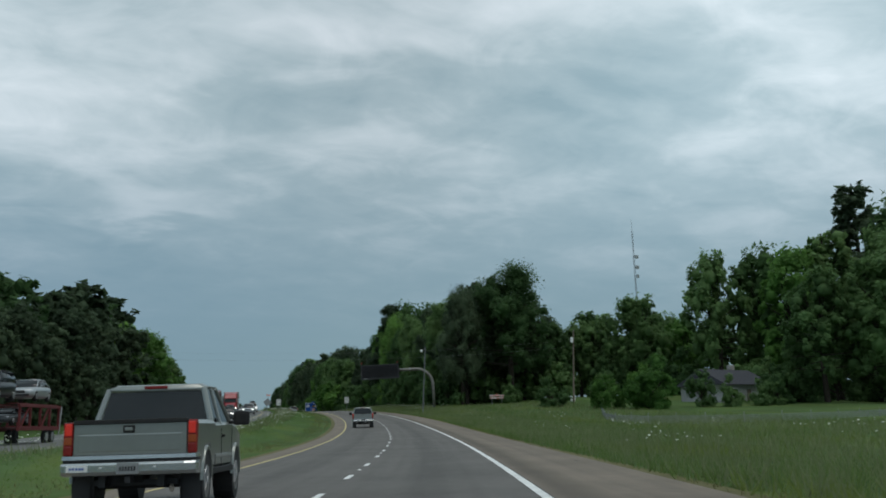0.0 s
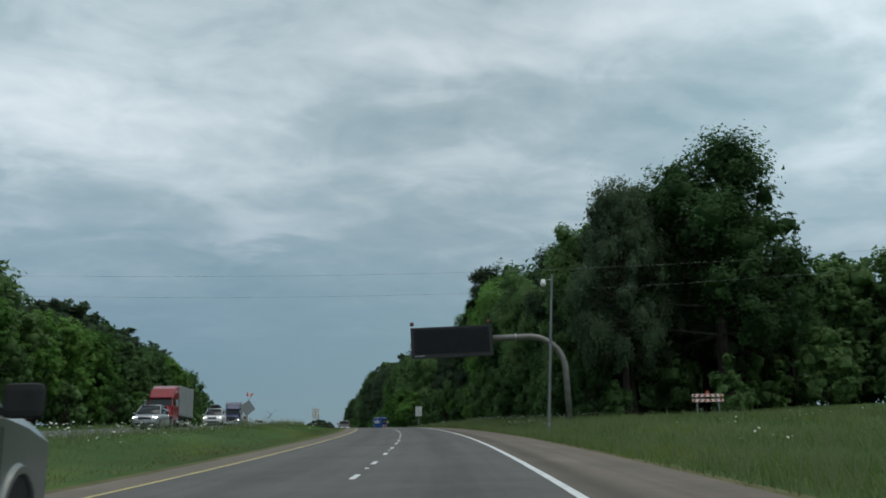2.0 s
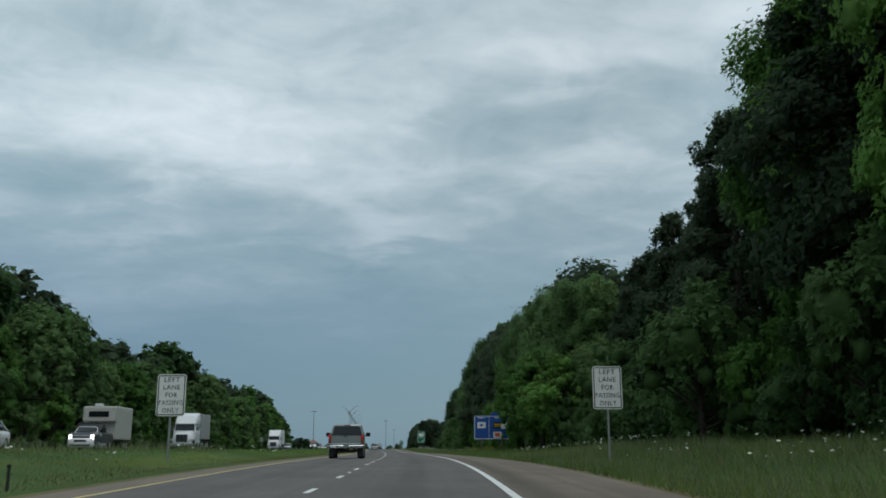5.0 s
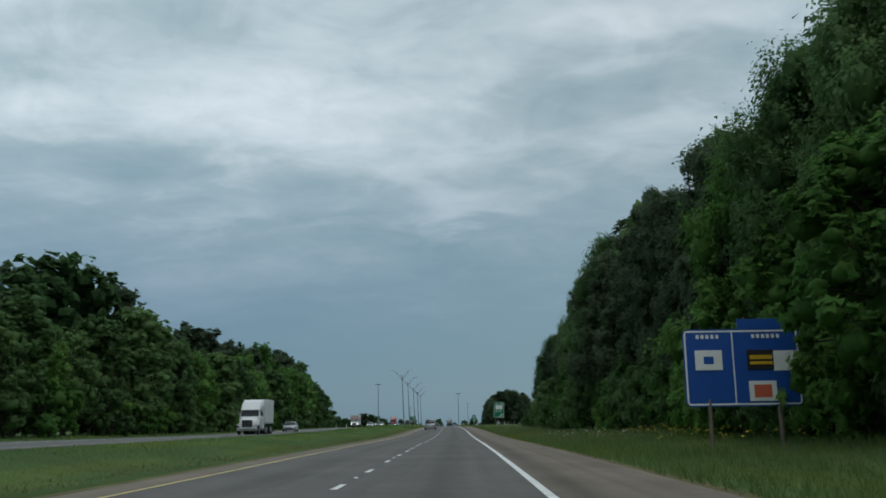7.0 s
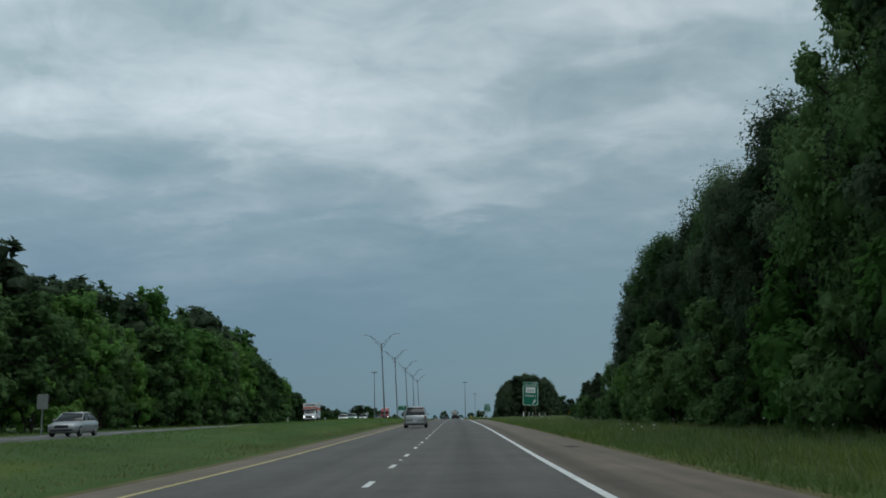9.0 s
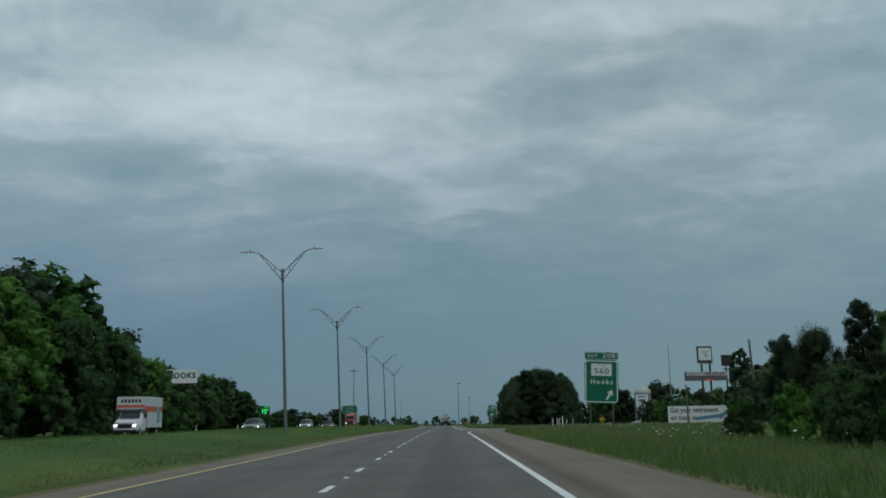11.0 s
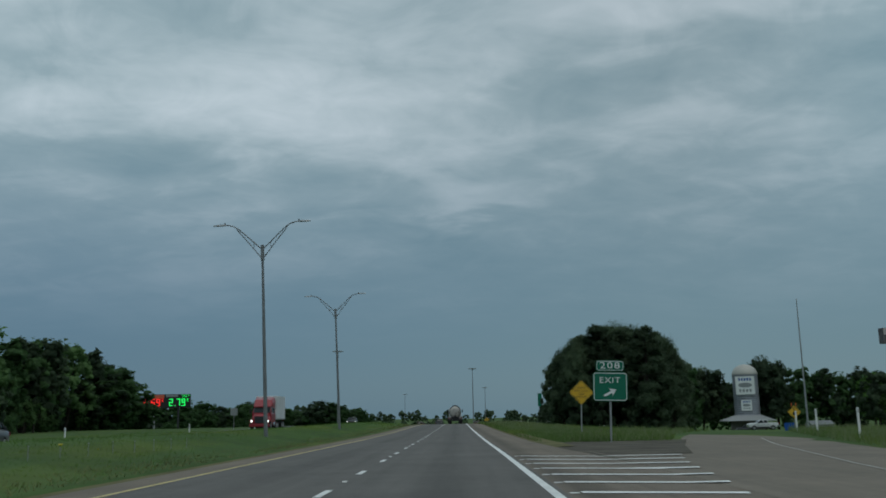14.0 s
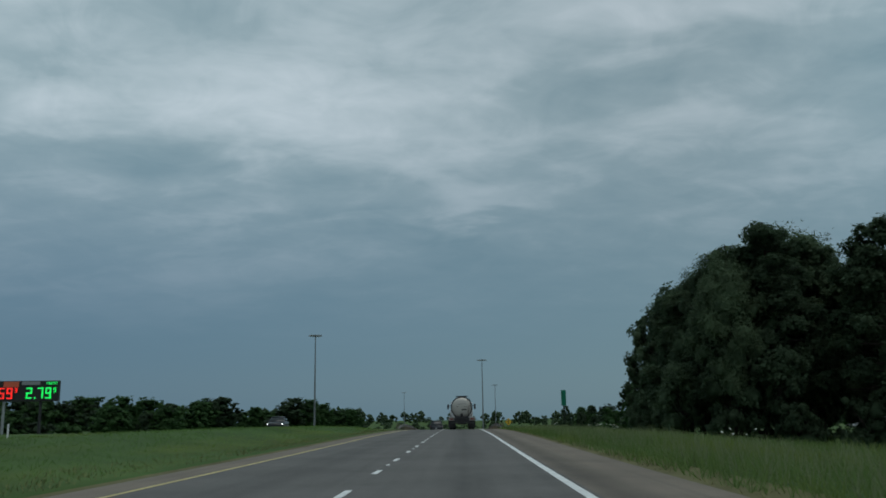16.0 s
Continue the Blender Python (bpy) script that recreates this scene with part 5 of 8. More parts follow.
def tanker():
    """Tank truck seen from behind; its rear bumper at y = 0, front ahead at positive y."""
    e = thing("tank_truck", "dirty silver cylindrical tank trailer with pale fenders and white tractor", "tank truck")
    bm = bmesh.new()
    R, zc = 0.98, 2.05
    rings = []
    for y, r in ((0.55, 0.2), (0.48, 0.72), (0.62, 0.93), (0.85, R), (3.0, R * 1.0), (6.2, R), (8.6, R), (8.85, 0.9), (8.95, 0.5)):
        rings.append([(r * math.cos(2 * math.pi * i / 32), y, zc - (0.02 * y if y > 1 else 0) + r * math.sin(2 * math.pi * i / 32)) for i in range(32)])
    rings[0], rings[1] = [(x * 1.0, 0.46, z) for x, y, z in rings[0]], rings[1]
    loft(bm, rings)
    tank = part("tank", bm, P_TANK, e, "dull polished metal tank with dark seams", True)
    for y in (0.72, 3.4, 6.0, 8.5):
        bm = loft(bmesh.new(), [[(r * math.cos(2 * math.pi * i / 36), y + dy, zc + r * math.sin(2 * math.pi * i / 36)) for i in range(36)] for r, dy in ((0.95, -0.045), (1.03, -0.035), (1.03, 0.035), (0.95, 0.045))])
        part("band", bm, M_DARK if y < 1 else M_GALV, tank)
    # marks on the rear head: unreadable lettering, placard, vent
    bars(tank, (0.0, 0.46, 2.38), 0.85, 0.035, 9, M_DARK)
    bars(tank, (0.0, 0.47, 2.12), 1.0, 0.05, 12, M_DARK)
    part("placard", boxes(((0.22, 0.455, 1.86), (0.46, 0.02, 0.12), 0.004)), M_DARK, tank)
    part("rear_valve", tube(bmesh.new(), (0, 0.2, 1.36), (0, 0.7, 1.36), 0.13, 0.15, 14), M_DARK, tank)
    road_film = mat("road_film_grey", (0.23, 0.215, 0.20), 0.75, vary=0.35, scale=3.0)
    # made-up dark box standing in for the dark space between the rear fenders
    part("valve_cabinet", boxes(((0, 0.62, 0.98), (1.30, 0.5, 0.52), 0.04), ((0, 0.60, 0.62), (0.9, 0.3, 0.30), 0.03)), M_DARK, e)
    part("walkway", boxes(((0, 4.4, 3.08), (0.75, 7.6, 0.06), 0.01), ((0, 0.75, 3.10), (1.05, 0.3, 0.10), 0.02)), M_DARK, e)
    part("manhole", tube(bmesh.new(), (0, 4.4, 3.0), (0, 4.4, 3.22), 0.28), P_TANK, e)
    bm = bmesh.new()
    for x in (0.62, 0.92):
        path_tube(bm, [(x, 0.42, 1.1), (x, 0.44, 1.9), (x * 0.9, 0.6, 2.75), (x * 0.55, 0.8, 3.12)], 0.022, 8)
    for k in range(6):
        tube(bm, (0.62, 0.43, 1.25 + 0.24 * k), (0.92, 0.43, 1.25 + 0.24 * k), 0.016, 0.016, 6)
    part("ladder", bm, M_DARK, e)
    part("hose_tube", tube(bmesh.new(), (-1.05, 0.8, 1.25), (-1.05, 6.5, 1.25), 0.11), M_GALV, e)
    part("chassis", boxes(((0, 4.4, 0.95), (0.9, 8.6, 0.2)), ((0, 0.5, 1.0), (1.8, 0.5, 0.25), 0.03)), M_DARK, e)
    part("bumper", boxes(((0, 0.05, 0.62), (2.2, 0.12, 0.14), 0.02), ((0, 0.15, 0.9), (1.4, 0.1, 0.35), 0.02)), M_DARK, e)
    for x in (-1, 1):
        fender = part("fender", boxes(((x * 0.98, 1.5, 1.12), (0.52, 2.6, 0.06), 0.02), ((x * 0.98, 0.2, 0.98), (0.52, 0.05, 0.30), 0.02)), road_film, e, "pale wheel fender under road film")
        part("tail_lamp", boxes(((x * 0.98, 0.165, 0.98), (0.34, 0.02, 0.10))), M_TAIL, fender)
        part("mud_flap", boxes(((x * 0.98, 0.25, 0.50), (0.58, 0.02, 0.62))), M_BLACK, e)
        for y in (0.95, 2.1):
            wheel(e, x * 1.04, y, 0.49, 0.26, dual=True)
        part("mirror", boxes(((x * 1.38, 11.9, 2.25), (0.2, 0.1, 0.5), 0.02), ((x * 1.22, 11.9, 2.35), (0.3, 0.04, 0.04))), M_BLACK, e)
        for y in (8.0, 9.1, 12.6):
            wheel(e, x * 1.04, y, 0.49, 0.26, dual=y < 10)
    bm = bmesh.new()
    loft(bm, [ring(9.5, 1.14, 0.7, 2.75, 0.10, 1.05), ring(12.0, 1.14, 0.7, 2.75, 0.10, 1.0), ring(12.3, 1.1, 0.7, 1.95, 0.1, 0.95), ring(13.8, 0.9, 0.7, 1.6, 0.15, 0.75)])
    part("tractor_cab", bm, P_WHITE, e)
    part("cab_rear_window", boxes(((0, 9.49, 2.2), (0.9, 0.02, 0.35), 0.005)), M_GLASS, e)
    part("frame", boxes(((0, 10.2, 0.72), (0.85, 6.8, 0.22))), M_DARK, e)
    return e


def box_truck():
    e = thing("moving_truck", "white rental moving van with red stripe on the oncoming road", "box truck", "oncoming traffic")
    bm = bmesh.new()
    loft(bm, [ring(0.0, 0.85, 0.55, 1.25, 0.10, 0.75), ring(-0.25, 0.98, 0.5, 1.42, 0.12, 0.85), ring(-1.2, 1.0, 0.5, 1.52, 0.12, 0.9), ring(-1.3, 1.02, 0.5, 1.5, 0.1, 0.92), ring(-1.9, 1.02, 0.5, 2.2, 0.1, 0.86), ring(-2.6, 1.02, 0.5, 2.25, 0.1, 0.9)])
    part("cab", bm, P_WHITE, e)
    bm = bmesh.new()
    v = [bm.verts.new(p) for p in ((-0.84, -1.27, 1.55), (0.84, -1.27, 1.55), (0.78, -1.84, 2.15), (-0.78, -1.84, 2.15))]
    bm.faces.new(v)
    v2 = [bm.verts.new(Vector(q.co) + Vector((0, -0.1, -0.03))) for q in v]
    bm.faces.new(v2[::-1])
    part("windscreen", bm, M_GLASS, e)
    bm = bmesh.new()
    box(bm, (0, -5.2, 2.05), (2.3, 5.0, 2.5), 0.06)
    box(bm, (0, -2.2, 2.78), (2.3, 1.2, 1.02), 0.06)
    b = part("cargo_box", bm, P_TRAIL, e)
    part("stripe", boxes(((0, -1.588, 2.52), (2.2, 0.012, 0.22)), ((1.156, -4.6, 2.3), (0.012, 6.0, 0.45)), ((-1.156, -4.6, 2.3), (0.012, 6.0, 0.45))), M_REDW, b)
    bars(b, (0.0, -1.59, 2.95), 1.7, 0.26, 6, M_SBLACK, 1)
    part("side_graphic", boxes(((1.157, -6.3, 1.85), (0.012, 1.2, 1.3), 0.004), ((-1.157, -6.3, 1.85), (0.012, 1.2, 1.3), 0.004)), mat("faded_teal", (0.20, 0.36, 0.38), 0.6), b)
    part("grille", boxes(((0, 0.0, 0.95), (1.1, 0.06, 0.34), 0.03)), M_DARK, e)
    part("bumper", boxes(((0, 0.05, 0.55), (1.95, 0.18, 0.2), 0.04)), M_DARK, e)
    for x in (-1, 1):
        part("headlight", boxes(((x * 0.74, -0.06, 0.98), (0.26, 0.14, 0.2), 0.03)), M_HEAD, e)
        part("mirror", boxes(((x * 1.22, -1.5, 1.75), (0.2, 0.08, 0.36), 0.02)), M_BLACK, e)
        wheel(e, x * 0.9, -0.95, 0.4, 0.24)
        wheel(e, x * 0.92, -6.2, 0.4, 0.24, dual=True)
    part("chassis", boxes(((0, -4.0, 0.6), (0.9, 7.0, 0.2))), M_DARK, e)
    return e


def carrier():
    """Car-transport trailer seen from the side; open red frame."""
    e = thing("car_carrier", "dark red open car-transport trailer with ramps on the oncoming road", "car carrier", "oncoming traffic")
    frame_m = mat("carrier_red", (0.13, 0.02, 0.02), 0.6, 0.2, vary=0.25, scale=2)
    bm = bmesh.new()
    for x in (-1.15, 1.15):
        box(bm, (x, -4.0, 0.85), (0.14, 7.6, 0.20), 0.02)
        box(bm, (x, -4.0, 2.05), (0.12, 7.6, 0.16), 0.02)
        for y in (-0.4, -2.2, -4.0, -5.8, -7.6):
            box(bm, (x, y, 1.45), (0.12, 0.14, 1.3), 0.01)
        for y in (-1.3, -4.9):
            box(bm, (x, y, 1.45), (0.08, 0.1, 2.0), 0.0, (1, 1), Matrix.Rotation(radians(50), 3, "X"))
    part("frame", bm, frame_m, e)
    for x in (-0.75, 0.75):
        part("upper_deck", boxes(((x, -4.0, 2.16), (0.5, 7.6, 0.05))), frame_m, e)
        part("lower_deck", boxes(((x, -4.0, 0.97), (0.5, 7.6, 0.05))), frame_m, e)
    for x in (-1, 1):
        for y in (-5.6, -6.7):
            wheel(e, x * 1.0, y, 0.42, 0.24)
    for x in (-1.2, 1.2):
        part("ramp_strut", tube(bmesh.new(), (x, -7.6, 0.5), (x, -8.0, 2.1), 0.04), M_GALV, e)
    return e


# traffic in our direction
VEH = (0.97, 0.72, 0.97)
put(pickup(), -2.30, 12.5, size=(0.97, 0.58, 1.03))
put(tanker(), 1.72, 648, size=VEH)
put(pickup(P_SILVER, "silver grey pickup truck driving ahead in the passing lane"), -1.95, 77.3, size=(0.97, 0.58, 1.03))
put(pickup(P_SILVER, "silver grey pickup truck driving ahead in the passing lane"), -1.85, 231, size=(0.97, 0.58, 1.03))
put(car("suv", P_LSILV, "silver grey sport utility vehicle driving ahead on the highway", group="traffic ahead"), -1.75, 391, size=VEH)
put(car("van", P_BLACK, "black van driving ahead near the bridge crest", group="traffic ahead"), -1.75, 690, size=VEH)

# oncoming traffic; each faces the camera
ONC_IN, ONC_OUT = -16.25, -19.75


def onc(e, d, y, turn=0.0):
    return put(e, d, y, True, onc_dz(d, y), turn, VEH)


onc(carrier(), ONC_OUT, 44.5)
deck = onc_dz(ONC_OUT, 45)
for y, z, m, lab in ((45.1, 2.19, P_BLACK, "black car carried on the transport trailer's upper deck"), (49.7, 2.19, P_LSILV, "silver car carried on the transport trailer's upper deck"), (47.0, 1.0, P_GREYD, "grey car carried on the transport trailer's lower deck")):
    c = car("suv" if m is P_BLACK else "sedan", m, lab, group="cars on the transport trailer")
    c.matrix_basis = put(c, ONC_OUT, y, True, deck + z).matrix_basis @ Matrix.Diagonal((0.95, 0.62, 0.62 if z < 2 else 0.9, 1))
onc(car("suv", P_GREYD, "dark sport utility vehicle with headlights on, oncoming", True), ONC_IN, 99)
onc(semi("maroon sleeper tractor with chrome grille and empty flatbed, oncoming", P_MAROON, "flat", 6.5), ONC_OUT, 111)
onc(semi("red tractor with white and grey box trailer, oncoming", P_RED, "box", 7.5, P_TRAILS, 3.8), ONC_OUT, 148)
onc(car("suv", P_LSILV, "silver sport utility vehicle with headlights on, oncoming", True), ONC_IN, 134)
e = onc(car("suv", P_WHITE, "white sport utility vehicle with roof box, oncoming", True), ONC_IN, 157)
part("roof_box", loft(bmesh.new(), [ring(0.75, 0.34, 1.73, 1.85, 0.05, 0.30), ring(0.95, 0.42, 1.69, 1.97, 0.08, 0.34), ring(2.2, 0.43, 1.69, 2.00, 0.08, 0.35), ring(2.5, 0.36, 1.72, 1.88, 0.06, 0.28)]), M_BLACK, e, "black roof box")
onc(semi("navy blue tractor with plain white box trailer, oncoming", P_BLUE, "box", 7.0, P_TRAIL, 3.8), ONC_OUT, 206)
onc(car("van", P_WHITE, "white minivan on the oncoming carriageway"), ONC_OUT, 246)
onc(car("sedan", P_WHITE, "white sedan on the oncoming carriageway", True), ONC_IN, 222)
onc(semi("white tractor with white box trailer, oncoming beside the wood", P_WHITE, "box", 6.0, P_TRAILS, 3.7, False), ONC_OUT, 272)
onc(semi("white tractor and white box trailer, oncoming on the straight", P_WHITE, "box", 6.0, P_TRAIL, 3.8, False), ONC_OUT, 347)
onc(car("sedan", P_LSILV, "silver sedan on the oncoming carriageway"), ONC_OUT, 374)
onc(box_truck(), ONC_OUT, 452.5).scale = (0.85, 0.62, 0.84)
onc(car("sedan", P_GREEN, "pale green sedan with headlights on, oncoming", True), ONC_IN, 478)
onc(car("sedan", P_WHITE, "white sedan with dark grille, oncoming"), ONC_OUT, 494)
onc(car("suv", P_LSILV, "silver sport utility vehicle with headlights on, oncoming", True), ONC_OUT, 532)
onc(car("sedan", P_GREYD, "dark grey sedan with headlights on in the oncoming inner lane", True), ONC_IN, 531)
onc(car("sedan", P_BLACK, "black sedan on the oncoming carriageway", True), ONC_IN, 655)
onc(semi("red tractor with white box trailer and headlights on, oncoming", P_RED, "box", 7.0, P_TRAIL, 3.9, True, False), ONC_OUT, 595)


def camper_pickup():
    e = thing("camper_truck", "dark pickup with bright headlights towing a pale box camper, oncoming", "camper truck", "oncoming traffic")
    bm = bmesh.new()
    loft(bm, [ring(0.0, 0.82, 0.5, 1.05, 0.10), ring(-0.2, 0.95, 0.42, 1.18, 0.12), ring(-1.3, 0.97, 0.42, 1.25, 0.12), ring(-5.0, 0.97, 0.45, 1.22, 0.12)])
    part("body", bm, P_GREYD, e)
    bm = bmesh.new()
    loft(bm, [ring(-1.25, 0.86, 1.15, 1.26, 0.02), ring(-1.9, 0.86, 1.15, 1.85, 0.06, 0.72), ring(-3.2, 0.86, 1.15, 1.85, 0.06, 0.72)])
    part("cab_glass", bm, M_GLASS, e)
    part("cab_roof", boxes(((0, -2.5, 1.87), (1.4, 1.3, 0.06), 0.02)), P_GREYD, e)
    part("grille", boxes(((0, 0.0, 0.85), (1.1, 0.06, 0.34), 0.03)), M_CHROME, e)
    for x in (-1, 1):
        part("headlight", boxes(((x * 0.72, -0.02, 0.88), (0.22, 0.14, 0.34), 0.03)), M_HEAD, e)
        part("mirror", boxes(((x * 1.12, -1.5, 1.4), (0.2, 0.1, 0.26), 0.02)), M_BLACK, e)
        for y in (-0.95, -4.1):
            wheel(e, x * 0.85, y, 0.38, 0.25)
        for y in (-8.2, -9.0):
            wheel(e, x * 0.95, y, 0.35, 0.22)
    body = part("camper_box", boxes(((0, -7.6, 1.95), (2.3, 5.2, 2.35), 0.10), ((0, -4.75, 2.55), (2.25, 0.7, 1.05), 0.10)), mat("camper_beige", (0.42, 0.42, 0.38), 0.55, vary=0.1), e)
    part("camper_window", boxes(((0, -4.385, 2.55), (1.4, 0.03, 0.40), 0.01)), M_GLASS, body)
    part("roof_vent", boxes(((0.2, -5.2, 3.22), (0.5, 0.5, 0.2), 0.03)), P_WHITE, body)
    part("tow_bar", boxes(((0, -5.1, 0.5), (0.2, 0.8, 0.1))), M_DARK, e)
    return e


onc(camper_pickup(), ONC_OUT, 243)

# ---- roadside: signs ----
def post(e, x, z0, z1, r=0.045, material=None, name="post", y=0.03):
    return part(name, tube(bmesh.new(), (x, y, z0), (x, y, z1), r, r, 10), material or M_GALV, e)


def panel(e, x, z, w, h, material, name="panel", border=None, y=-0.03, corner=0.05, label=""):
    """A rounded sheet-metal sign face with a raised border of its own colour."""
    bm = bmesh.new()
    box(bm, (x, y + 0.012, z), (w, 0.024, h))
    es = [ed for ed in bm.edges if abs((ed.verts[0].co - ed.verts[1].co).y) > 0.01]
    bmesh.ops.bevel(bm, geom=es, offset=corner, segments=4, affect="EDGES")
    p = part(name, bm, material, e, label)
    if border:
        t = 0.022 * max(1, h)
        g = 0.02 + t
        bm = boxes(((x, y - 0.003, z + h / 2 - g), (w - 2 * g - 2 * corner, 0.006, t)), ((x, y - 0.003, z - h / 2 + g), (w - 2 * g - 2 * corner, 0.006, t)), ((x - w / 2 + g, y - 0.003, z), (t, 0.006, h - 2 * g - 2 * corner)), ((x + w / 2 - g, y - 0.003, z), (t, 0.006, h - 2 * g - 2 * corner)))
        for sx in (-1, 1):
            for sz in (-1, 1):
                cx, cz = x + sx * (w / 2 - g - corner), z + sz * (h / 2 - g - corner)
                for k in range(4):
                    a = math.pi / 2 * (k + 0.5) / 4
                    box(bm, (cx + sx * corner * math.cos(a), y - 0.003, cz + sz * corner * math.sin(a)), (t, 0.006, corner * 0.45), 0, (1, 1), Matrix.Rotation(-sx * sz * a, 3, "Y"))
        part("border", bm, border, p)
    return p


def arrow(parent, x, z, size, angle, material, y):
    bm = bmesh.new()
    R = Matrix.Rotation(radians(angle), 3, "Y")
    pts = [(-0.52, -0.085), (0.10, -0.085), (0.02, -0.30), (0.5, 0.0), (0.02, 0.30), (0.10, 0.085), (-0.52, 0.085)]
    vs = []
    for yy in (0.0, -0.006):
        vs.append([bm.verts.new(R @ Vector((a * size, yy, b * size)) + Vector((x, y, z))) for a, b in pts])
    bm.faces.new(vs[1])
    for i in range(len(pts)):
        j = (i + 1) % len(pts)
        bm.faces.new((vs[0][i], vs[0][j], vs[1][j], vs[1][i]))
    return part("arrow", bm, material, parent)


def passing_sign():
    e = thing("passing_sign", "white rectangular road sign with black lettering on a thin post", "road sign", "passing lane signs")
    post(e, 0.0, -0.2, 2.6)
    p = panel(e, 0.0, 2.75, 1.08, 1.56, M_SWHITE, "panel", M_SBLACK)
    for k, w in enumerate(("LEFT", "LANE", "FOR", "PASSING", "ONLY")):
        text("lettering", w, 0.245, (0, -0.034, 3.32 - 0.285 * k), M_SBLACK, p, {"LEFT": 0.58, "LANE": 0.62, "FOR": 0.44, "PASSING": 0.90, "ONLY": 0.62}[w])
    return e


e = passing_sign()
put_at(e, 5.55, 215.0, -4)
e.location.z = -0.62
e = passing_sign()
put_at(e, -10.62, 217.2, -3)
e.location.z = -0.80

# guide sign for the exit
e = thing("guide_sign", "large green exit guide sign with white lettering on two steel posts", "road sign")
for x in (-0.72, 0.76):
    post(e, x, -0.3, 4.9, 0.04, M_WOODP, y=0.06)
p = panel(e, 0, 3.55, 2.25, 2.85, M_GREEN, "panel", M_SWHITE, corner=0.16)
top = panel(e, 0.0, 5.235, 2.25, 0.50, M_GREEN, "exit_tab", M_SWHITE, corner=0.06)
text("lettering", "EXIT", 0.26, (-0.58, -0.036, 5.24), M_SWHITE, top, 0.66)
text("numerals", "208", 0.40, (0.50, -0.036, 5.24), M_SWHITE, top, 0.86)
shield = part("route_shield", boxes(((0, -0.036, 4.32), (1.36, 0.012, 0.80), 0.004)), M_SWHITE, p)
text("numerals", "560", 0.52, (0, -0.044, 4.22), M_SBLACK, shield, 0.98)
text("lettering", "F M", 0.12, (0, -0.044, 4.60), M_SBLACK, shield, 0.32)
text("lettering", "Hooks", 0.46, (0, -0.036, 3.52), M_SWHITE, p, 1.46, bold=0.012, spread=1.3)
arrow(p, 0.52, 2.70, 0.74, -60, M_SWHITE, -0.036)
put_at(e, 11.77, 451.6, 0)
e.location.z = -0.10
e.rotation_euler.y = radians(2.4)

# gore sign
e = thing("gore_sign", "green exit gore sign with white arrow on one post", "road sign")
post(e, 0, -0.3, 1.95, 0.05)
p = panel(e, 0, 2.42, 1.56, 1.30, M_GREEN, "panel", M_SWHITE, corner=0.10)
top = panel(e, 0.0, 3.36, 1.26, 0.48, M_GREEN, "exit_tab", M_SWHITE, corner=0.06)
text("numerals", "208", 0.42, (0, -0.036, 3.36), M_SWHITE, top, 0.90)
text("lettering", "EXIT", 0.36, (-0.02, -0.036, 2.70), M_SWHITE, p, 0.92)
arrow(p, 0.0, 2.16, 0.62, -28, M_SWHITE, -0.036)
put_at(e, 8.92, 536.4, 0)
e.location.z = 0.0
e.rotation_euler.y = radians(1.8)


def diamond(label, lines, size, parent_name="warning_sign", z=2.3, back=False, material=None):
    e = thing(parent_name, label, "road sign", "warning signs")
    post(e, 0, -0.3, z + size * 0.2, 0.045, y=0.03)
    bm = bmesh.new()
    s = size / math.sqrt(2)
    box(bm, (0, 0, 0), (s, 0.02, s), 0, (1, 1))
    es = [ed for ed in bm.edges if abs((ed.verts[0].co - ed.verts[1].co).y) > 0.01]
    bmesh.ops.bevel(bm, geom=es, offset=0.05, segments=3, affect="EDGES")
    bmesh.ops.transform(bm, matrix=Matrix.Translation((0, -0.03, z)) @ Matrix.Rotation(radians(45), 4, "Y"), verts=bm.verts)
    p = part("panel", bm, material or M_SYEL, e)
    if not back:
        bm = bmesh.new()
        for a in (45, 135, 225, 315):
            R = Matrix.Rotation(radians(a), 3, "Y")
            box(bm, Vector((0, -0.043, z)) + R @ Vector((0, 0, s / 2 - 0.045)), (s - 0.12, 0.005, 0.022), 0, (1, 1), R)
        part("border", bm, M_SBLACK, p)
        for k, (w, wid) in enumerate(lines):
            text("lettering", w, 0.155, (0, -0.043, z + 0.26 - 0.175 * k), M_SBLACK, p, wid)
    return e


e = diamond("yellow diamond bridge ice warning sign with black lettering", [("BRIDGE", 0.46), ("MAY ICE IN", 0.82), ("COLD", 0.36), ("WEATHER", 0.60)], 1.46)
put_at(e, 9.35, 549.1, 0)
e.location.z = 0.20
e.rotation_euler.y = radians(2.0)
e = diamond("yellow diamond warning sign with black arrow symbol beside the ramp", [], 1.30)
s = [c for c in e.children if c.name.startswith("panel")][0]
part("symbol", tube(bmesh.new(), (0, -0.045, 2.15), (0, -0.05, 2.15), 0.17, 0.17, 20), M_SBLACK, s)
arrow(s, 0, 2.55, 0.36, -90, M_SBLACK, -0.044)
for x in (-0.6, 0.6):
    part("flag", boxes(((x * 0.35, -0.02, 3.02), (0.05, 0.01, 0.3))), M_ORANGE, e)
put_at(e, 34.8, 584, -8, -0.35)
e = diamond("yellow diamond warning sign with a black lane arrow near the bridge", [], 1.15)
s = [c for c in e.children if c.name.startswith("panel")][0]
arrow(s, 0, 2.3, 0.6, -90, M_SBLACK, -0.044)
put_at(e, 8.9, 708, 0)
e.location.z = -1.75
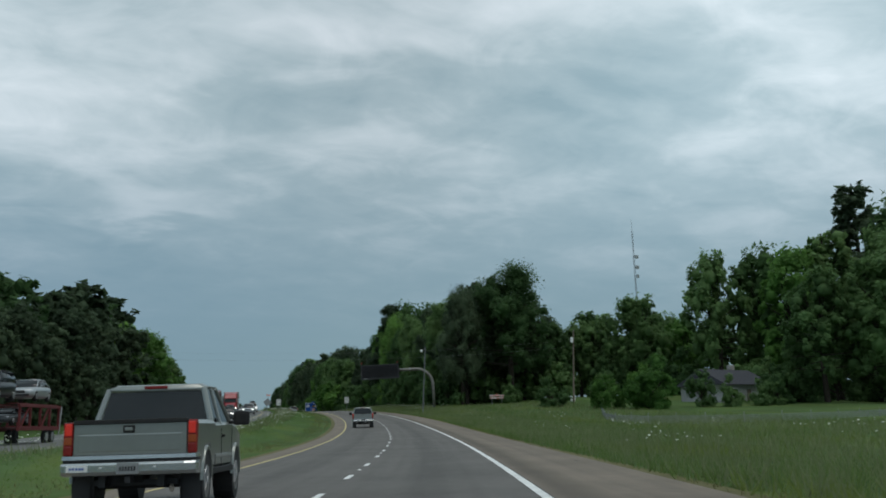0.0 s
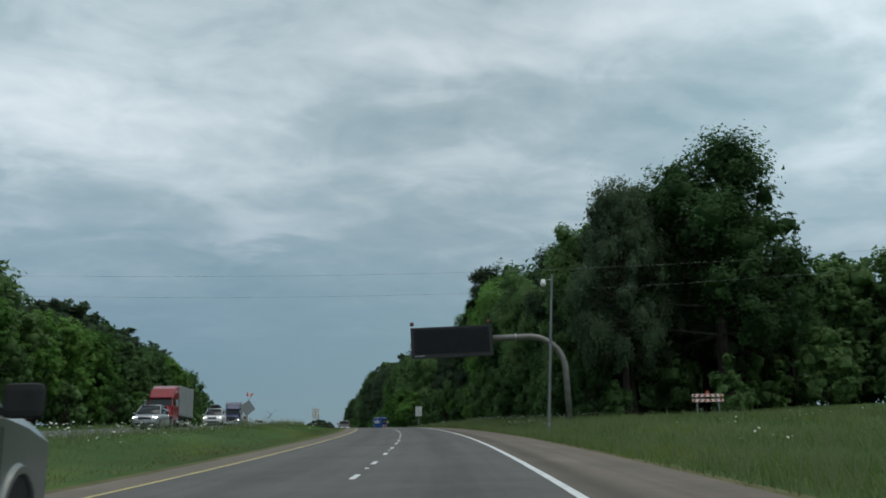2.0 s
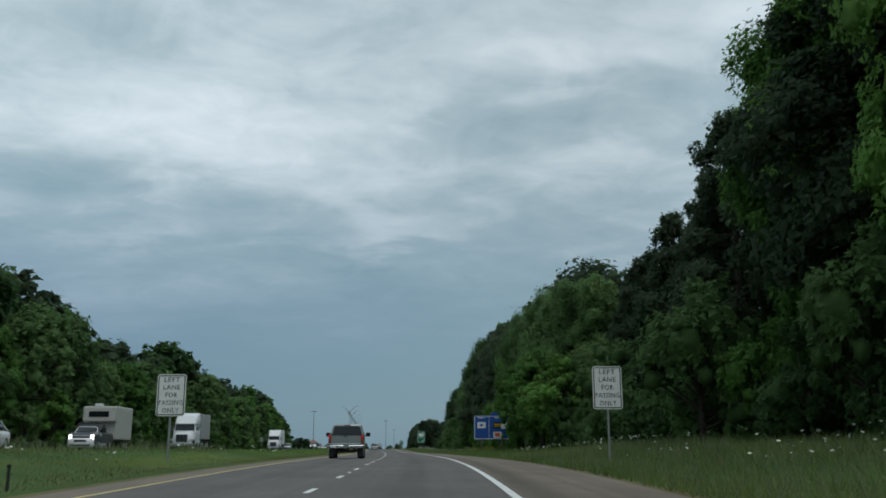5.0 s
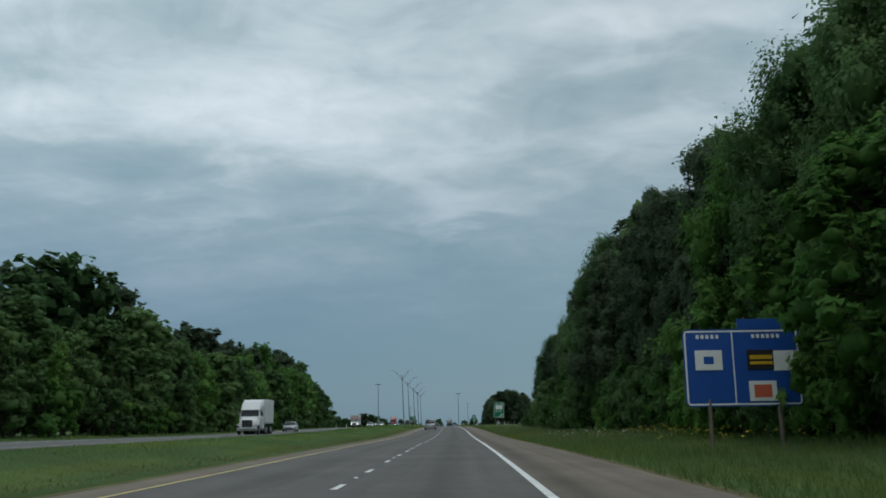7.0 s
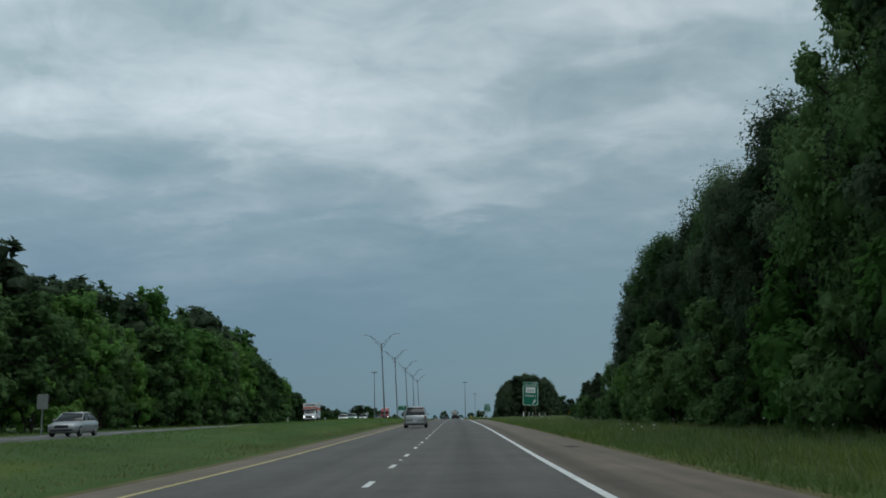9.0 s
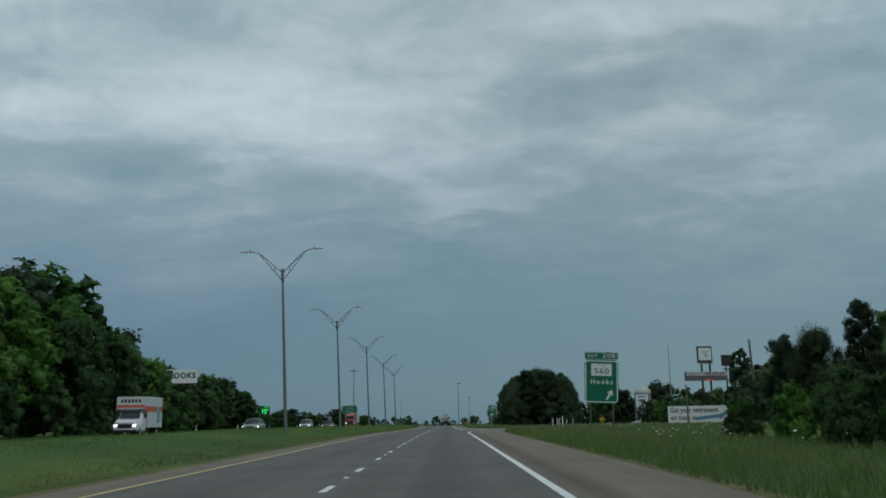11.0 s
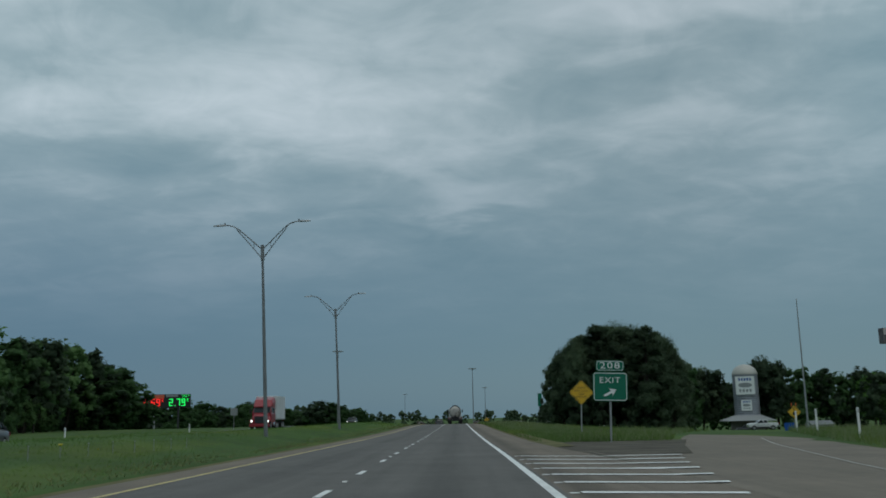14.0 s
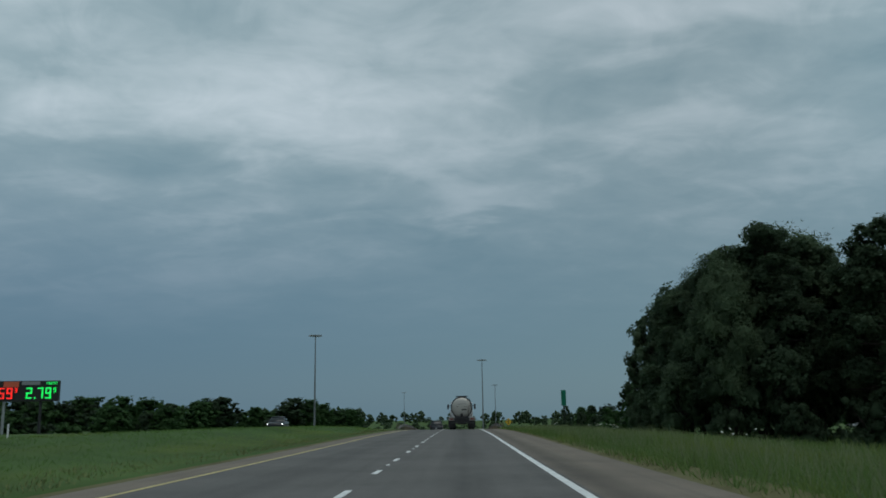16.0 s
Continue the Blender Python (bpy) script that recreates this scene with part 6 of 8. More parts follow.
# backs of signs that face the other traffic
e = diamond("grey back of a diamond work sign with two orange flags", [], 1.5, "work_sign", 1.75, True, M_SBACK)
for x, a in ((-1, 12), (1, -42)):
    fl = part("flag_staff", tube(bmesh.new(), (0, 0.0, 2.45), (x * 0.22, 0.0, 3.05), 0.012), M_GALV, e)
    part("flag", boxes(((x * 0.20, 0, 3.02), (0.22, 0.015, 0.36), 0.004, (0.5, 1), Matrix.Rotation(radians(-a), 3, "Y"))), M_ORANGE, fl)
put(e, -13.9, 158, dz=ground_dz(-13.9, 158), turn=0)
e.rotation_euler.y = radians(7)
e = diamond("grey back of a diamond road sign beyond the oncoming road", [], 1.5, "road_sign_back", 2.35, True, M_SBACK)
put(e, -28.6, 111, dz=ground_dz(-28.6, 111))
for d, y, w, h, z in ((-26.2, 382.5, 0.75, 1.0, 2.2), (-26.5, 300, 0.7, 0.9, 1.7), (-26.3, 610, 0.9, 0.9, 2.2)):
    e = thing("road_sign_back", "plain grey back of a road sign on a thin post", "road sign", "sign backs")
    post(e, 0, -0.3, z + h / 2, 0.04)
    panel(e, 0, z, w, h, M_SBACK)
    put(e, d, y, dz=ground_dz(d, y))

# city limit sign in the median
e = thing("city_sign", "small green city limit sign with white lettering in the median", "road sign")
post(e, -0.45, -0.3, 2.3, 0.04)
post(e, 0.45, -0.3, 2.3, 0.04)
p = panel(e, 0, 2.42, 1.52, 0.80, M_GREEN, "panel", M_SWHITE)
text("lettering", "Hooks", 0.26, (0, -0.036, 2.56), M_SWHITE, p, 0.66)
text("lettering", "CITY LIMIT", 0.15, (0, -0.036, 2.26), M_SWHITE, p, 0.86)
put_at(e, -8.18, 483.6, 0)
e.location.z = 0.0

# blue services board
e = thing("services_sign", "blue roadside services board with logo plaques beside the wood", "road sign")
for x in (-1.4, 1.4):
    post(e, x, -0.3, 2.2, 0.08, M_WOODP)
p = panel(e, 0, 3.45, 4.7, 3.1, M_SBLUE, "panel", M_SWHITE, corner=0.12)
part("divider", boxes(((-0.35, -0.036, 3.45), (0.05, 0.008, 2.9))), M_SWHITE, p)
part("tab", boxes(((0.9, -0.02, 5.2), (2.0, 0.03, 0.42), 0.01)), M_SBLUE, p)
for x, z, m in ((-1.35, 3.75, M_SWHITE), (0.75, 3.75, M_SBLACK), (1.8, 3.7, M_SWHITE), (0.75, 2.5, M_SWHITE)):
    q = part("plaque", boxes(((x, -0.045, z), (1.1, 0.02, 0.8), 0.01)), m, p)
part("plaque_mark", boxes(((-1.35, -0.06, 3.75), (0.4, 0.01, 0.3), 0.01)), M_SBLUE, p)
part("plaque_mark", boxes(((0.75, -0.06, 3.85), (0.9, 0.01, 0.16)), ((0.75, -0.06, 3.62), (0.9, 0.01, 0.12))), M_SYEL, p)
part("plaque_mark", boxes(((0.75, -0.06, 2.5), (0.7, 0.01, 0.5), 0.01)), M_REDW, p)
bars(p, (-1.35, -0.04, 4.7), 1.0, 0.16, 5, M_SWHITE)
bars(p, (1.0, -0.04, 4.7), 1.2, 0.16, 6, M_SWHITE)
put(e, 11.9, 284, dz=-0.1, size=(0.85, 1, 0.85))

# ---- overhead message sign ----
e = thing("message_sign", "black overhead electronic message board, switched off, on curved steel arm", "message sign")
W2, H2, ZB = 6.05, 2.28, 5.31
cab = part("cabinet", boxes(((0, 0.14, ZB + H2 / 2), (W2, 0.28, H2), 0.02)), M_DARK, e)
part("screen", boxes(((0.0, -0.012, ZB + H2 / 2 + 0.05), (W2 - 0.5, 0.02, H2 - 0.46), 0.004)), M_SCREEN, cab)
bm = bmesh.new()
for i in range(70):
    for j in range(18):
        box(bm, (-2.8 + 5.6 * i / 69, -0.026, ZB + 0.30 + (H2 - 0.56) * j / 17), (0.035, 0.008, 0.035))
tagged(part("lamp_dots", bm, mat("led_dot_off", (0.03, 0.031, 0.034), 0.5, vary=0.1), cab), kind="stuff")
part("maker_mark", boxes(((-2.66, -0.015, ZB + 0.165), (0.14, 0.012, 0.10), 0.003), ((-2.28, -0.015, ZB + 0.185), (0.50, 0.01, 0.055)), ((-2.28, -0.015, ZB + 0.125), (0.50, 0.01, 0.02))), M_GALV, cab)
for x in (-W2 / 2 + 0.12, W2 / 2 - 0.22):
    b = part("beacon", boxes(((x, 0.2, ZB + H2 + 0.30), (0.27, 0.22, 0.27), 0.02)), M_DARK, cab)
    part("beacon_lens", tube(bmesh.new(), (x, 0.085, ZB + H2 + 0.30), (x, 0.07, ZB + H2 + 0.30), 0.09, 0.09, 16), M_AMBER, b)
    part("beacon_stem", tube(bmesh.new(), (x, 0.2, ZB + H2), (x, 0.2, ZB + H2 + 0.18), 0.02), M_GALV, b)
part("side_hatch", boxes(((-W2 / 2 - 0.03, 0.14, ZB + 0.95), (0.06, 0.22, 0.4), 0.02)), M_GALV, cab)
for x in (-2.0, -0.4, 1.2, 2.6):
    part("drain", boxes(((x, 0.1, ZB - 0.03), (0.03, 0.03, 0.06))), M_DARK, cab)
zc, bx, rad = ZB + 1.28, 8.35, 2.6
pts = [(W2 / 2 - 0.1, zc), (W2 / 2 + 1.5, zc), (bx - rad, zc)] + [(bx - rad + rad * math.sin(math.pi / 2 * k / 16), zc - rad + rad * math.cos(math.pi / 2 * k / 16)) for k in range(1, 17)] + [(bx, -0.3)]
rings = []
for k, (px, pz) in enumerate(pts):
    qa, qb = pts[max(0, k - 1)], pts[min(len(pts) - 1, k + 1)]
    ta = math.atan2(qb[1] - qa[1], qb[0] - qa[0])
    rings.append([(px - math.sin(ta) * 0.23 * math.cos(2 * math.pi * i / 20), 0.3 + 0.23 * math.sin(2 * math.pi * i / 20), pz + math.cos(ta) * 0.23 * math.cos(2 * math.pi * i / 20)) for i in range(20)])
arm = loft(bmesh.new(), rings)
tube_ob = part("arm_tube", arm, mat("weathered_tube", (0.195, 0.185, 0.172), 0.6, 0.35, vary=0.3, scale=2.0, bump=0.2, bscale=20), e, "weathered grey-brown curved support tube", True)
part("flange", tube(bmesh.new(), (W2 / 2 + 1.7, 0.3, zc), (W2 / 2 + 1.78, 0.3, zc), 0.31, 0.31, 18), M_GALV, tube_ob)
part("base_plate", tube(bmesh.new(), (bx, 0.3, -0.2), (bx, 0.3, 0.12), 0.4, 0.4, 18), M_CONC, tube_ob)
put(e, 4.10, 137.9, turn=-2.0, dz=0.08)
e.rotation_euler.y = radians(-2.0)

# camera pole beside it
e = thing("camera_pole", "slim grey steel pole with a white dome camera near its top", "camera pole")
part("pole", tube(bmesh.new(), (0, 0, -0.3), (0, 0, 9.8), 0.105, 0.07, 14), M_POLE, e)
c = part("camera_arm", tube(bmesh.new(), (0, 0, 9.45), (-0.5, -0.1, 9.35), 0.03), M_GALV, e)
bm = bmesh.new()
bmesh.ops.create_uvsphere(bm, u_segments=16, v_segments=10, radius=0.19)
bmesh.ops.translate(bm, vec=(-0.55, -0.1, 9.15), verts=bm.verts)
tube(bm, (-0.55, -0.1, 9.18), (-0.55, -0.1, 9.40), 0.17, 0.12, 14)
part("dome_camera", bm, M_SWHITE, c, smooth_shade=True)
part("hand_hole", boxes(((0, -0.12, 0.6), (0.12, 0.04, 0.22), 0.01)), M_GALV, e)
e.matrix_basis = pose(-4.45, 125.1, ground_z(-4.45, 125.1), 0, 3.4, -10)

# ---- median lamps ----
def twin_lamp():
    e = thing("street_lamp", "tall grey steel lamp post with two truss arms in the median", "street lamp", "median street lamps")
    Hj = 11.15
    part("pole", tube(bmesh.new(), (0, 0, -0.3), (0, 0, Hj + 0.35), 0.125, 0.065, 16), M_POLE, e)
    part("base", boxes(((0, 0, 0.45), (0.42, 0.42, 0.24), 0.05)), M_GALV, e)
    part("collar", tube(bmesh.new(), (0, 0, Hj - 0.55), (0, 0, Hj + 0.30), 0.11, 0.105, 14), M_POLE, e)
    for s in (-1, 1):
        bm = bmesh.new()
        upper = [(s * 0.06, 0, Hj + 0.12), (s * 0.78, 0, Hj + 0.80), (s * 1.36, 0, Hj + 1.34), (s * 1.64, 0, Hj + 1.52), (s * 1.91, 0, Hj + 1.60), (s * 2.23, 0, Hj + 1.63)]
        lower = [(s * 0.06, 0, Hj - 0.42), (s * 0.78, 0, Hj + 0.50), (s * 1.36, 0, Hj + 1.20), (s * 1.50, 0, Hj + 1.42)]
        path_tube(bm, upper, 0.034, 8)
        path_tube(bm, lower, 0.028, 8)
        tube(bm, (s * 0.49, 0, Hj + 0.52), (s * 0.49, 0, Hj + 0.10), 0.02, 0.02, 6)
        arm = part("arm", bm, M_POLE, e)
        bm = bmesh.new()
        loft(bm, [[(x, -w, z0), (x, w, z0), (x, w * 0.8, z1), (x, -w * 0.8, z1)] for x, w, z0, z1 in ((s * 2.07, 0.04, Hj + 1.60, Hj + 1.65), (s * 2.25, 0.10, Hj + 1.585, Hj + 1.665), (s * 2.57, 0.12, Hj + 1.59, Hj + 1.655), (s * 2.82, 0.07, Hj + 1.60, Hj + 1.63))])
        part("luminaire", bm, M_GALV, arm)
        part("photocell", tube(bmesh.new(), (s * 2.15, 0, Hj + 1.68), (s * 2.15, 0, Hj + 1.76), 0.035), M_DARK, arm)
    return e


lamp = twin_lamp()
LAMPS = [(-9.3, 451.0), (-9.35, 482.2), (-9.1, 513.7), (-8.98, 545.8), (-8.92, 576.6)]


def lamp_pose(x, y):
    return pose(x + 0.42, y, road_z(y) - 0.33 * 0.9, 0, -2.1, 0)


lamp.matrix_basis = lamp_pose(*LAMPS[0])
for x, y in LAMPS[1:]:
    copy_thing(lamp, lamp_pose(x, y))


def high_mast(x, y, h):
    e = thing("high_mast", "very tall thin high-mast pole with a ring of lamps", "light mast", "high masts")
    k = h / 28
    part("pole", tube(bmesh.new(), (0, 0, -0.5), (0, 0, h), 0.30 * k, 0.14 * k, 12), M_POLE, e)
    bm = bmesh.new()
    tube(bm, (0, 0, h - 0.3 * k), (0, 0, h + 0.3 * k), 0.35 * k)
    head = part("head", bm, M_POLE, e)
    for i in range(6):
        a = math.pi / 3 * i
        part("lamp_head", boxes(((math.cos(a) * 1.5 * k, math.sin(a) * 1.5 * k, h), (0.9 * k, 0.7 * k, 0.35 * k), 0.05), ((math.cos(a) * 0.8 * k, math.sin(a) * 0.8 * k, h), (0.2 * k, 0.2 * k, 0.1 * k))), M_GALV, head)
    e.matrix_basis = pose(x, y, ground_z(x, y), 0, 0, 0)
    return e


high_mast(-44, 843, 30.3)
high_mast(9.2, 900, 25.8)
high_mast(19.6, 1060, 23.4)
high_mast(-33, 1100, 20)
e = thing("pylon_sign", "slim tall green pylon sign standing above distant trees", "pylon sign")
part("column", tube(bmesh.new(), (0, 0, -1), (0, 0, 11), 0.35, 0.3, 10), M_DARK, e)
part("panel", boxes(((0, 0, 13.2), (1.7, 0.8, 5.6), 0.06)), M_GREEN, e)
put_at(e, 38.6, 895, 0)

# ---- early roadside ----
def barricade():
    e = thing("barricade", "white and orange striped roadblock boards on two posts in the grass", "barricade")
    for x in (-0.8, 0.8):
        part("upright", boxes(((x, 0.04, 0.83), (0.08, 0.06, 1.76), 0.01)), M_GALV, e)
        part("foot", boxes(((x, 0.0, 0.03), (0.10, 1.0, 0.06), 0.01)), M_GALV, e)
    for z in (1.20, 1.56):
        b = part("board", boxes(((0, 0, z), (2.3, 0.03, 0.2), 0.006)), M_SWHITE, e)
        for k in range(6):
            part("stripe", boxes(((-0.98 + 0.39 * k, -0.018, z), (0.14, 0.008, 0.24), 0.0, (1, 1), Matrix.Rotation(radians(45 if k < 3 else -45), 3, "Y"))), M_REDW, b)
    lampb = part("warning_light", tube(bmesh.new(), (0, 0, 1.76), (0, 0.08, 1.76), 0.13, 0.13, 14), M_REDW, e)
    return e


put_at(barricade(), 10.75, 133.2, -12, 0.0)
# wooden pole with a transformer
e = thing("utility_pole", "tall weathered wooden utility pole with a pale transformer can", "utility pole")
part("pole", tube(bmesh.new(), (0, 0, -0.6), (0, 0, 10.7), 0.15, 0.10, 12), M_WOODP, e)
part("transformer", tube(bmesh.new(), (-0.32, -0.12, 9.0), (-0.32, -0.12, 9.75), 0.20, 0.20, 14), M_SWHITE, e)
part("bracket", boxes(((-0.15, -0.06, 9.3), (0.3, 0.06, 0.1))), M_GALV, e)
part("insulator", tube(bmesh.new(), (0.08, 0, 10.55), (0.08, 0, 10.85), 0.05), M_GALV, e)
put_at(e, 14.3, 113.9, 0)
e.rotation_euler.y = radians(3.2)
e = thing("utility_box", "small white utility cabinet at the field edge", "utility cabinet")
part("cabinet", boxes(((0, 0, 0.6), (0.7, 0.5, 1.2), 0.04)), M_SWHITE, e)
part("cabinet_lid", boxes(((0, 0, 1.22), (0.76, 0.56, 0.06), 0.02)), M_GALV, e)
put_at(e, 18.0, 121.2, 0)

e = thing("utility_pole", "weathered wooden utility pole standing inside the wood", "utility pole")
part("pole", tube(bmesh.new(), (0, 0, -0.6), (0, 0, 11.5), 0.15, 0.10, 12), M_WOODP, e)
part("insulator", tube(bmesh.new(), (0.08, 0, 11.3), (0.08, 0, 11.65), 0.05), M_GALV, e)
put_at(e, -64, 135, 0)
for za, zm, ym, zb in ((6.8, 5.5, 121.6, 7.7), (5.8, 4.8, 124.4, 6.7)):
    e = thing("power_cable", "thin dark overhead cable sagging across the highway", "cable", "overhead cables")
    pts = []
    for k in range(25):
        t = k / 24
        a, b, c = (1 - t) ** 2, 2 * t * (1 - t), t * t
        # the middle point pulls the curve through the crossing
        pts.append((14.3 * a - 16.0 * b - 64 * c, 113.9 * a + (2 * ym - 124.5) * b + 135 * c, za * a + (2 * zm - (za + zb) / 2) * b + zb * c))
    part("wire", path_tube(bmesh.new(), pts, 0.005, 5), M_GALV, e)

# low field fence
def field_fence():
    e = thing("field_fence", "low sagging grey mesh fence on steel posts across the field", "fence")
    line = [(3, 86), (-4, 73), (-7.6, 65), (-8.6, 58.5), (-6.8, 54), (-1, 53), (5, 54), (11.5, 56.5), (20, 60)]
    pts = []
    for (x0, y0), (x1, y1) in zip(line, line[1:]):
        n = max(1, round(math.hypot(x1 - x0, y1 - y0) / 3))
        for k in range(n):
            x, y = x0 + (x1 - x0) * k / n, y0 + (y1 - y0) * k / n
            pts.append(Vector((x, y, ground_z(x, y))))
    for p in pts:
        part("fence_post", tube(bmesh.new(), p + Vector((0, 0, -0.3)), p + Vector((0, 0, 0.95)), 0.03, 0.025, 6), M_GALV, e)
    for a, b in zip(pts, pts[1:]):
        for z in (0.14, 0.28, 0.42, 0.56, 0.70):
            part("fence_wire", tube(bmesh.new(), a + Vector((0, 0, z)), b + Vector((0, 0, z)), 0.010, 0.010, 4), M_GALV, e)
        bm = bmesh.new()
        n = 36
        for i in range(n):
            t0 = i / n
            p = a.lerp(b, t0)
            tube(bm, p + Vector((0, 0, 0.02)), p + Vector((0, 0, 0.74)), 0.009, 0.009, 4, False)
        tagged(part("mesh_wire", bm, M_GALV, e), kind="stuff")
    return e


field_fence()


def house():
    e = thing("house", "low pale grey house with dark shingled gable roof behind shrubs", "house")
    wall_m = mat("house_siding", (0.33, 0.33, 0.33), 0.8, vary=0.15, scale=1.5)
    roof_m = mat("dark_shingles", (0.04, 0.042, 0.052), 0.9, vary=0.3, scale=2.5, bump=0.4, bscale=8)
    part("wall", boxes(((0, 0, 1.4), (12, 7, 2.8))), wall_m, e)
    bm = bmesh.new()
    v = [bm.verts.new(p) for p in ((-6.6, -4.0, 2.7), (6.6, -4.0, 2.7), (6.6, 4.0, 2.7), (-6.6, 4.0, 2.7), (-6.4, 0, 5.0), (6.4, 0, 5.0))]
    for f in ((0, 1, 5, 4), (2, 3, 4, 5), (1, 2, 5), (3, 0, 4), (3, 2, 1, 0)):
        bm.faces.new([v[i] for i in f])
    part("roof", bm, roof_m, e)
    part("chimney", boxes(((2.5, 0.5, 5.0), (0.8, 0.8, 1.4), 0.03)), M_CONC, e)
    for x in (-3.6, 3.2):
        w = part("window", boxes(((x, -3.52, 1.6), (1.3, 0.08, 1.1), 0.02)), M_GLASS, e)
        part("frame", boxes(((x, -3.57, 2.2), (1.5, 0.06, 0.1)), ((x, -3.57, 1.0), (1.5, 0.06, 0.1))), M_SWHITE, w)
    part("door", boxes(((0, -3.52, 1.05), (1.0, 0.08, 2.05), 0.02)), M_WOODP, e)
    return e


put_at(house(), 35, 107, 22)


def radio_mast():
    e = thing("radio_mast", "far slender lattice radio mast with small antennas above the trees", "radio mast")
    h = 138.0
    bm = bmesh.new()
    w = 0.75
    legs = [(w * math.cos(2 * math.pi * i / 3), w * math.sin(2 * math.pi * i / 3)) for i in range(3)]
    for x, y in legs:
        tube(bm, (x, y, 0), (x * 0.7, y * 0.7, h), 0.10, 0.08, 5)
    n = 46
    for k in range(n):
        z0, z1 = h * k / n, h * (k + 1) / n
        for i in range(3):
            a, b = legs[i], legs[(i + 1) % 3]
            f0, f1 = 1 - 0.3 * k / n, 1 - 0.3 * (k + 1) / n
            tube(bm, (a[0] * f0, a[1] * f0, z0), (b[0] * f1, b[1] * f1, z1), 0.05, 0.05, 4)
    part("lattice", bm, M_POLE, e)
    for z, s in ((118, 2.6), (110, 2.6), (103, 1.8)):
        part("antenna", boxes(((1.4, -1.2, z), (s, 0.8, 2.6), 0.1)), M_GALV, e)
    part("whip", tube(bmesh.new(), (0, 0, h), (0, 0, h + 9), 0.16, 0.08, 6), M_POLE, e)
    return e


put_at(radio_mast(), 288, 533, 0).scale.z = 0.92

# ---- exit: woods, boards, signs ----
def grove(spots, group):
    for x, y, h, k, t, near, s, w in spots:
        tree(x, y, h, k, t, near, s, w, group, mass="distant_grove" if y > 640 and near == "far" else None)


rg = random.Random(21)
# dome-shaped pine grove behind the gore
spots = []
for i in range(30):
    a, r = rg.random() * 6.28, math.sqrt(rg.random())
    x, y = 26.1 + 9.6 * r * math.cos(a), 634 + 14 * r * math.sin(a)
    h = 17.5 * math.sqrt(max(0.12, 1 - 0.66 * ((x - 27.0) / 10.2) ** 2 - 0.2 * math.sin(a) ** 2 * r * r)) * rg.uniform(0.92, 1.02)
    spots.append((x, y, h, "pine" if rg.random() < 0.45 else "broad", "dark", "near" if y < 636 else "mid", rg.randrange(3), 0.8))
spots = [(x, y, h, k, "pine", n, s, 1.15 if k == "pine" else 0.75) for x, y, h, k, t, n, s, w in spots]
for i in range(16):
    a = 6.28 * i / 16
    spots.append((26.0 + 9.6 * math.cos(a), 634 + 14 * math.sin(a), rg.uniform(4.5, 7.5), "bush", "pine", "mid", rg.randrange(3), 0.85))
grove(spots, "pine grove behind the gore")
# trees along the right beyond the ramp
spots = []
for x0, y0, x1, y1, n, h0, h1 in ((33, 478, 46, 520, 12, 5, 9), (50, 515, 66, 560, 16, 8, 12), (47, 588, 84, 596, 12, 5, 8), (62, 560, 90, 580, 12, 8, 11), (80, 722, 86, 727, 3, 17, 18.5), (60, 724, 66, 728, 3, 17, 18), (92, 735, 170, 770, 24, 15, 19), (48, 850, 100, 805, 20, 15, 19), (40, 890, 56, 860, 16, 7, 11)):
    for k in range(n):
        t = (k + rg.random()) / n
        kind = rg.choice(["broad", "broad", "tall", "bush", "pine"] if y0 > 500 else ["tall", "pine", "bush", "pine"])
        h = rg.uniform(h0, h1) * (0.6 if kind == "bush" else 1)
        spots.append((x0 + (x1 - x0) * t + rg.uniform(-3, 3), y0 + (y1 - y0) * t + rg.uniform(-4, 4), h, kind, "pine" if kind == "pine" else rg.choice(["dark", "pine", "dark"]), "mid" if y0 < 560 else "far", rg.randrange(3), 1.0))
for x, y, h in ((62, 729, 19.5), (65.5, 731, 18.5), (81, 729, 20.5), (85, 731, 19.5), (78, 734, 18)):
    spots.append((x, y, h, "broad", "pine", "mid", rg.randrange(3), 0.8))
for x, y, h, tone in ((49, 598, 7.0, "light"), (53, 601, 7.4, "light"), (57, 599, 8.0, "dark"), (61, 601, 9.6, "pine"), (65, 602, 10.2, "dark"), (69, 600, 10.0, "pine"), (73, 603, 10.4, "dark"), (77, 600, 10.8, "pine"), (81, 603, 11.4, "pine"), (86, 605, 11.8, "dark"), (91, 603, 12.0, "pine")):
    spots.append((x, y, h, "broad", tone, "mid", rg.randrange(3), 0.95))
spots = [q for q in spots if not (60 < q[0] < 79 and 715 < q[1] < 724)]
grove(spots, "trees beyond the ramp")
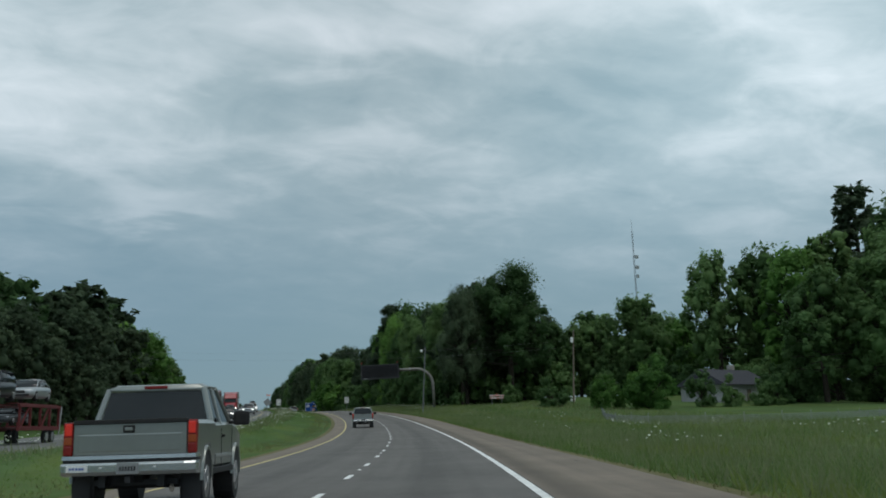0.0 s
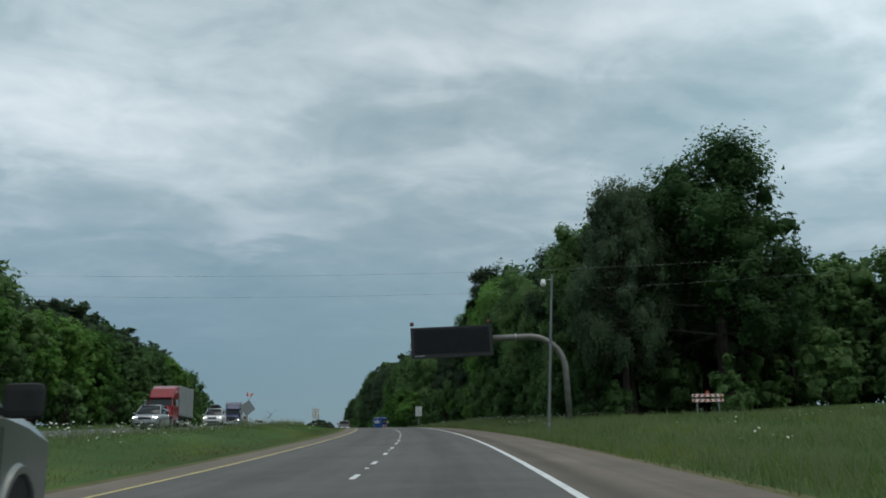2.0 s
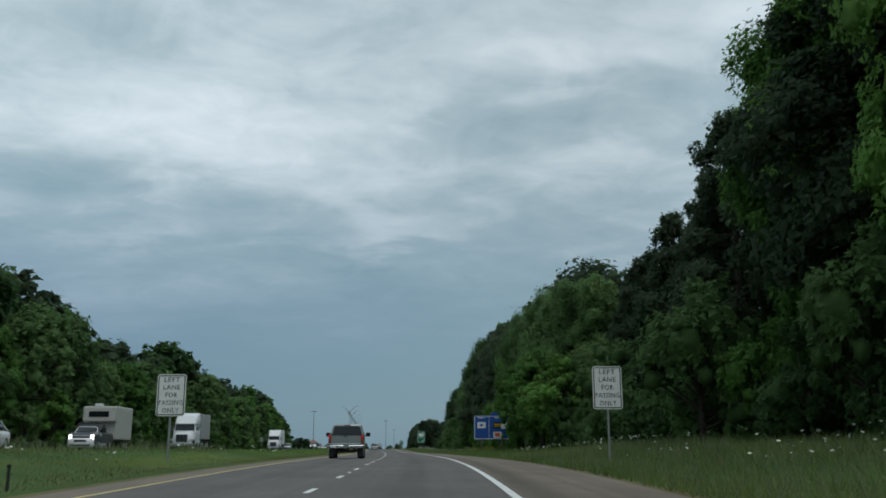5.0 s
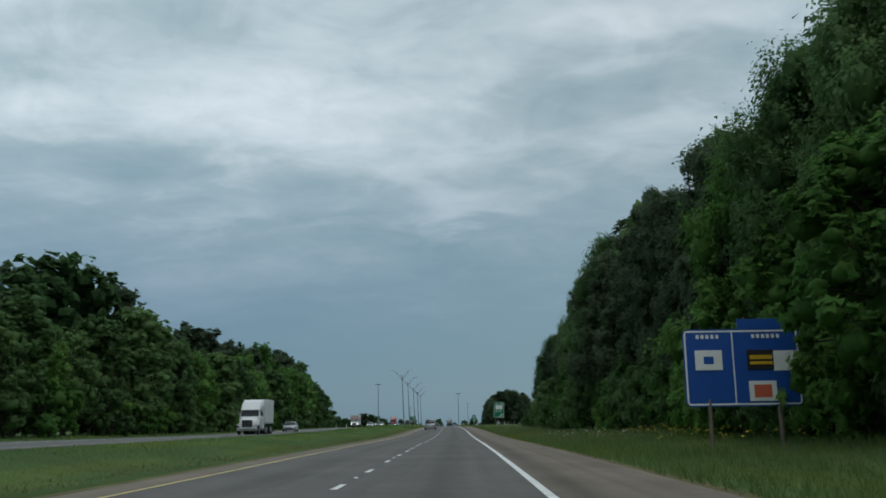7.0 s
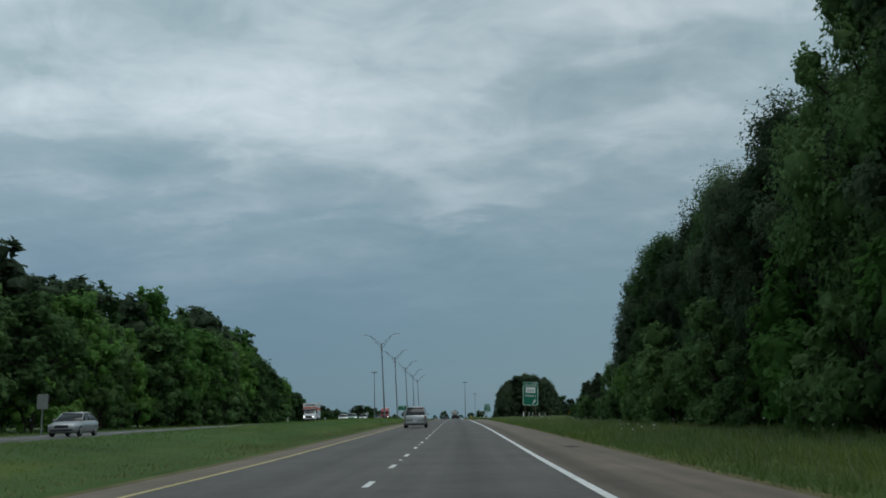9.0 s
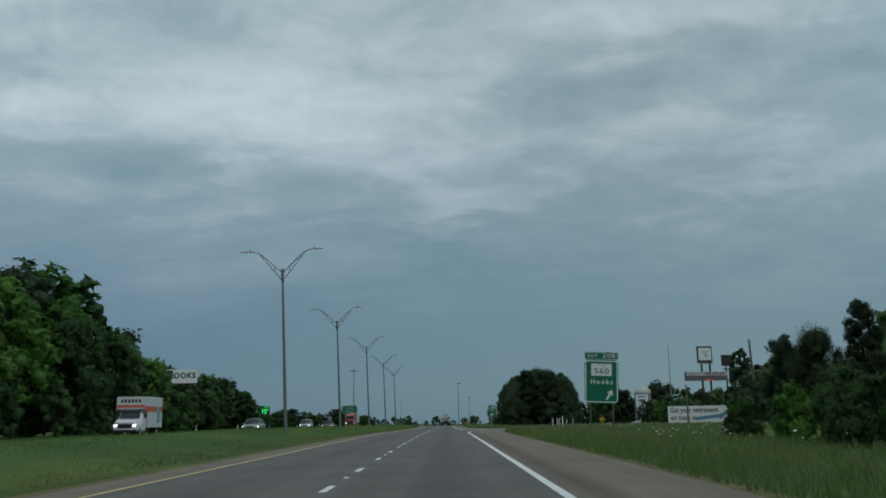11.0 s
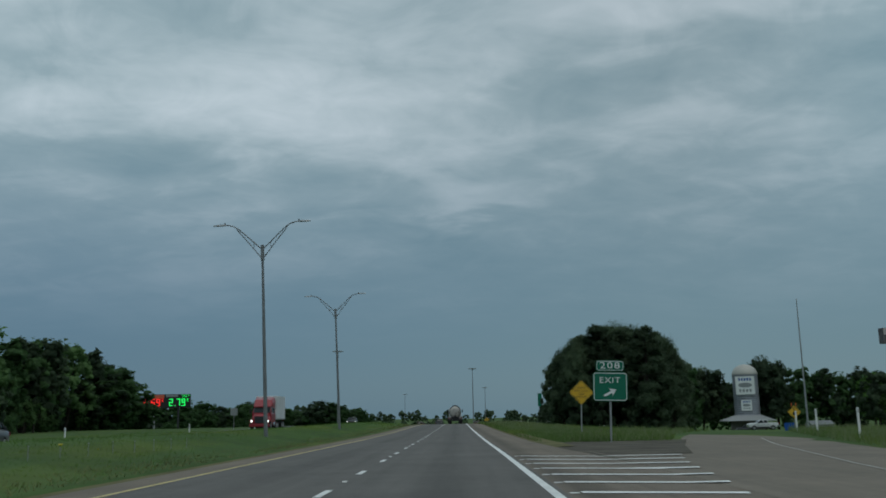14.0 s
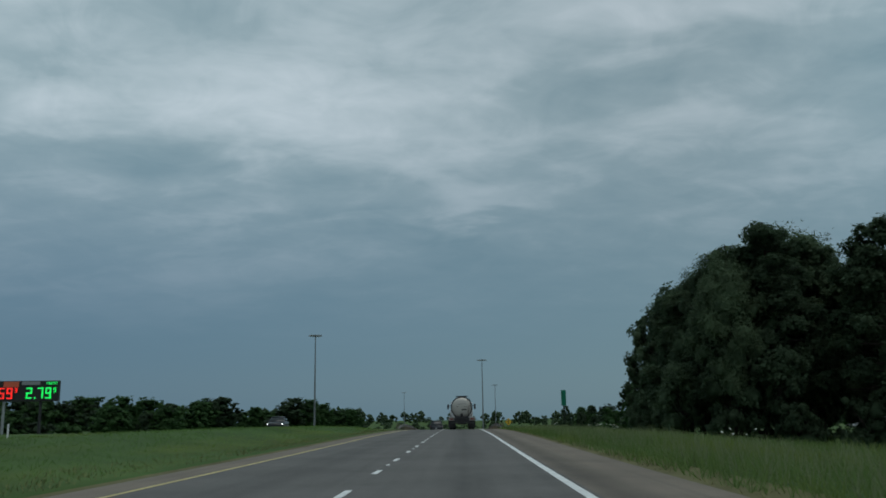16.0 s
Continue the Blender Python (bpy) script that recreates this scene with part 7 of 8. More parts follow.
# trees along the left beyond the oncoming road
spots = []
for x0, y0, x1, y1, n, h0, h1 in ((-55, 572, -57, 606, 14, 11, 14), (-66, 545, -70, 590, 12, 9, 12), (-55, 600, -63, 656, 22, 11.5, 14.5), (-60, 575, -76, 660, 20, 11.5, 14.5), (-54, 596, -61, 654, 16, 4, 7), (-60, 640, -57, 654, 6, 10, 11.5), (-56, 656, -54, 664, 4, 5, 6.5), (-95, 690, -150, 720, 18, 9, 12), (-62, 752, -110, 742, 24, 6, 8.5), (-130, 815, -48, 890, 44, 9.5, 13.5), (-84, 935, -46, 985, 34, 7, 10.5)):
    for k in range(n):
        t = (k + rg.random()) / n
        kind = rg.choice(["broad", "broad", "tall", "bush"] if y0 < 640 else ["broad", "broad", "bush"])
        h = rg.uniform(h0, h1) * (0.65 if kind == "bush" else 1)
        spots.append((x0 + (x1 - x0) * t + rg.uniform(-3, 3), y0 + (y1 - y0) * t + rg.uniform(-4, 4), h, kind, rg.choice(["dark", "dark", "pine"]), "far", rg.randrange(3), 1.0 if y0 < 640 else 1.55))
for x, y, h in ((-66, 572, 16.5), (-61, 575, 15.5), (-57, 578, 14.5), (-70, 578, 17), (-76, 575, 17.5), (-64, 585, 15), (-58, 589, 14)):
    spots.append((x, y, h, "broad", rg.choice(["dark", "pine"]), "mid", rg.randrange(3), 0.95))
grove(spots, "trees beyond the oncoming road")


def far_woods():
    """The distant tree line all round the horizon, one uneven mass of small clumps."""
    rng = np.random.default_rng(8)
    verts, faces = [], []
    for y0, x0, x1, n, h in ((1000, -420, 420, 200, 9), (990, -75, 75, 90, 3.6), (1250, -700, 700, 190, 16), (1700, -1200, 1200, 220, 20), (700, 180, 520, 60, 16), (600, -520, -150, 70, 14)):
        for k in range(n):
            x = x0 + (x1 - x0) * (k + rng.random()) / n
            if abs(x) < 46 and y0 in (1000, 1250):
                continue
            y = y0 + rng.normal() * 18
            hh = h * (0.4 + 0.75 * rng.random() ** 1.5) * (0.8 if abs(x) < 80 and h > 4 else 1.0)
            z0 = ground_z(x, y) - 1.0
            for j in range(26):
                a, r = rng.random() * 6.28, rng.random() ** 0.5
                zz = z0 + hh * (0.08 + 0.86 * rng.random() ** 0.8)
                rr = hh * 0.5 * math.sqrt(max(0.05, 1 - ((zz - z0) / hh - 0.4) ** 2 * 2.2)) * r
                c = np.array([x + rr * math.cos(a), y + rr * math.sin(a), zz])
                s = hh * (0.10 + 0.08 * rng.random())
                b = len(verts)
                for d in ((1, 0, 0), (-1, 0, 0), (0, 1, 0), (0, -1, 0), (0, 0, 1), (0, 0, -1)):
                    verts.append(tuple(c + np.array(d) * s * (0.7 + 0.6 * rng.random())))
                for f in ((0, 2, 4), (2, 1, 4), (1, 3, 4), (3, 0, 4), (2, 0, 5), (1, 2, 5), (3, 1, 5), (0, 3, 5)):
                    faces.append(tuple(b + i for i in f))
    ob = link_mesh("far_woods", verts, faces, M_PINE)
    tagged(ob, "distant dark green woods along the horizon", "woods", kind="stuff")


far_woods()
join_masses("crowded dark green trees filling the inside of the wood")


def silo():
    e = thing("silo", "grey corrugated grain silo with pale dome roof and two white signboards", "silo")
    steel = mat("silo_steel", (0.26, 0.27, 0.30), 0.55, 0.35, vary=0.2, scale=0.8)
    R, H = 3.0, 14.5
    bm = bmesh.new()
    rings = []
    for k in range(59):
        z = H * k / 58
        r = R + (0.05 if k % 2 else -0.02)
        rings.append([(r * math.cos(2 * math.pi * i / 28), r * math.sin(2 * math.pi * i / 28), z) for i in range(28)])
    loft(bm, rings)
    part("wall", bm, steel, e)
    bm = bmesh.new()
    loft(bm, [[(r * math.cos(2 * math.pi * i / 28), r * math.sin(2 * math.pi * i / 28), H + z) for i in range(28)] for r, z in ((R + 0.1, 0), (R + 0.1, 0.12), (R * 0.93, 1.0), (R * 0.75, 1.75), (R * 0.45, 2.3), (R * 0.12, 2.55))])
    part("dome", bm, mat("silo_dome", (0.42, 0.41, 0.37), 0.6, 0.2, vary=0.15), e, smooth_shade=True)
    for z, w, h in ((11.8, 4.4, 4.4), (7.0, 2.5, 2.5)):
        b = part("signboard", boxes(((0.0, -R - 0.14, z), (w, 0.12, h), 0.02)), M_SWHITE, e)
        part("emblem", loft(bmesh.new(), [[(w * 0.36 * math.cos(6.283 * i / 20), -R - yy, z + h * 0.02 + h * 0.13 * math.sin(6.283 * i / 20)) for i in range(20)] for yy in (0.19, 0.215)]), M_SBACK, b)
        for k, n in ((0.33, 5), (-0.28, 4)):
            bars(b, (0.0, -R - 0.2, z + h * k), w * 0.72, h * 0.15, n, M_SBLUE if k > 0 else M_SBACK)
    roof = part("porch_roof", bmesh_cone(), mat("porch_metal", (0.30, 0.31, 0.31), 0.5, 0.3, vary=0.15), e)
    part("porch_wall", boxes(((0, 0, 1.65), (8.0, 6.8, 3.3), 0.05)), mat("porch_wood", (0.12, 0.11, 0.10), 0.85, vary=0.3), e)
    return e


def bmesh_cone():
    bm = bmesh.new()
    rings = []
    for hx, hy, z in ((6.6, 5.4, 3.3), (6.6, 5.4, 3.42), (3.05, 3.05, 4.7)):
        pts = []
        for i in range(28):
            a = 2 * math.pi * i / 28
            q = max(abs(math.cos(a)), abs(math.sin(a))) if hx > 3 else 1
            pts.append((hx * math.cos(a) / q, hy * math.sin(a) / q, z))
        rings.append(pts)
    return loft(bm, rings)


put_at(silo(), 73.4, 719, -19, -0.2)


SEGMENTS = {"2": "abged", "5": "afgcd", "7": "abc", "8": "abcdefg", "9": "abcdfg"}


def led_number(body, x, y, z, h, material, parent):
    """Lit seven-segment digits that face -y; a small raised nine ends a price."""
    w, t = h * 0.50, h * 0.12
    pos = {"a": (0, 1, 1), "g": (0, 0, 1), "d": (0, -1, 1), "f": (-1, 0.5, 0), "b": (1, 0.5, 0), "e": (-1, -0.5, 0), "c": (1, -0.5, 0)}
    for ch, small in body:
        k = 0.42 if small else 1.0
        if ch == ".":
            part("point", boxes(((x + t * 0.6, y, z - h / 2 + t / 2), (t, 0.05, t))), material, parent)
            x += t * 2.4
            continue
        cx, cz = x + w * k / 2, z + (h * 0.28 if small else 0)
        bm = bmesh.new()
        for q in SEGMENTS[ch]:
            px, pz, flat = pos[q]
            box(bm, (cx + px * (w - t) * k / 2, y, cz + pz * (h - t) * k / 2), ((w if flat else t) * k, 0.05, (t if flat else h * 0.5) * k))
        part("digit", bm, material, parent)
        x += w * k + t * 1.7 * k
    return x


def truck_stop_sign():
    e = thing("truck_stop_sign", "tall sign tower with framed white panel and long faded marquee", "pylon sign")
    for x in (-1.0, 1.3):
        part("column", tube(bmesh.new(), (x, 0, -2.6), (x, 0, 15.6), 0.30, 0.26, 12), M_DARK, e)
    fr = part("frame", boxes(((0, 0, 17.7), (4.1, 0.5, 4.3), 0.04)), M_DARK, e)
    pl = part("panel", boxes(((0, -0.27, 17.8), (3.5, 0.06, 3.3), 0.01)), M_SWHITE, fr)
    part("panel_mark", boxes(((0.1, -0.31, 18.4), (1.9, 0.02, 0.16)), ((0.1, -0.31, 17.9), (1.5, 0.02, 0.14)), ((0.4, -0.31, 17.3), (0.9, 0.02, 0.3)), ((0.0, -0.31, 17.6), (0.16, 0.02, 0.8))), M_SBACK, pl)
    part("frame_beam", boxes(((0, -0.05, 15.35), (3.9, 0.4, 0.28), 0.04)), M_SBACK, fr)
    mq = part("marquee", boxes(((0.0, 0, 12.0), (11.4, 1.2, 2.3), 0.06)), mat("marquee_grey", (0.115, 0.105, 0.11), 0.6, vary=0.25, scale=0.6), e, "weathered grey marquee box")
    part("marquee_band", boxes(((0.0, -0.62, 12.62), (11.3, 0.04, 1.0))), mat("marquee_white", (0.47, 0.42, 0.42), 0.6, vary=0.3, scale=0.5), mq, "faded white lettering band")
    text("lettering", "CK STOP", 0.95, (2.2, -0.66, 12.62), mat("faded_red_ink", (0.13, 0.035, 0.04), 0.6), mq, 5.6, depth=0.02, bold=0.03)
    bars(mq, (-3.6, -0.66, 12.62), 2.6, 0.34, 5, M_SBACK)
    part("strip_light", boxes(((0.6, -0.63, 10.98), (2.2, 0.04, 0.14))), M_LEDR, mq)
    return e


put_at(truck_stop_sign(), 70.6, 629, 8, 1.8)


def fuel_tower():
    """Second tower behind the first: a black panel over a wide price display."""
    e = thing("fuel_price_tower", "dark sign tower with black panel over a green digital price display", "price sign")
    for x in (-0.2, 3.6):
        part("column", tube(bmesh.new(), (x, 0.3, -4.0), (x, 0.3, 15.4), 0.27, 0.24, 12), M_DARK, e)
    part("neck", tube(bmesh.new(), (-0.2, 0.3, 15.2), (-0.2, 0.3, 16.6), 0.2, 0.18, 10), M_DARK, e)
    part("beam", boxes(((1.6, 0.2, 15.35), (5.4, 0.35, 0.3), 0.03)), M_DARK, e)
    part("black_panel", boxes(((0, 0, 17.9), (3.3, 0.5, 3.3), 0.04)), mat("dark_sign_face", (0.022, 0.014, 0.016), 0.5, vary=0.2), e)
    pb = part("price_board", boxes(((2.9, 0, 13.8), (4.8, 0.5, 2.6), 0.04)), M_SBLACK, e)
    led_number([("2", 0), (".", 0), ("8", 0), ("9", 0), ("9", 1)], 1.55, -0.27, 13.8, 1.5, M_LEDG, pb)
    return e


put_at(fuel_tower(), 86.5, 661, 8).location.z = 0.0


def board_retirement():
    e = thing("billboard", "low long white billboard with dark lettering and a blue arrow graphic", "billboard")
    p = part("board", boxes(((0, 0, 1.75), (10.6, 0.2, 2.8), 0.03)), M_SWHITE, e)
    ink = mat("billboard_ink", (0.07, 0.08, 0.09), 0.6)
    text("lettering", "Get your retirement", 1.25, (-5.0, -0.115, 2.45), ink, p, 8.3, "LEFT", bold=0.02, spread=1.0)
    text("lettering", "on track at", 1.25, (-4.95, -0.115, 1.2), ink, p, 4.5, "LEFT", bold=0.02, spread=1.0)
    bm = bmesh.new()
    pts = [(-0.6, 0.75), (3.4, 1.15), (3.4, 0.7), (5.0, 1.9), (5.2, 2.8), (4.6, 2.2), (3.6, 1.75), (-0.6, 1.25)]
    for yy in (-0.104, -0.115):
        bm.faces.new([bm.verts.new((x, yy, z)) for x, z in pts])
    part("graphic", bm, mat("graphic_blue", (0.10, 0.24, 0.36), 0.6), p)
    part("skirt", boxes(((0, 0.05, 0.2), (10.4, 0.12, 0.4), 0.02)), mat("skirt_brown", (0.13, 0.07, 0.06), 0.8), e)
    for x in (-4.5, -1.5, 1.5, 4.5):
        part("post", boxes(((x, 0.2, 1.2), (0.18, 0.18, 3.0), 0.02)), M_WOODP, e)
    return e


put_at(board_retirement(), 44.6, 545.5, 3)
for x, y, top, lean in ((39.3, 532.6, 6.1, -0.5), (38.6, 499, 10.2, -2.5)):
    e = thing("utility_pole", "slim dark wooden utility pole with small top fittings", "utility pole", "utility poles by the ramp")
    h = top - ground_z(x, y)
    part("pole", tube(bmesh.new(), (0, 0, -0.5), (0, 0, h), 0.16, 0.11, 10), M_WOODP, e)
    part("fitting", boxes(((0, -0.15, h - 0.5), (0.22, 0.2, 0.5), 0.03)), M_GALV, e)
    e.matrix_basis = pose(x, y, ground_z(x, y), 0, lean, 0)
e = thing("flag_pole", "very tall slender grey steel pole without a flag", "flag pole")
part("pole", tube(bmesh.new(), (0, 0, -0.5), (0, 0, 27.6), 0.22, 0.10, 10), M_GALV, e)
part("finial", tube(bmesh.new(), (0, 0, 27.6), (0, 0, 27.9), 0.14, 0.05, 10), M_GALV, e)
put_at(e, 75.8, 687.5, 0)


def board_school():
    e = thing("billboard", "raised billboard, one half dark with white words, other half white", "billboard")
    part("column", tube(bmesh.new(), (-1.0, 0.5, -0.5), (-1.0, 0.5, 9.0), 0.42, 0.38, 14), M_DARK, e)
    navy = mat("billboard_navy", (0.03, 0.03, 0.075), 0.55, vary=0.1)
    p = part("board", boxes(((0, 0, 10.5), (13.6, 0.4, 3.0), 0.03)), M_SWHITE, e)
    q = part("dark_half", boxes(((-3.0, -0.21, 10.5), (7.6, 0.03, 2.98), 0.004)), navy, p)
    text("lettering", "CHALLENGING", 0.55, (-4.4, -0.24, 11.15), M_SWHITE, q, 3.6)
    text("lettering", "ALL", 0.85, (-0.95, -0.24, 11.25), M_SWHITE, q, 1.7)
    text("lettering", "to EXCELLENCE", 0.62, (-2.2, -0.24, 10.35), M_SWHITE, q, 4.8)
    bars(q, (-3.2, -0.225, 9.55), 6.2, 0.24, 16, M_SWHITE)
    text("lettering", "HOOKS", 1.75, (3.75, -0.22, 10.6), navy, p, 5.5, depth=0.01, bold=0.035)
    part("emblem", boxes(((1.15, -0.225, 10.75), (0.9, 0.02, 2.2), 0.25), ((1.7, -0.225, 11.35), (0.7, 0.02, 0.9), 0.2)), mat("emblem_purple", (0.06, 0.035, 0.16), 0.55, vary=0.1), p)
    part("catwalk", boxes(((0, -0.6, 8.85), (13.6, 0.9, 0.12), 0.02)), mat("catwalk_red", (0.22, 0.10, 0.09), 0.7), e)
    for x in (-6, -2, 2, 6):
        part("strut", boxes(((x, 0.25, 10.0), (0.16, 0.16, 3.2))), M_DARK, e)
    part("beam", boxes(((0, 0.5, 9.0), (13.0, 0.4, 0.4))), M_RUST, e)
    return e


e = put_at(board_school(), -51.3, 560, 5, 1.4)
e.scale = (0.93, 1.0, 0.84)


def price_sign():
    e = thing("price_sign", "long black electronic fuel price board with red and green digits", "price sign")
    for x in (-2.6, 2.6):
        part("post", tube(bmesh.new(), (x, 0, -0.5), (x, 0, 5.9), 0.22, 0.2, 12), M_GALV if x < 0 else M_DARK, e)
    p = part("cabinet", boxes(((0, 0, 7.2), (10.4, 0.7, 3.0), 0.04)), M_SBLACK, e)
    part("red_header", boxes(((-1.6, -0.37, 8.2), (2.2, 0.03, 0.8))), M_REDW, p)
    part("grey_header", boxes(((-4.2, -0.37, 8.35), (1.8, 0.03, 0.5))), M_SBACK, p)
    part("grey_header", boxes(((1.2, -0.37, 8.35), (2.6, 0.03, 0.5))), M_SBACK, p)
    led_number([("2", 0), (".", 0), ("5", 0), ("9", 0), ("9", 1)], -4.9, -0.38, 6.9, 1.6, M_LEDR, p)
    led_number([("2", 0), (".", 0), ("7", 0), ("9", 0), ("9", 1)], 0.6, -0.38, 6.9, 1.6, M_LEDG, p)
    text("lettering", "CREDIT", 0.6, (4.2, -0.40, 8.3), M_LEDG, p, 1.6, depth=0.02)
    return e


put_at(price_sign(), -62.8, 696, 6, -0.4)


def delineator(x, y, h=1.1):
    e = thing("delineator", "slim white plastic marker post in the grass beside the road", "marker post", "marker posts")
    part("stake", boxes(((0, 0, h / 2 - 0.1), (0.11, 0.03, h + 0.2), 0.008)), M_SWHITE, e)
    part("reflector", boxes(((0, -0.018, h - 0.15), (0.08, 0.008, 0.16), 0.002)), M_LENS, e)
    put_at(e, x, y, random.uniform(-6, 6))
    return e


for x, y in ((13.4, 483.7), (15.1, 506.3), (17.6, 522), (19.6, 535.5), (22.3, 547), (24.7, 556.5)):
    delineator(x, y, 1.3)
for d, y in ((-26, 470), (-26, 492), (-26, 512), (-26, 534), (-26, 560), (-26, 590), (-26, 620)):
    p = on_road(d, y)
    delineator(p.x, p.y, 0.9)
for k in range(8):
    e = thing("grass_stake", "thin pale stake standing in the mown median grass", "stake", "stakes in the median")
    part("stake", boxes(((0, 0, 0.10), (0.018, 0.018, 0.40), 0.003)), M_SBACK, e)
    part("tip", boxes(((0, 0, 0.35), (0.035, 0.035, 0.04), 0.006)), M_GALV, e)
    put_at(e, -8.25 + 0.05 * k, 517.3 + 1.65 * k, 15 * k)


for x, y in ((-10.4, 199.5), (-9.7, 199.9)):
    e = thing("marker_stub", "short dark flexible marker post in the median grass", "marker post", "median stubs")
    part("stake", boxes(((0, 0, 0.18), (0.05, 0.05, 0.56), 0.01)), M_DARK, e)
    part("tip", boxes(((0, 0, 0.47), (0.065, 0.065, 0.05), 0.012)), M_BLACK, e)
    put_at(e, x, y, 0)


def guardrail(name, side, y0, y1):
    e = thing(name, "weathered brown-grey steel guardrail with flared end on the bridge approach", "guardrail", "guardrails")
    n = int((y1 - y0) / 2)
    prof = [(-0.04, 0.42), (0.03, 0.47), (-0.04, 0.53), (-0.04, 0.57), (0.03, 0.63), (-0.04, 0.69)]
    verts, faces = [], []
    for i in range(n + 1):
        y = y0 + (y1 - y0) * i / n
        flare = max(0, 1 - i / 5) ** 2 * 0.45
        d = side * (5.6 + flare) if side > 0 else side * (4.6 + flare)
        dip = -0.35 * max(0, 1 - i / 3) ** 2
        for dx, z in prof:
            q = on_road(d + dx, y, z + dip)
            verts.append(tuple(q))
    w = len(prof)
    for i in range(n):
        for j in range(w - 1):
            faces.append((i * w + j, i * w + j + 1, (i + 1) * w + j + 1, (i + 1) * w + j))
    link_mesh("rail", verts, faces, mat("weathered_rail", (0.17, 0.155, 0.14), 0.7, 0.3, vary=0.35, scale=2.0), e)
    for i in range(0, n + 1, 1):
        y = y0 + (y1 - y0) * i / n
        flare = max(0, 1 - i / 5) ** 2 * 0.45
        d = side * (5.75 + flare) if side > 0 else side * (4.75 + flare)
        q = on_road(d, y)
        part("rail_post", boxes(((q.x, q.y, q.z + 0.25), (0.12, 0.12, 0.8))), M_WOODP, e)
    return e


guardrail("guardrail", 1, 664, 720)
guardrail("guardrail", -1, 662, 720)
for x, d in ((1, 6.6), (-1, -6.0)):
    p = on_road(d, 690)
    delineator(p.x, p.y, 1.0)

# small frontage buildings seen past the ramp
e = thing("store_building", "low pale roadside building with grey metal roof", "building")
part("wall", boxes(((0, 0, 1.6), (16, 8, 3.2))), mat("store_wall", (0.34, 0.33, 0.31), 0.8, vary=0.15, scale=0.8), e)
bm = bmesh.new()
v = [bm.verts.new(q) for q in ((-8.6, -4.8, 3.1), (8.6, -4.8, 3.1), (8.6, 4.8, 3.1), (-8.6, 4.8, 3.1), (-8.2, 0, 4.9), (8.2, 0, 4.9))]
for f in ((0, 1, 5, 4), (2, 3, 4, 5), (1, 2, 5), (3, 0, 4), (3, 2, 1, 0)):
    bm.faces.new([v[i] for i in f])
part("roof", bm, mat("store_roof", (0.16, 0.17, 0.17), 0.6, 0.2, vary=0.2), e)
for x in (-5, 0, 5):
    part("window", boxes(((x, -4.03, 1.5), (2.0, 0.08, 1.4), 0.02)), M_GLASS, e)
put_at(e, 84, 702, 10, -0.1)
e.scale = (0.34, 0.34, 0.5)
e = thing("blue_sign", "small blue square information sign by the ramp", "road sign")
post(e, 0, -0.3, 1.2, 0.08)
panel(e, 0, 1.5, 1.35, 1.6, M_SBLUE)
put_at(e, 45.9, 616, 0, -0.9)

put_at(pickup(P_WHITE, "white crew pickup truck standing beyond the ramp near the silo"), 57.0, 652, 84, 0)
e = car("suv", P_BLACK, "black sport utility vehicle parked beside the silo", group="parked vehicles")
put_at(e, 69, 700, 75, 0)

# ---- grass and flowers ----
def grass(name, bands, density, hmin, hmax, seed, material, label):
    rng = np.random.default_rng(seed)
    P, Hh = [], []
    for d0, d1, y0, y1, k in bands:
        n = int(abs(d1 - d0) * (y1 - y0) * density * k)
        dd = rng.uniform(d0, d1, n)
        yy = rng.uniform(y0, y1, n)
        patch = np.sin(yy * 0.31 + dd * 0.9) * np.sin(yy * 0.11 - dd * 0.5) * 0.5 + 0.5
        for d, y, q in zip(dd, yy, patch):
            if d > 6 and 455 < y < 560 and d < max(6.6, ramp_edge(y) + 0.15) and not (y > 537 and 6.6 < d < ramp_left(y) - 0.4):
                continue
            if d > 5 and (d < shoulder_edge(y) + (0.14 if hmax > 0.2 else 0.02) or hmax < 0.2 and d > shoulder_edge(y) + 0.6):
                continue
            p = on_road(d, y)
            P.append((p.x, p.y, road_z(y) + ground_dz(d, y)))
            Hh.append((hmin + (hmax - hmin) * rng.random()) * (0.65 + 0.6 * q))
    P, Hh = np.array(P), np.array(Hh)
    n = len(P)
    a = rng.uniform(0, 6.28, n)
    lean = rng.normal(0, 0.32, (n, 2))
    verts = np.empty((n, 9, 3))
    for b in range(3):
        ang = a + b * 2.09
        off = np.stack([np.cos(ang) * 0.05, np.sin(ang) * 0.05], 1)
        side = np.stack([-np.sin(ang) * (0.008 + 0.014 * Hh), np.cos(ang) * (0.008 + 0.014 * Hh)], 1)
        hb = Hh * (0.75 + 0.25 * b / 2)
        base = P[:, :2] + off
        verts[:, b * 3 + 0, :2] = base + side
        verts[:, b * 3 + 1, :2] = base - side
        verts[:, b * 3 + 2, :2] = base + off * 1.5 + lean * hb[:, None] + np.stack([np.cos(ang), np.sin(ang)], 1) * hb[:, None] * 0.22
        verts[:, b * 3 + 0, 2] = P[:, 2] - 0.02
        verts[:, b * 3 + 1, 2] = P[:, 2] - 0.02
        verts[:, b * 3 + 2, 2] = P[:, 2] + hb
    faces = np.arange(n * 9).reshape(-1, 3)
    me = bpy.data.meshes.new(name)
    me.from_pydata(verts.reshape(-1, 3).tolist(), [], faces.tolist())
    me.materials.append(material)
    ob = new(name, me)
    return tagged(ob, label, "grass", kind="stuff")


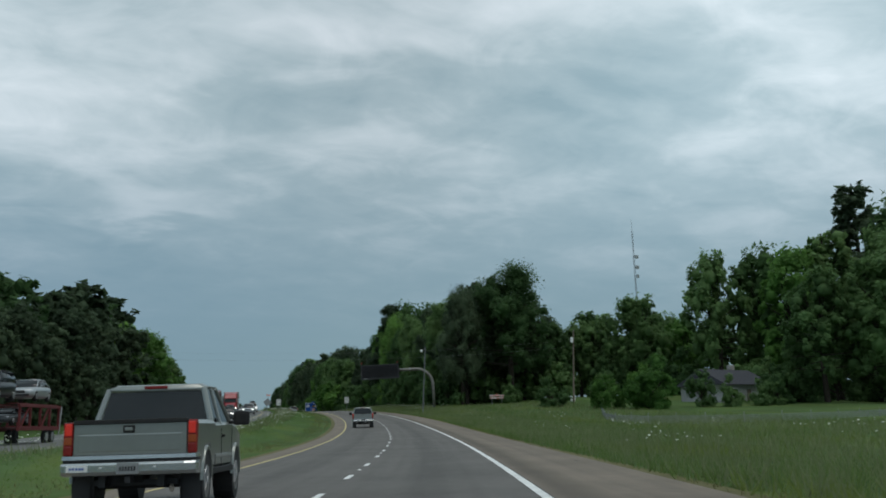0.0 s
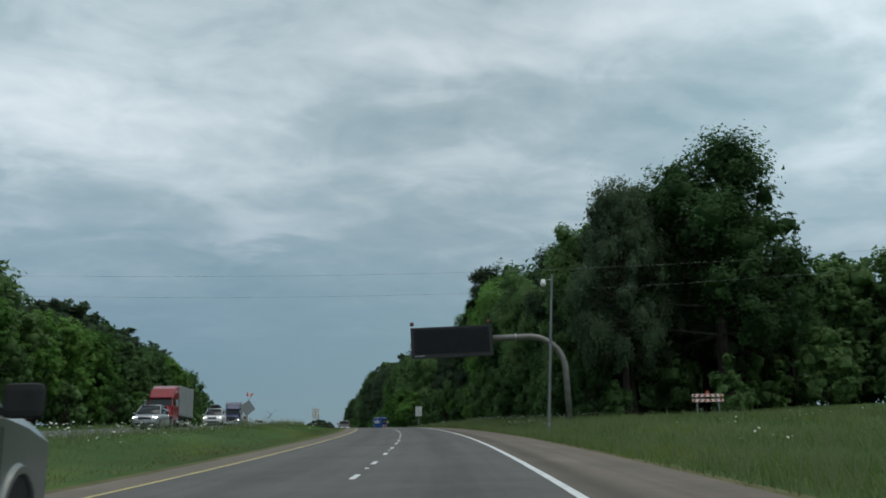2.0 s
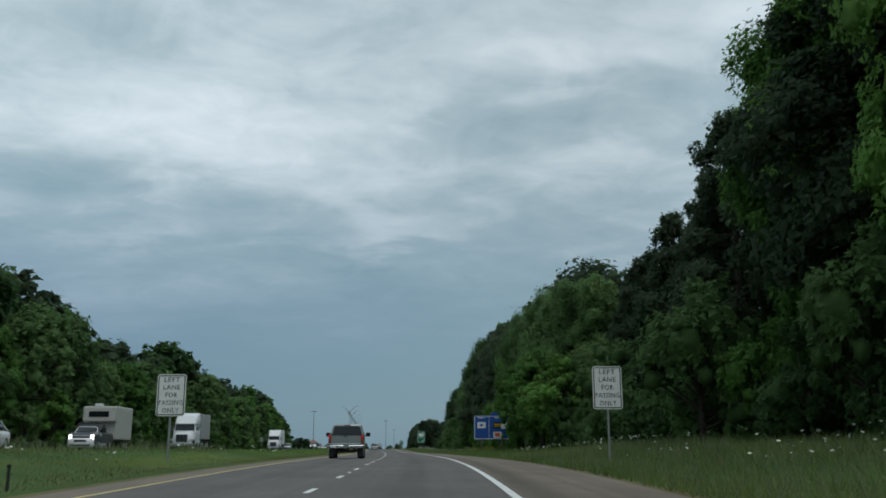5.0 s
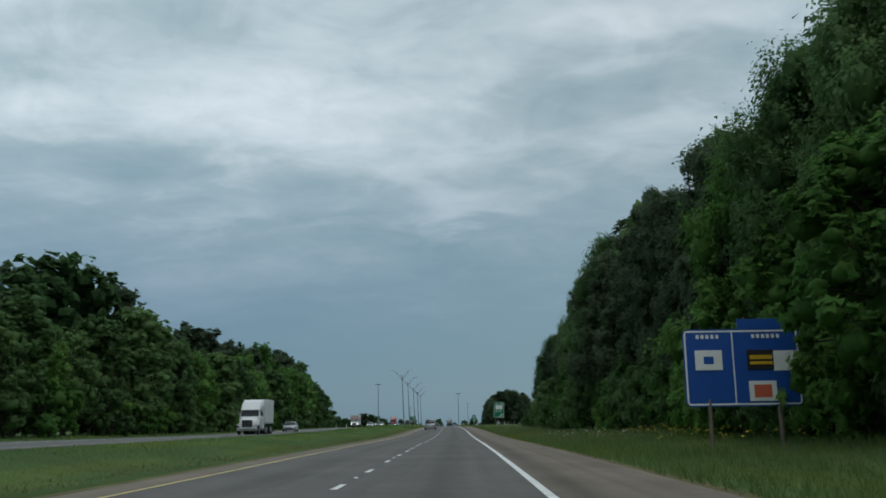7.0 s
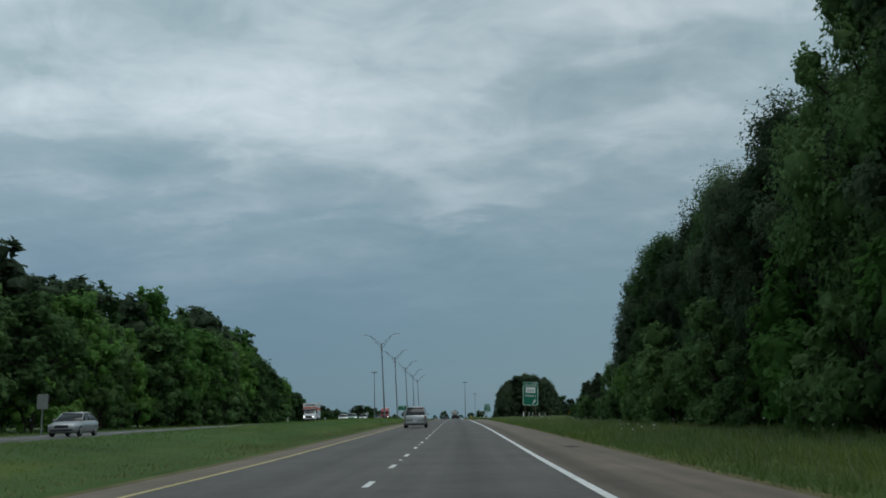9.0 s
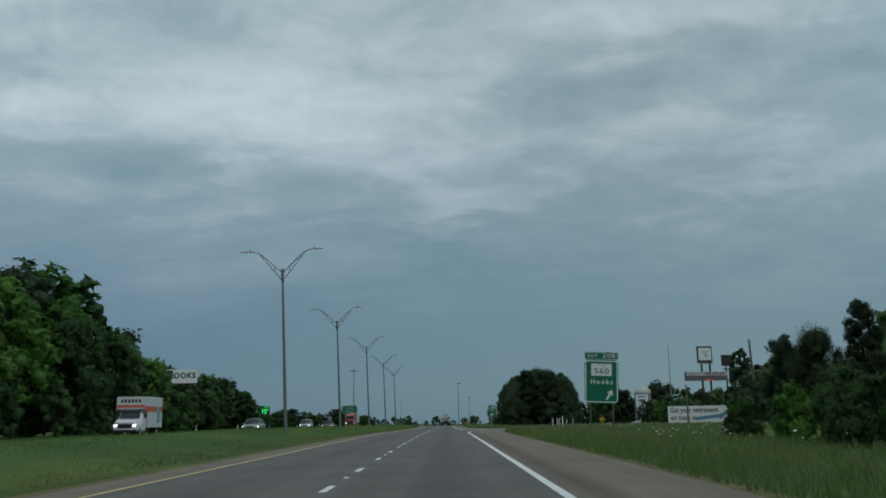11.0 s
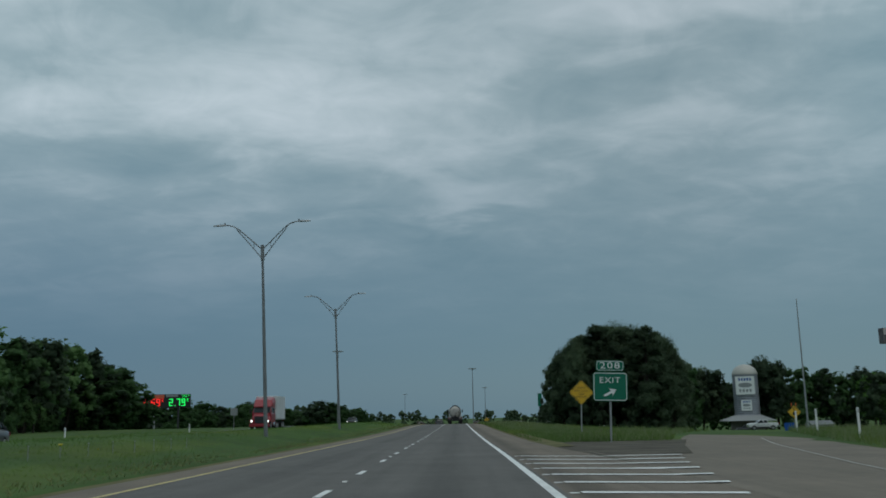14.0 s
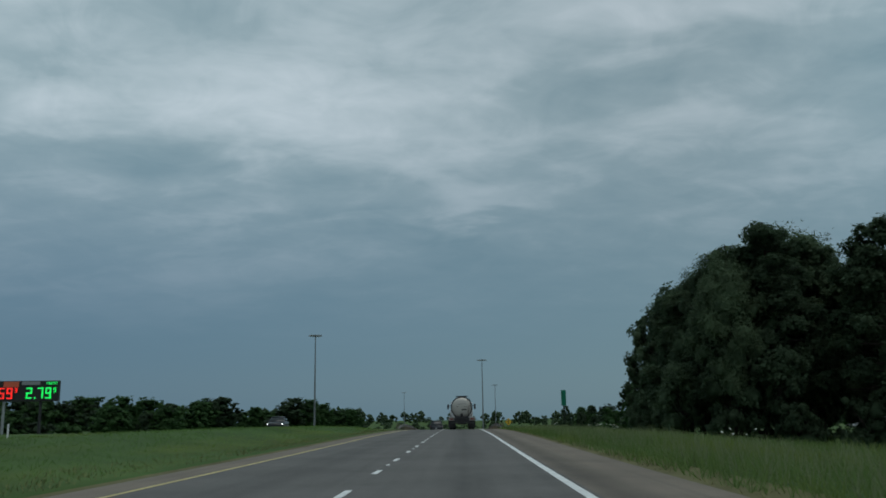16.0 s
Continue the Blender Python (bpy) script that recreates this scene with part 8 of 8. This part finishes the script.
grass("tall_grass", [(5.8, 10.5, -5, 455, 1.0), (10.5, 17.5, -5, 455, 0.55), (17.5, 34, 0, 135, 0.22), (5.8, 10.5, 560, 690, 1.0), (5.8, 13, 538, 565, 1.0), (10.5, 20, 560, 660, 0.5), (6.5, 16, 455, 545, 1.0), (16, 34, 455, 560, 0.5)], 16.0, 0.18, 0.46, 3, M_TALL, "tall unmown green grass beside the highway")
grass("median_grass", [(-12.6, -5.8, 5, 690, 1.0)], 18.0, 0.04, 0.11, 4, M_BLADE, "short green grass in the highway median")
grass("far_grass", [(-32, -25.6, 40, 600, 0.5)], 4.0, 0.15, 0.40, 6, M_BLADE, "green grass beyond the oncoming carriageway")
grass("dry_grass", [(-6.9, -5.2, 0, 690, 1.2), (5.7, 7.6, 0, 460, 1.0), (5.7, 6.6, 540, 690, 1.0)], 14.0, 0.05, 0.14, 5, mat("dry_blades", (0.155, 0.155, 0.058), 0.9, vary=0.35, scale=0.3, island=0.4), "short dry yellowish grass along the pavement edge")


M_SEED = leaf_mat("seed_heads", (0.215, 0.250, 0.125), 0.2, 0.0, 0.5)
grass("seeding_grass", [(6.7, 13.5, -5, 235, 1.0), (13.5, 30, 0, 130, 0.35), (7, 15, 300, 455, 0.3), (6.6, 12, 562, 660, 0.8), (7, 34, 455, 560, 0.45), (-12.4, -9.5, 0, 240, 0.5)], 7.0, 0.34, 0.62, 9, M_SEED, "tall pale seeding grass among the greener blades")


def flowers(name, label, bands, colour, seed):
    rng = np.random.default_rng(seed)
    verts, faces = [], []
    spots = []
    for d0, d1, y0, y1, n in bands:
        k = 0
        while k < n:
            cd, cy = rng.uniform(d0, d1), rng.uniform(y0, y1)
            for j in range(rng.integers(2, 9)):
                spots.append((cd + rng.normal() * 0.5, cy + rng.normal() * 0.9))
                k += 1
    for d, y in spots:
        if d > 6 and 455 < y < 560 and d < ramp_edge(y) + 0.6:
            continue
        p = on_road(d, y)
        z = road_z(y) + ground_dz(d, y)
        h = rng.uniform(0.36, 0.62)
        r = rng.uniform(0.028, 0.065)
        b = len(verts)
        tx, ty = rng.normal(0, 0.25, 2)
        for i in range(6):
            a = 6.283 * i / 6
            verts.append((p.x + r * math.cos(a), p.y + r * math.sin(a), z + h + r * (tx * math.cos(a) + ty * math.sin(a))))
        verts.append((p.x, p.y, z + h + r * 0.35))
        verts.append((p.x, p.y, z + h - r * 0.7))
        for i in range(6):
            faces.append((b + i, b + (i + 1) % 6, b + 6))
            faces.append((b + (i + 1) % 6, b + i, b + 7))
        faces.append((b + 7, b, b + 3))
    ob = link_mesh(name, verts, faces, mat(name, colour, 0.8, vary=0.15, island=0.2))
    tagged(ob, label, "flowers", kind="stuff")


flowers("wildflowers", "scattered white umbel wildflowers in the verge grass", ((9, 22, 10, 110, 170), (9.5, 16, 130, 260, 460), (9, 16, 300, 440, 180), (-11, -6.5, 60, 240, 180), (-13.2, -9.5, 12, 75, 420), (-13, -10, 75, 200, 420), (9, 26, 440, 480, 70), (8.5, 13, 560, 650, 40)), (0.62, 0.64, 0.55), 12)
flowers("yellow_flowers", "small yellow wildflowers at the foot of the wood", ((11, 15.5, 283, 312, 240), (-9, -6.5, 455, 520, 60)), (0.5, 0.40, 0.03), 13)


def road_patches():
    """Dark tar repairs and debris on the shoulder and ramp."""
    rng = np.random.default_rng(4)
    tar = mat("tar_patch", (0.035, 0.033, 0.03), 0.8, vary=0.3, scale=3)
    for k, (d, y, w, l) in enumerate(((5.0, 68, 0.5, 1.2), (5.3, 152, 0.35, 0.8), (5.1, 160, 0.3, 1.0), (5.2, 353, 0.5, 1.4), (5.3, 536, 0.5, 0.5), (8.6, 531, 0.6, 0.4), (9.6, 528, 0.3, 0.5), (7.6, 486, 0.7, 2.5), (5.6, 24, 0.4, 0.5), (4.6, 575, 0.4, 1.6))):
        v = []
        n = 12
        p = on_road(d, y)
        for i in range(n):
            a = 6.283 * i / n
            r = 0.7 + 0.5 * rng.random()
            q = on_road(d + w * 0.5 * r * math.cos(a), y + l * 0.5 * r * math.sin(a))
            dz = -0.02 * (d - 3.62) + 0.012 if d < 6.4 else -0.04
            v.append((q.x, q.y, road_z(q.y) + dz))
        ob = link_mesh("tar_patch", v, [tuple(range(n))], tar)
        tagged(ob, "dark irregular tar patch on worn asphalt", "road patch", "tar patches", kind="structure")


road_patches()
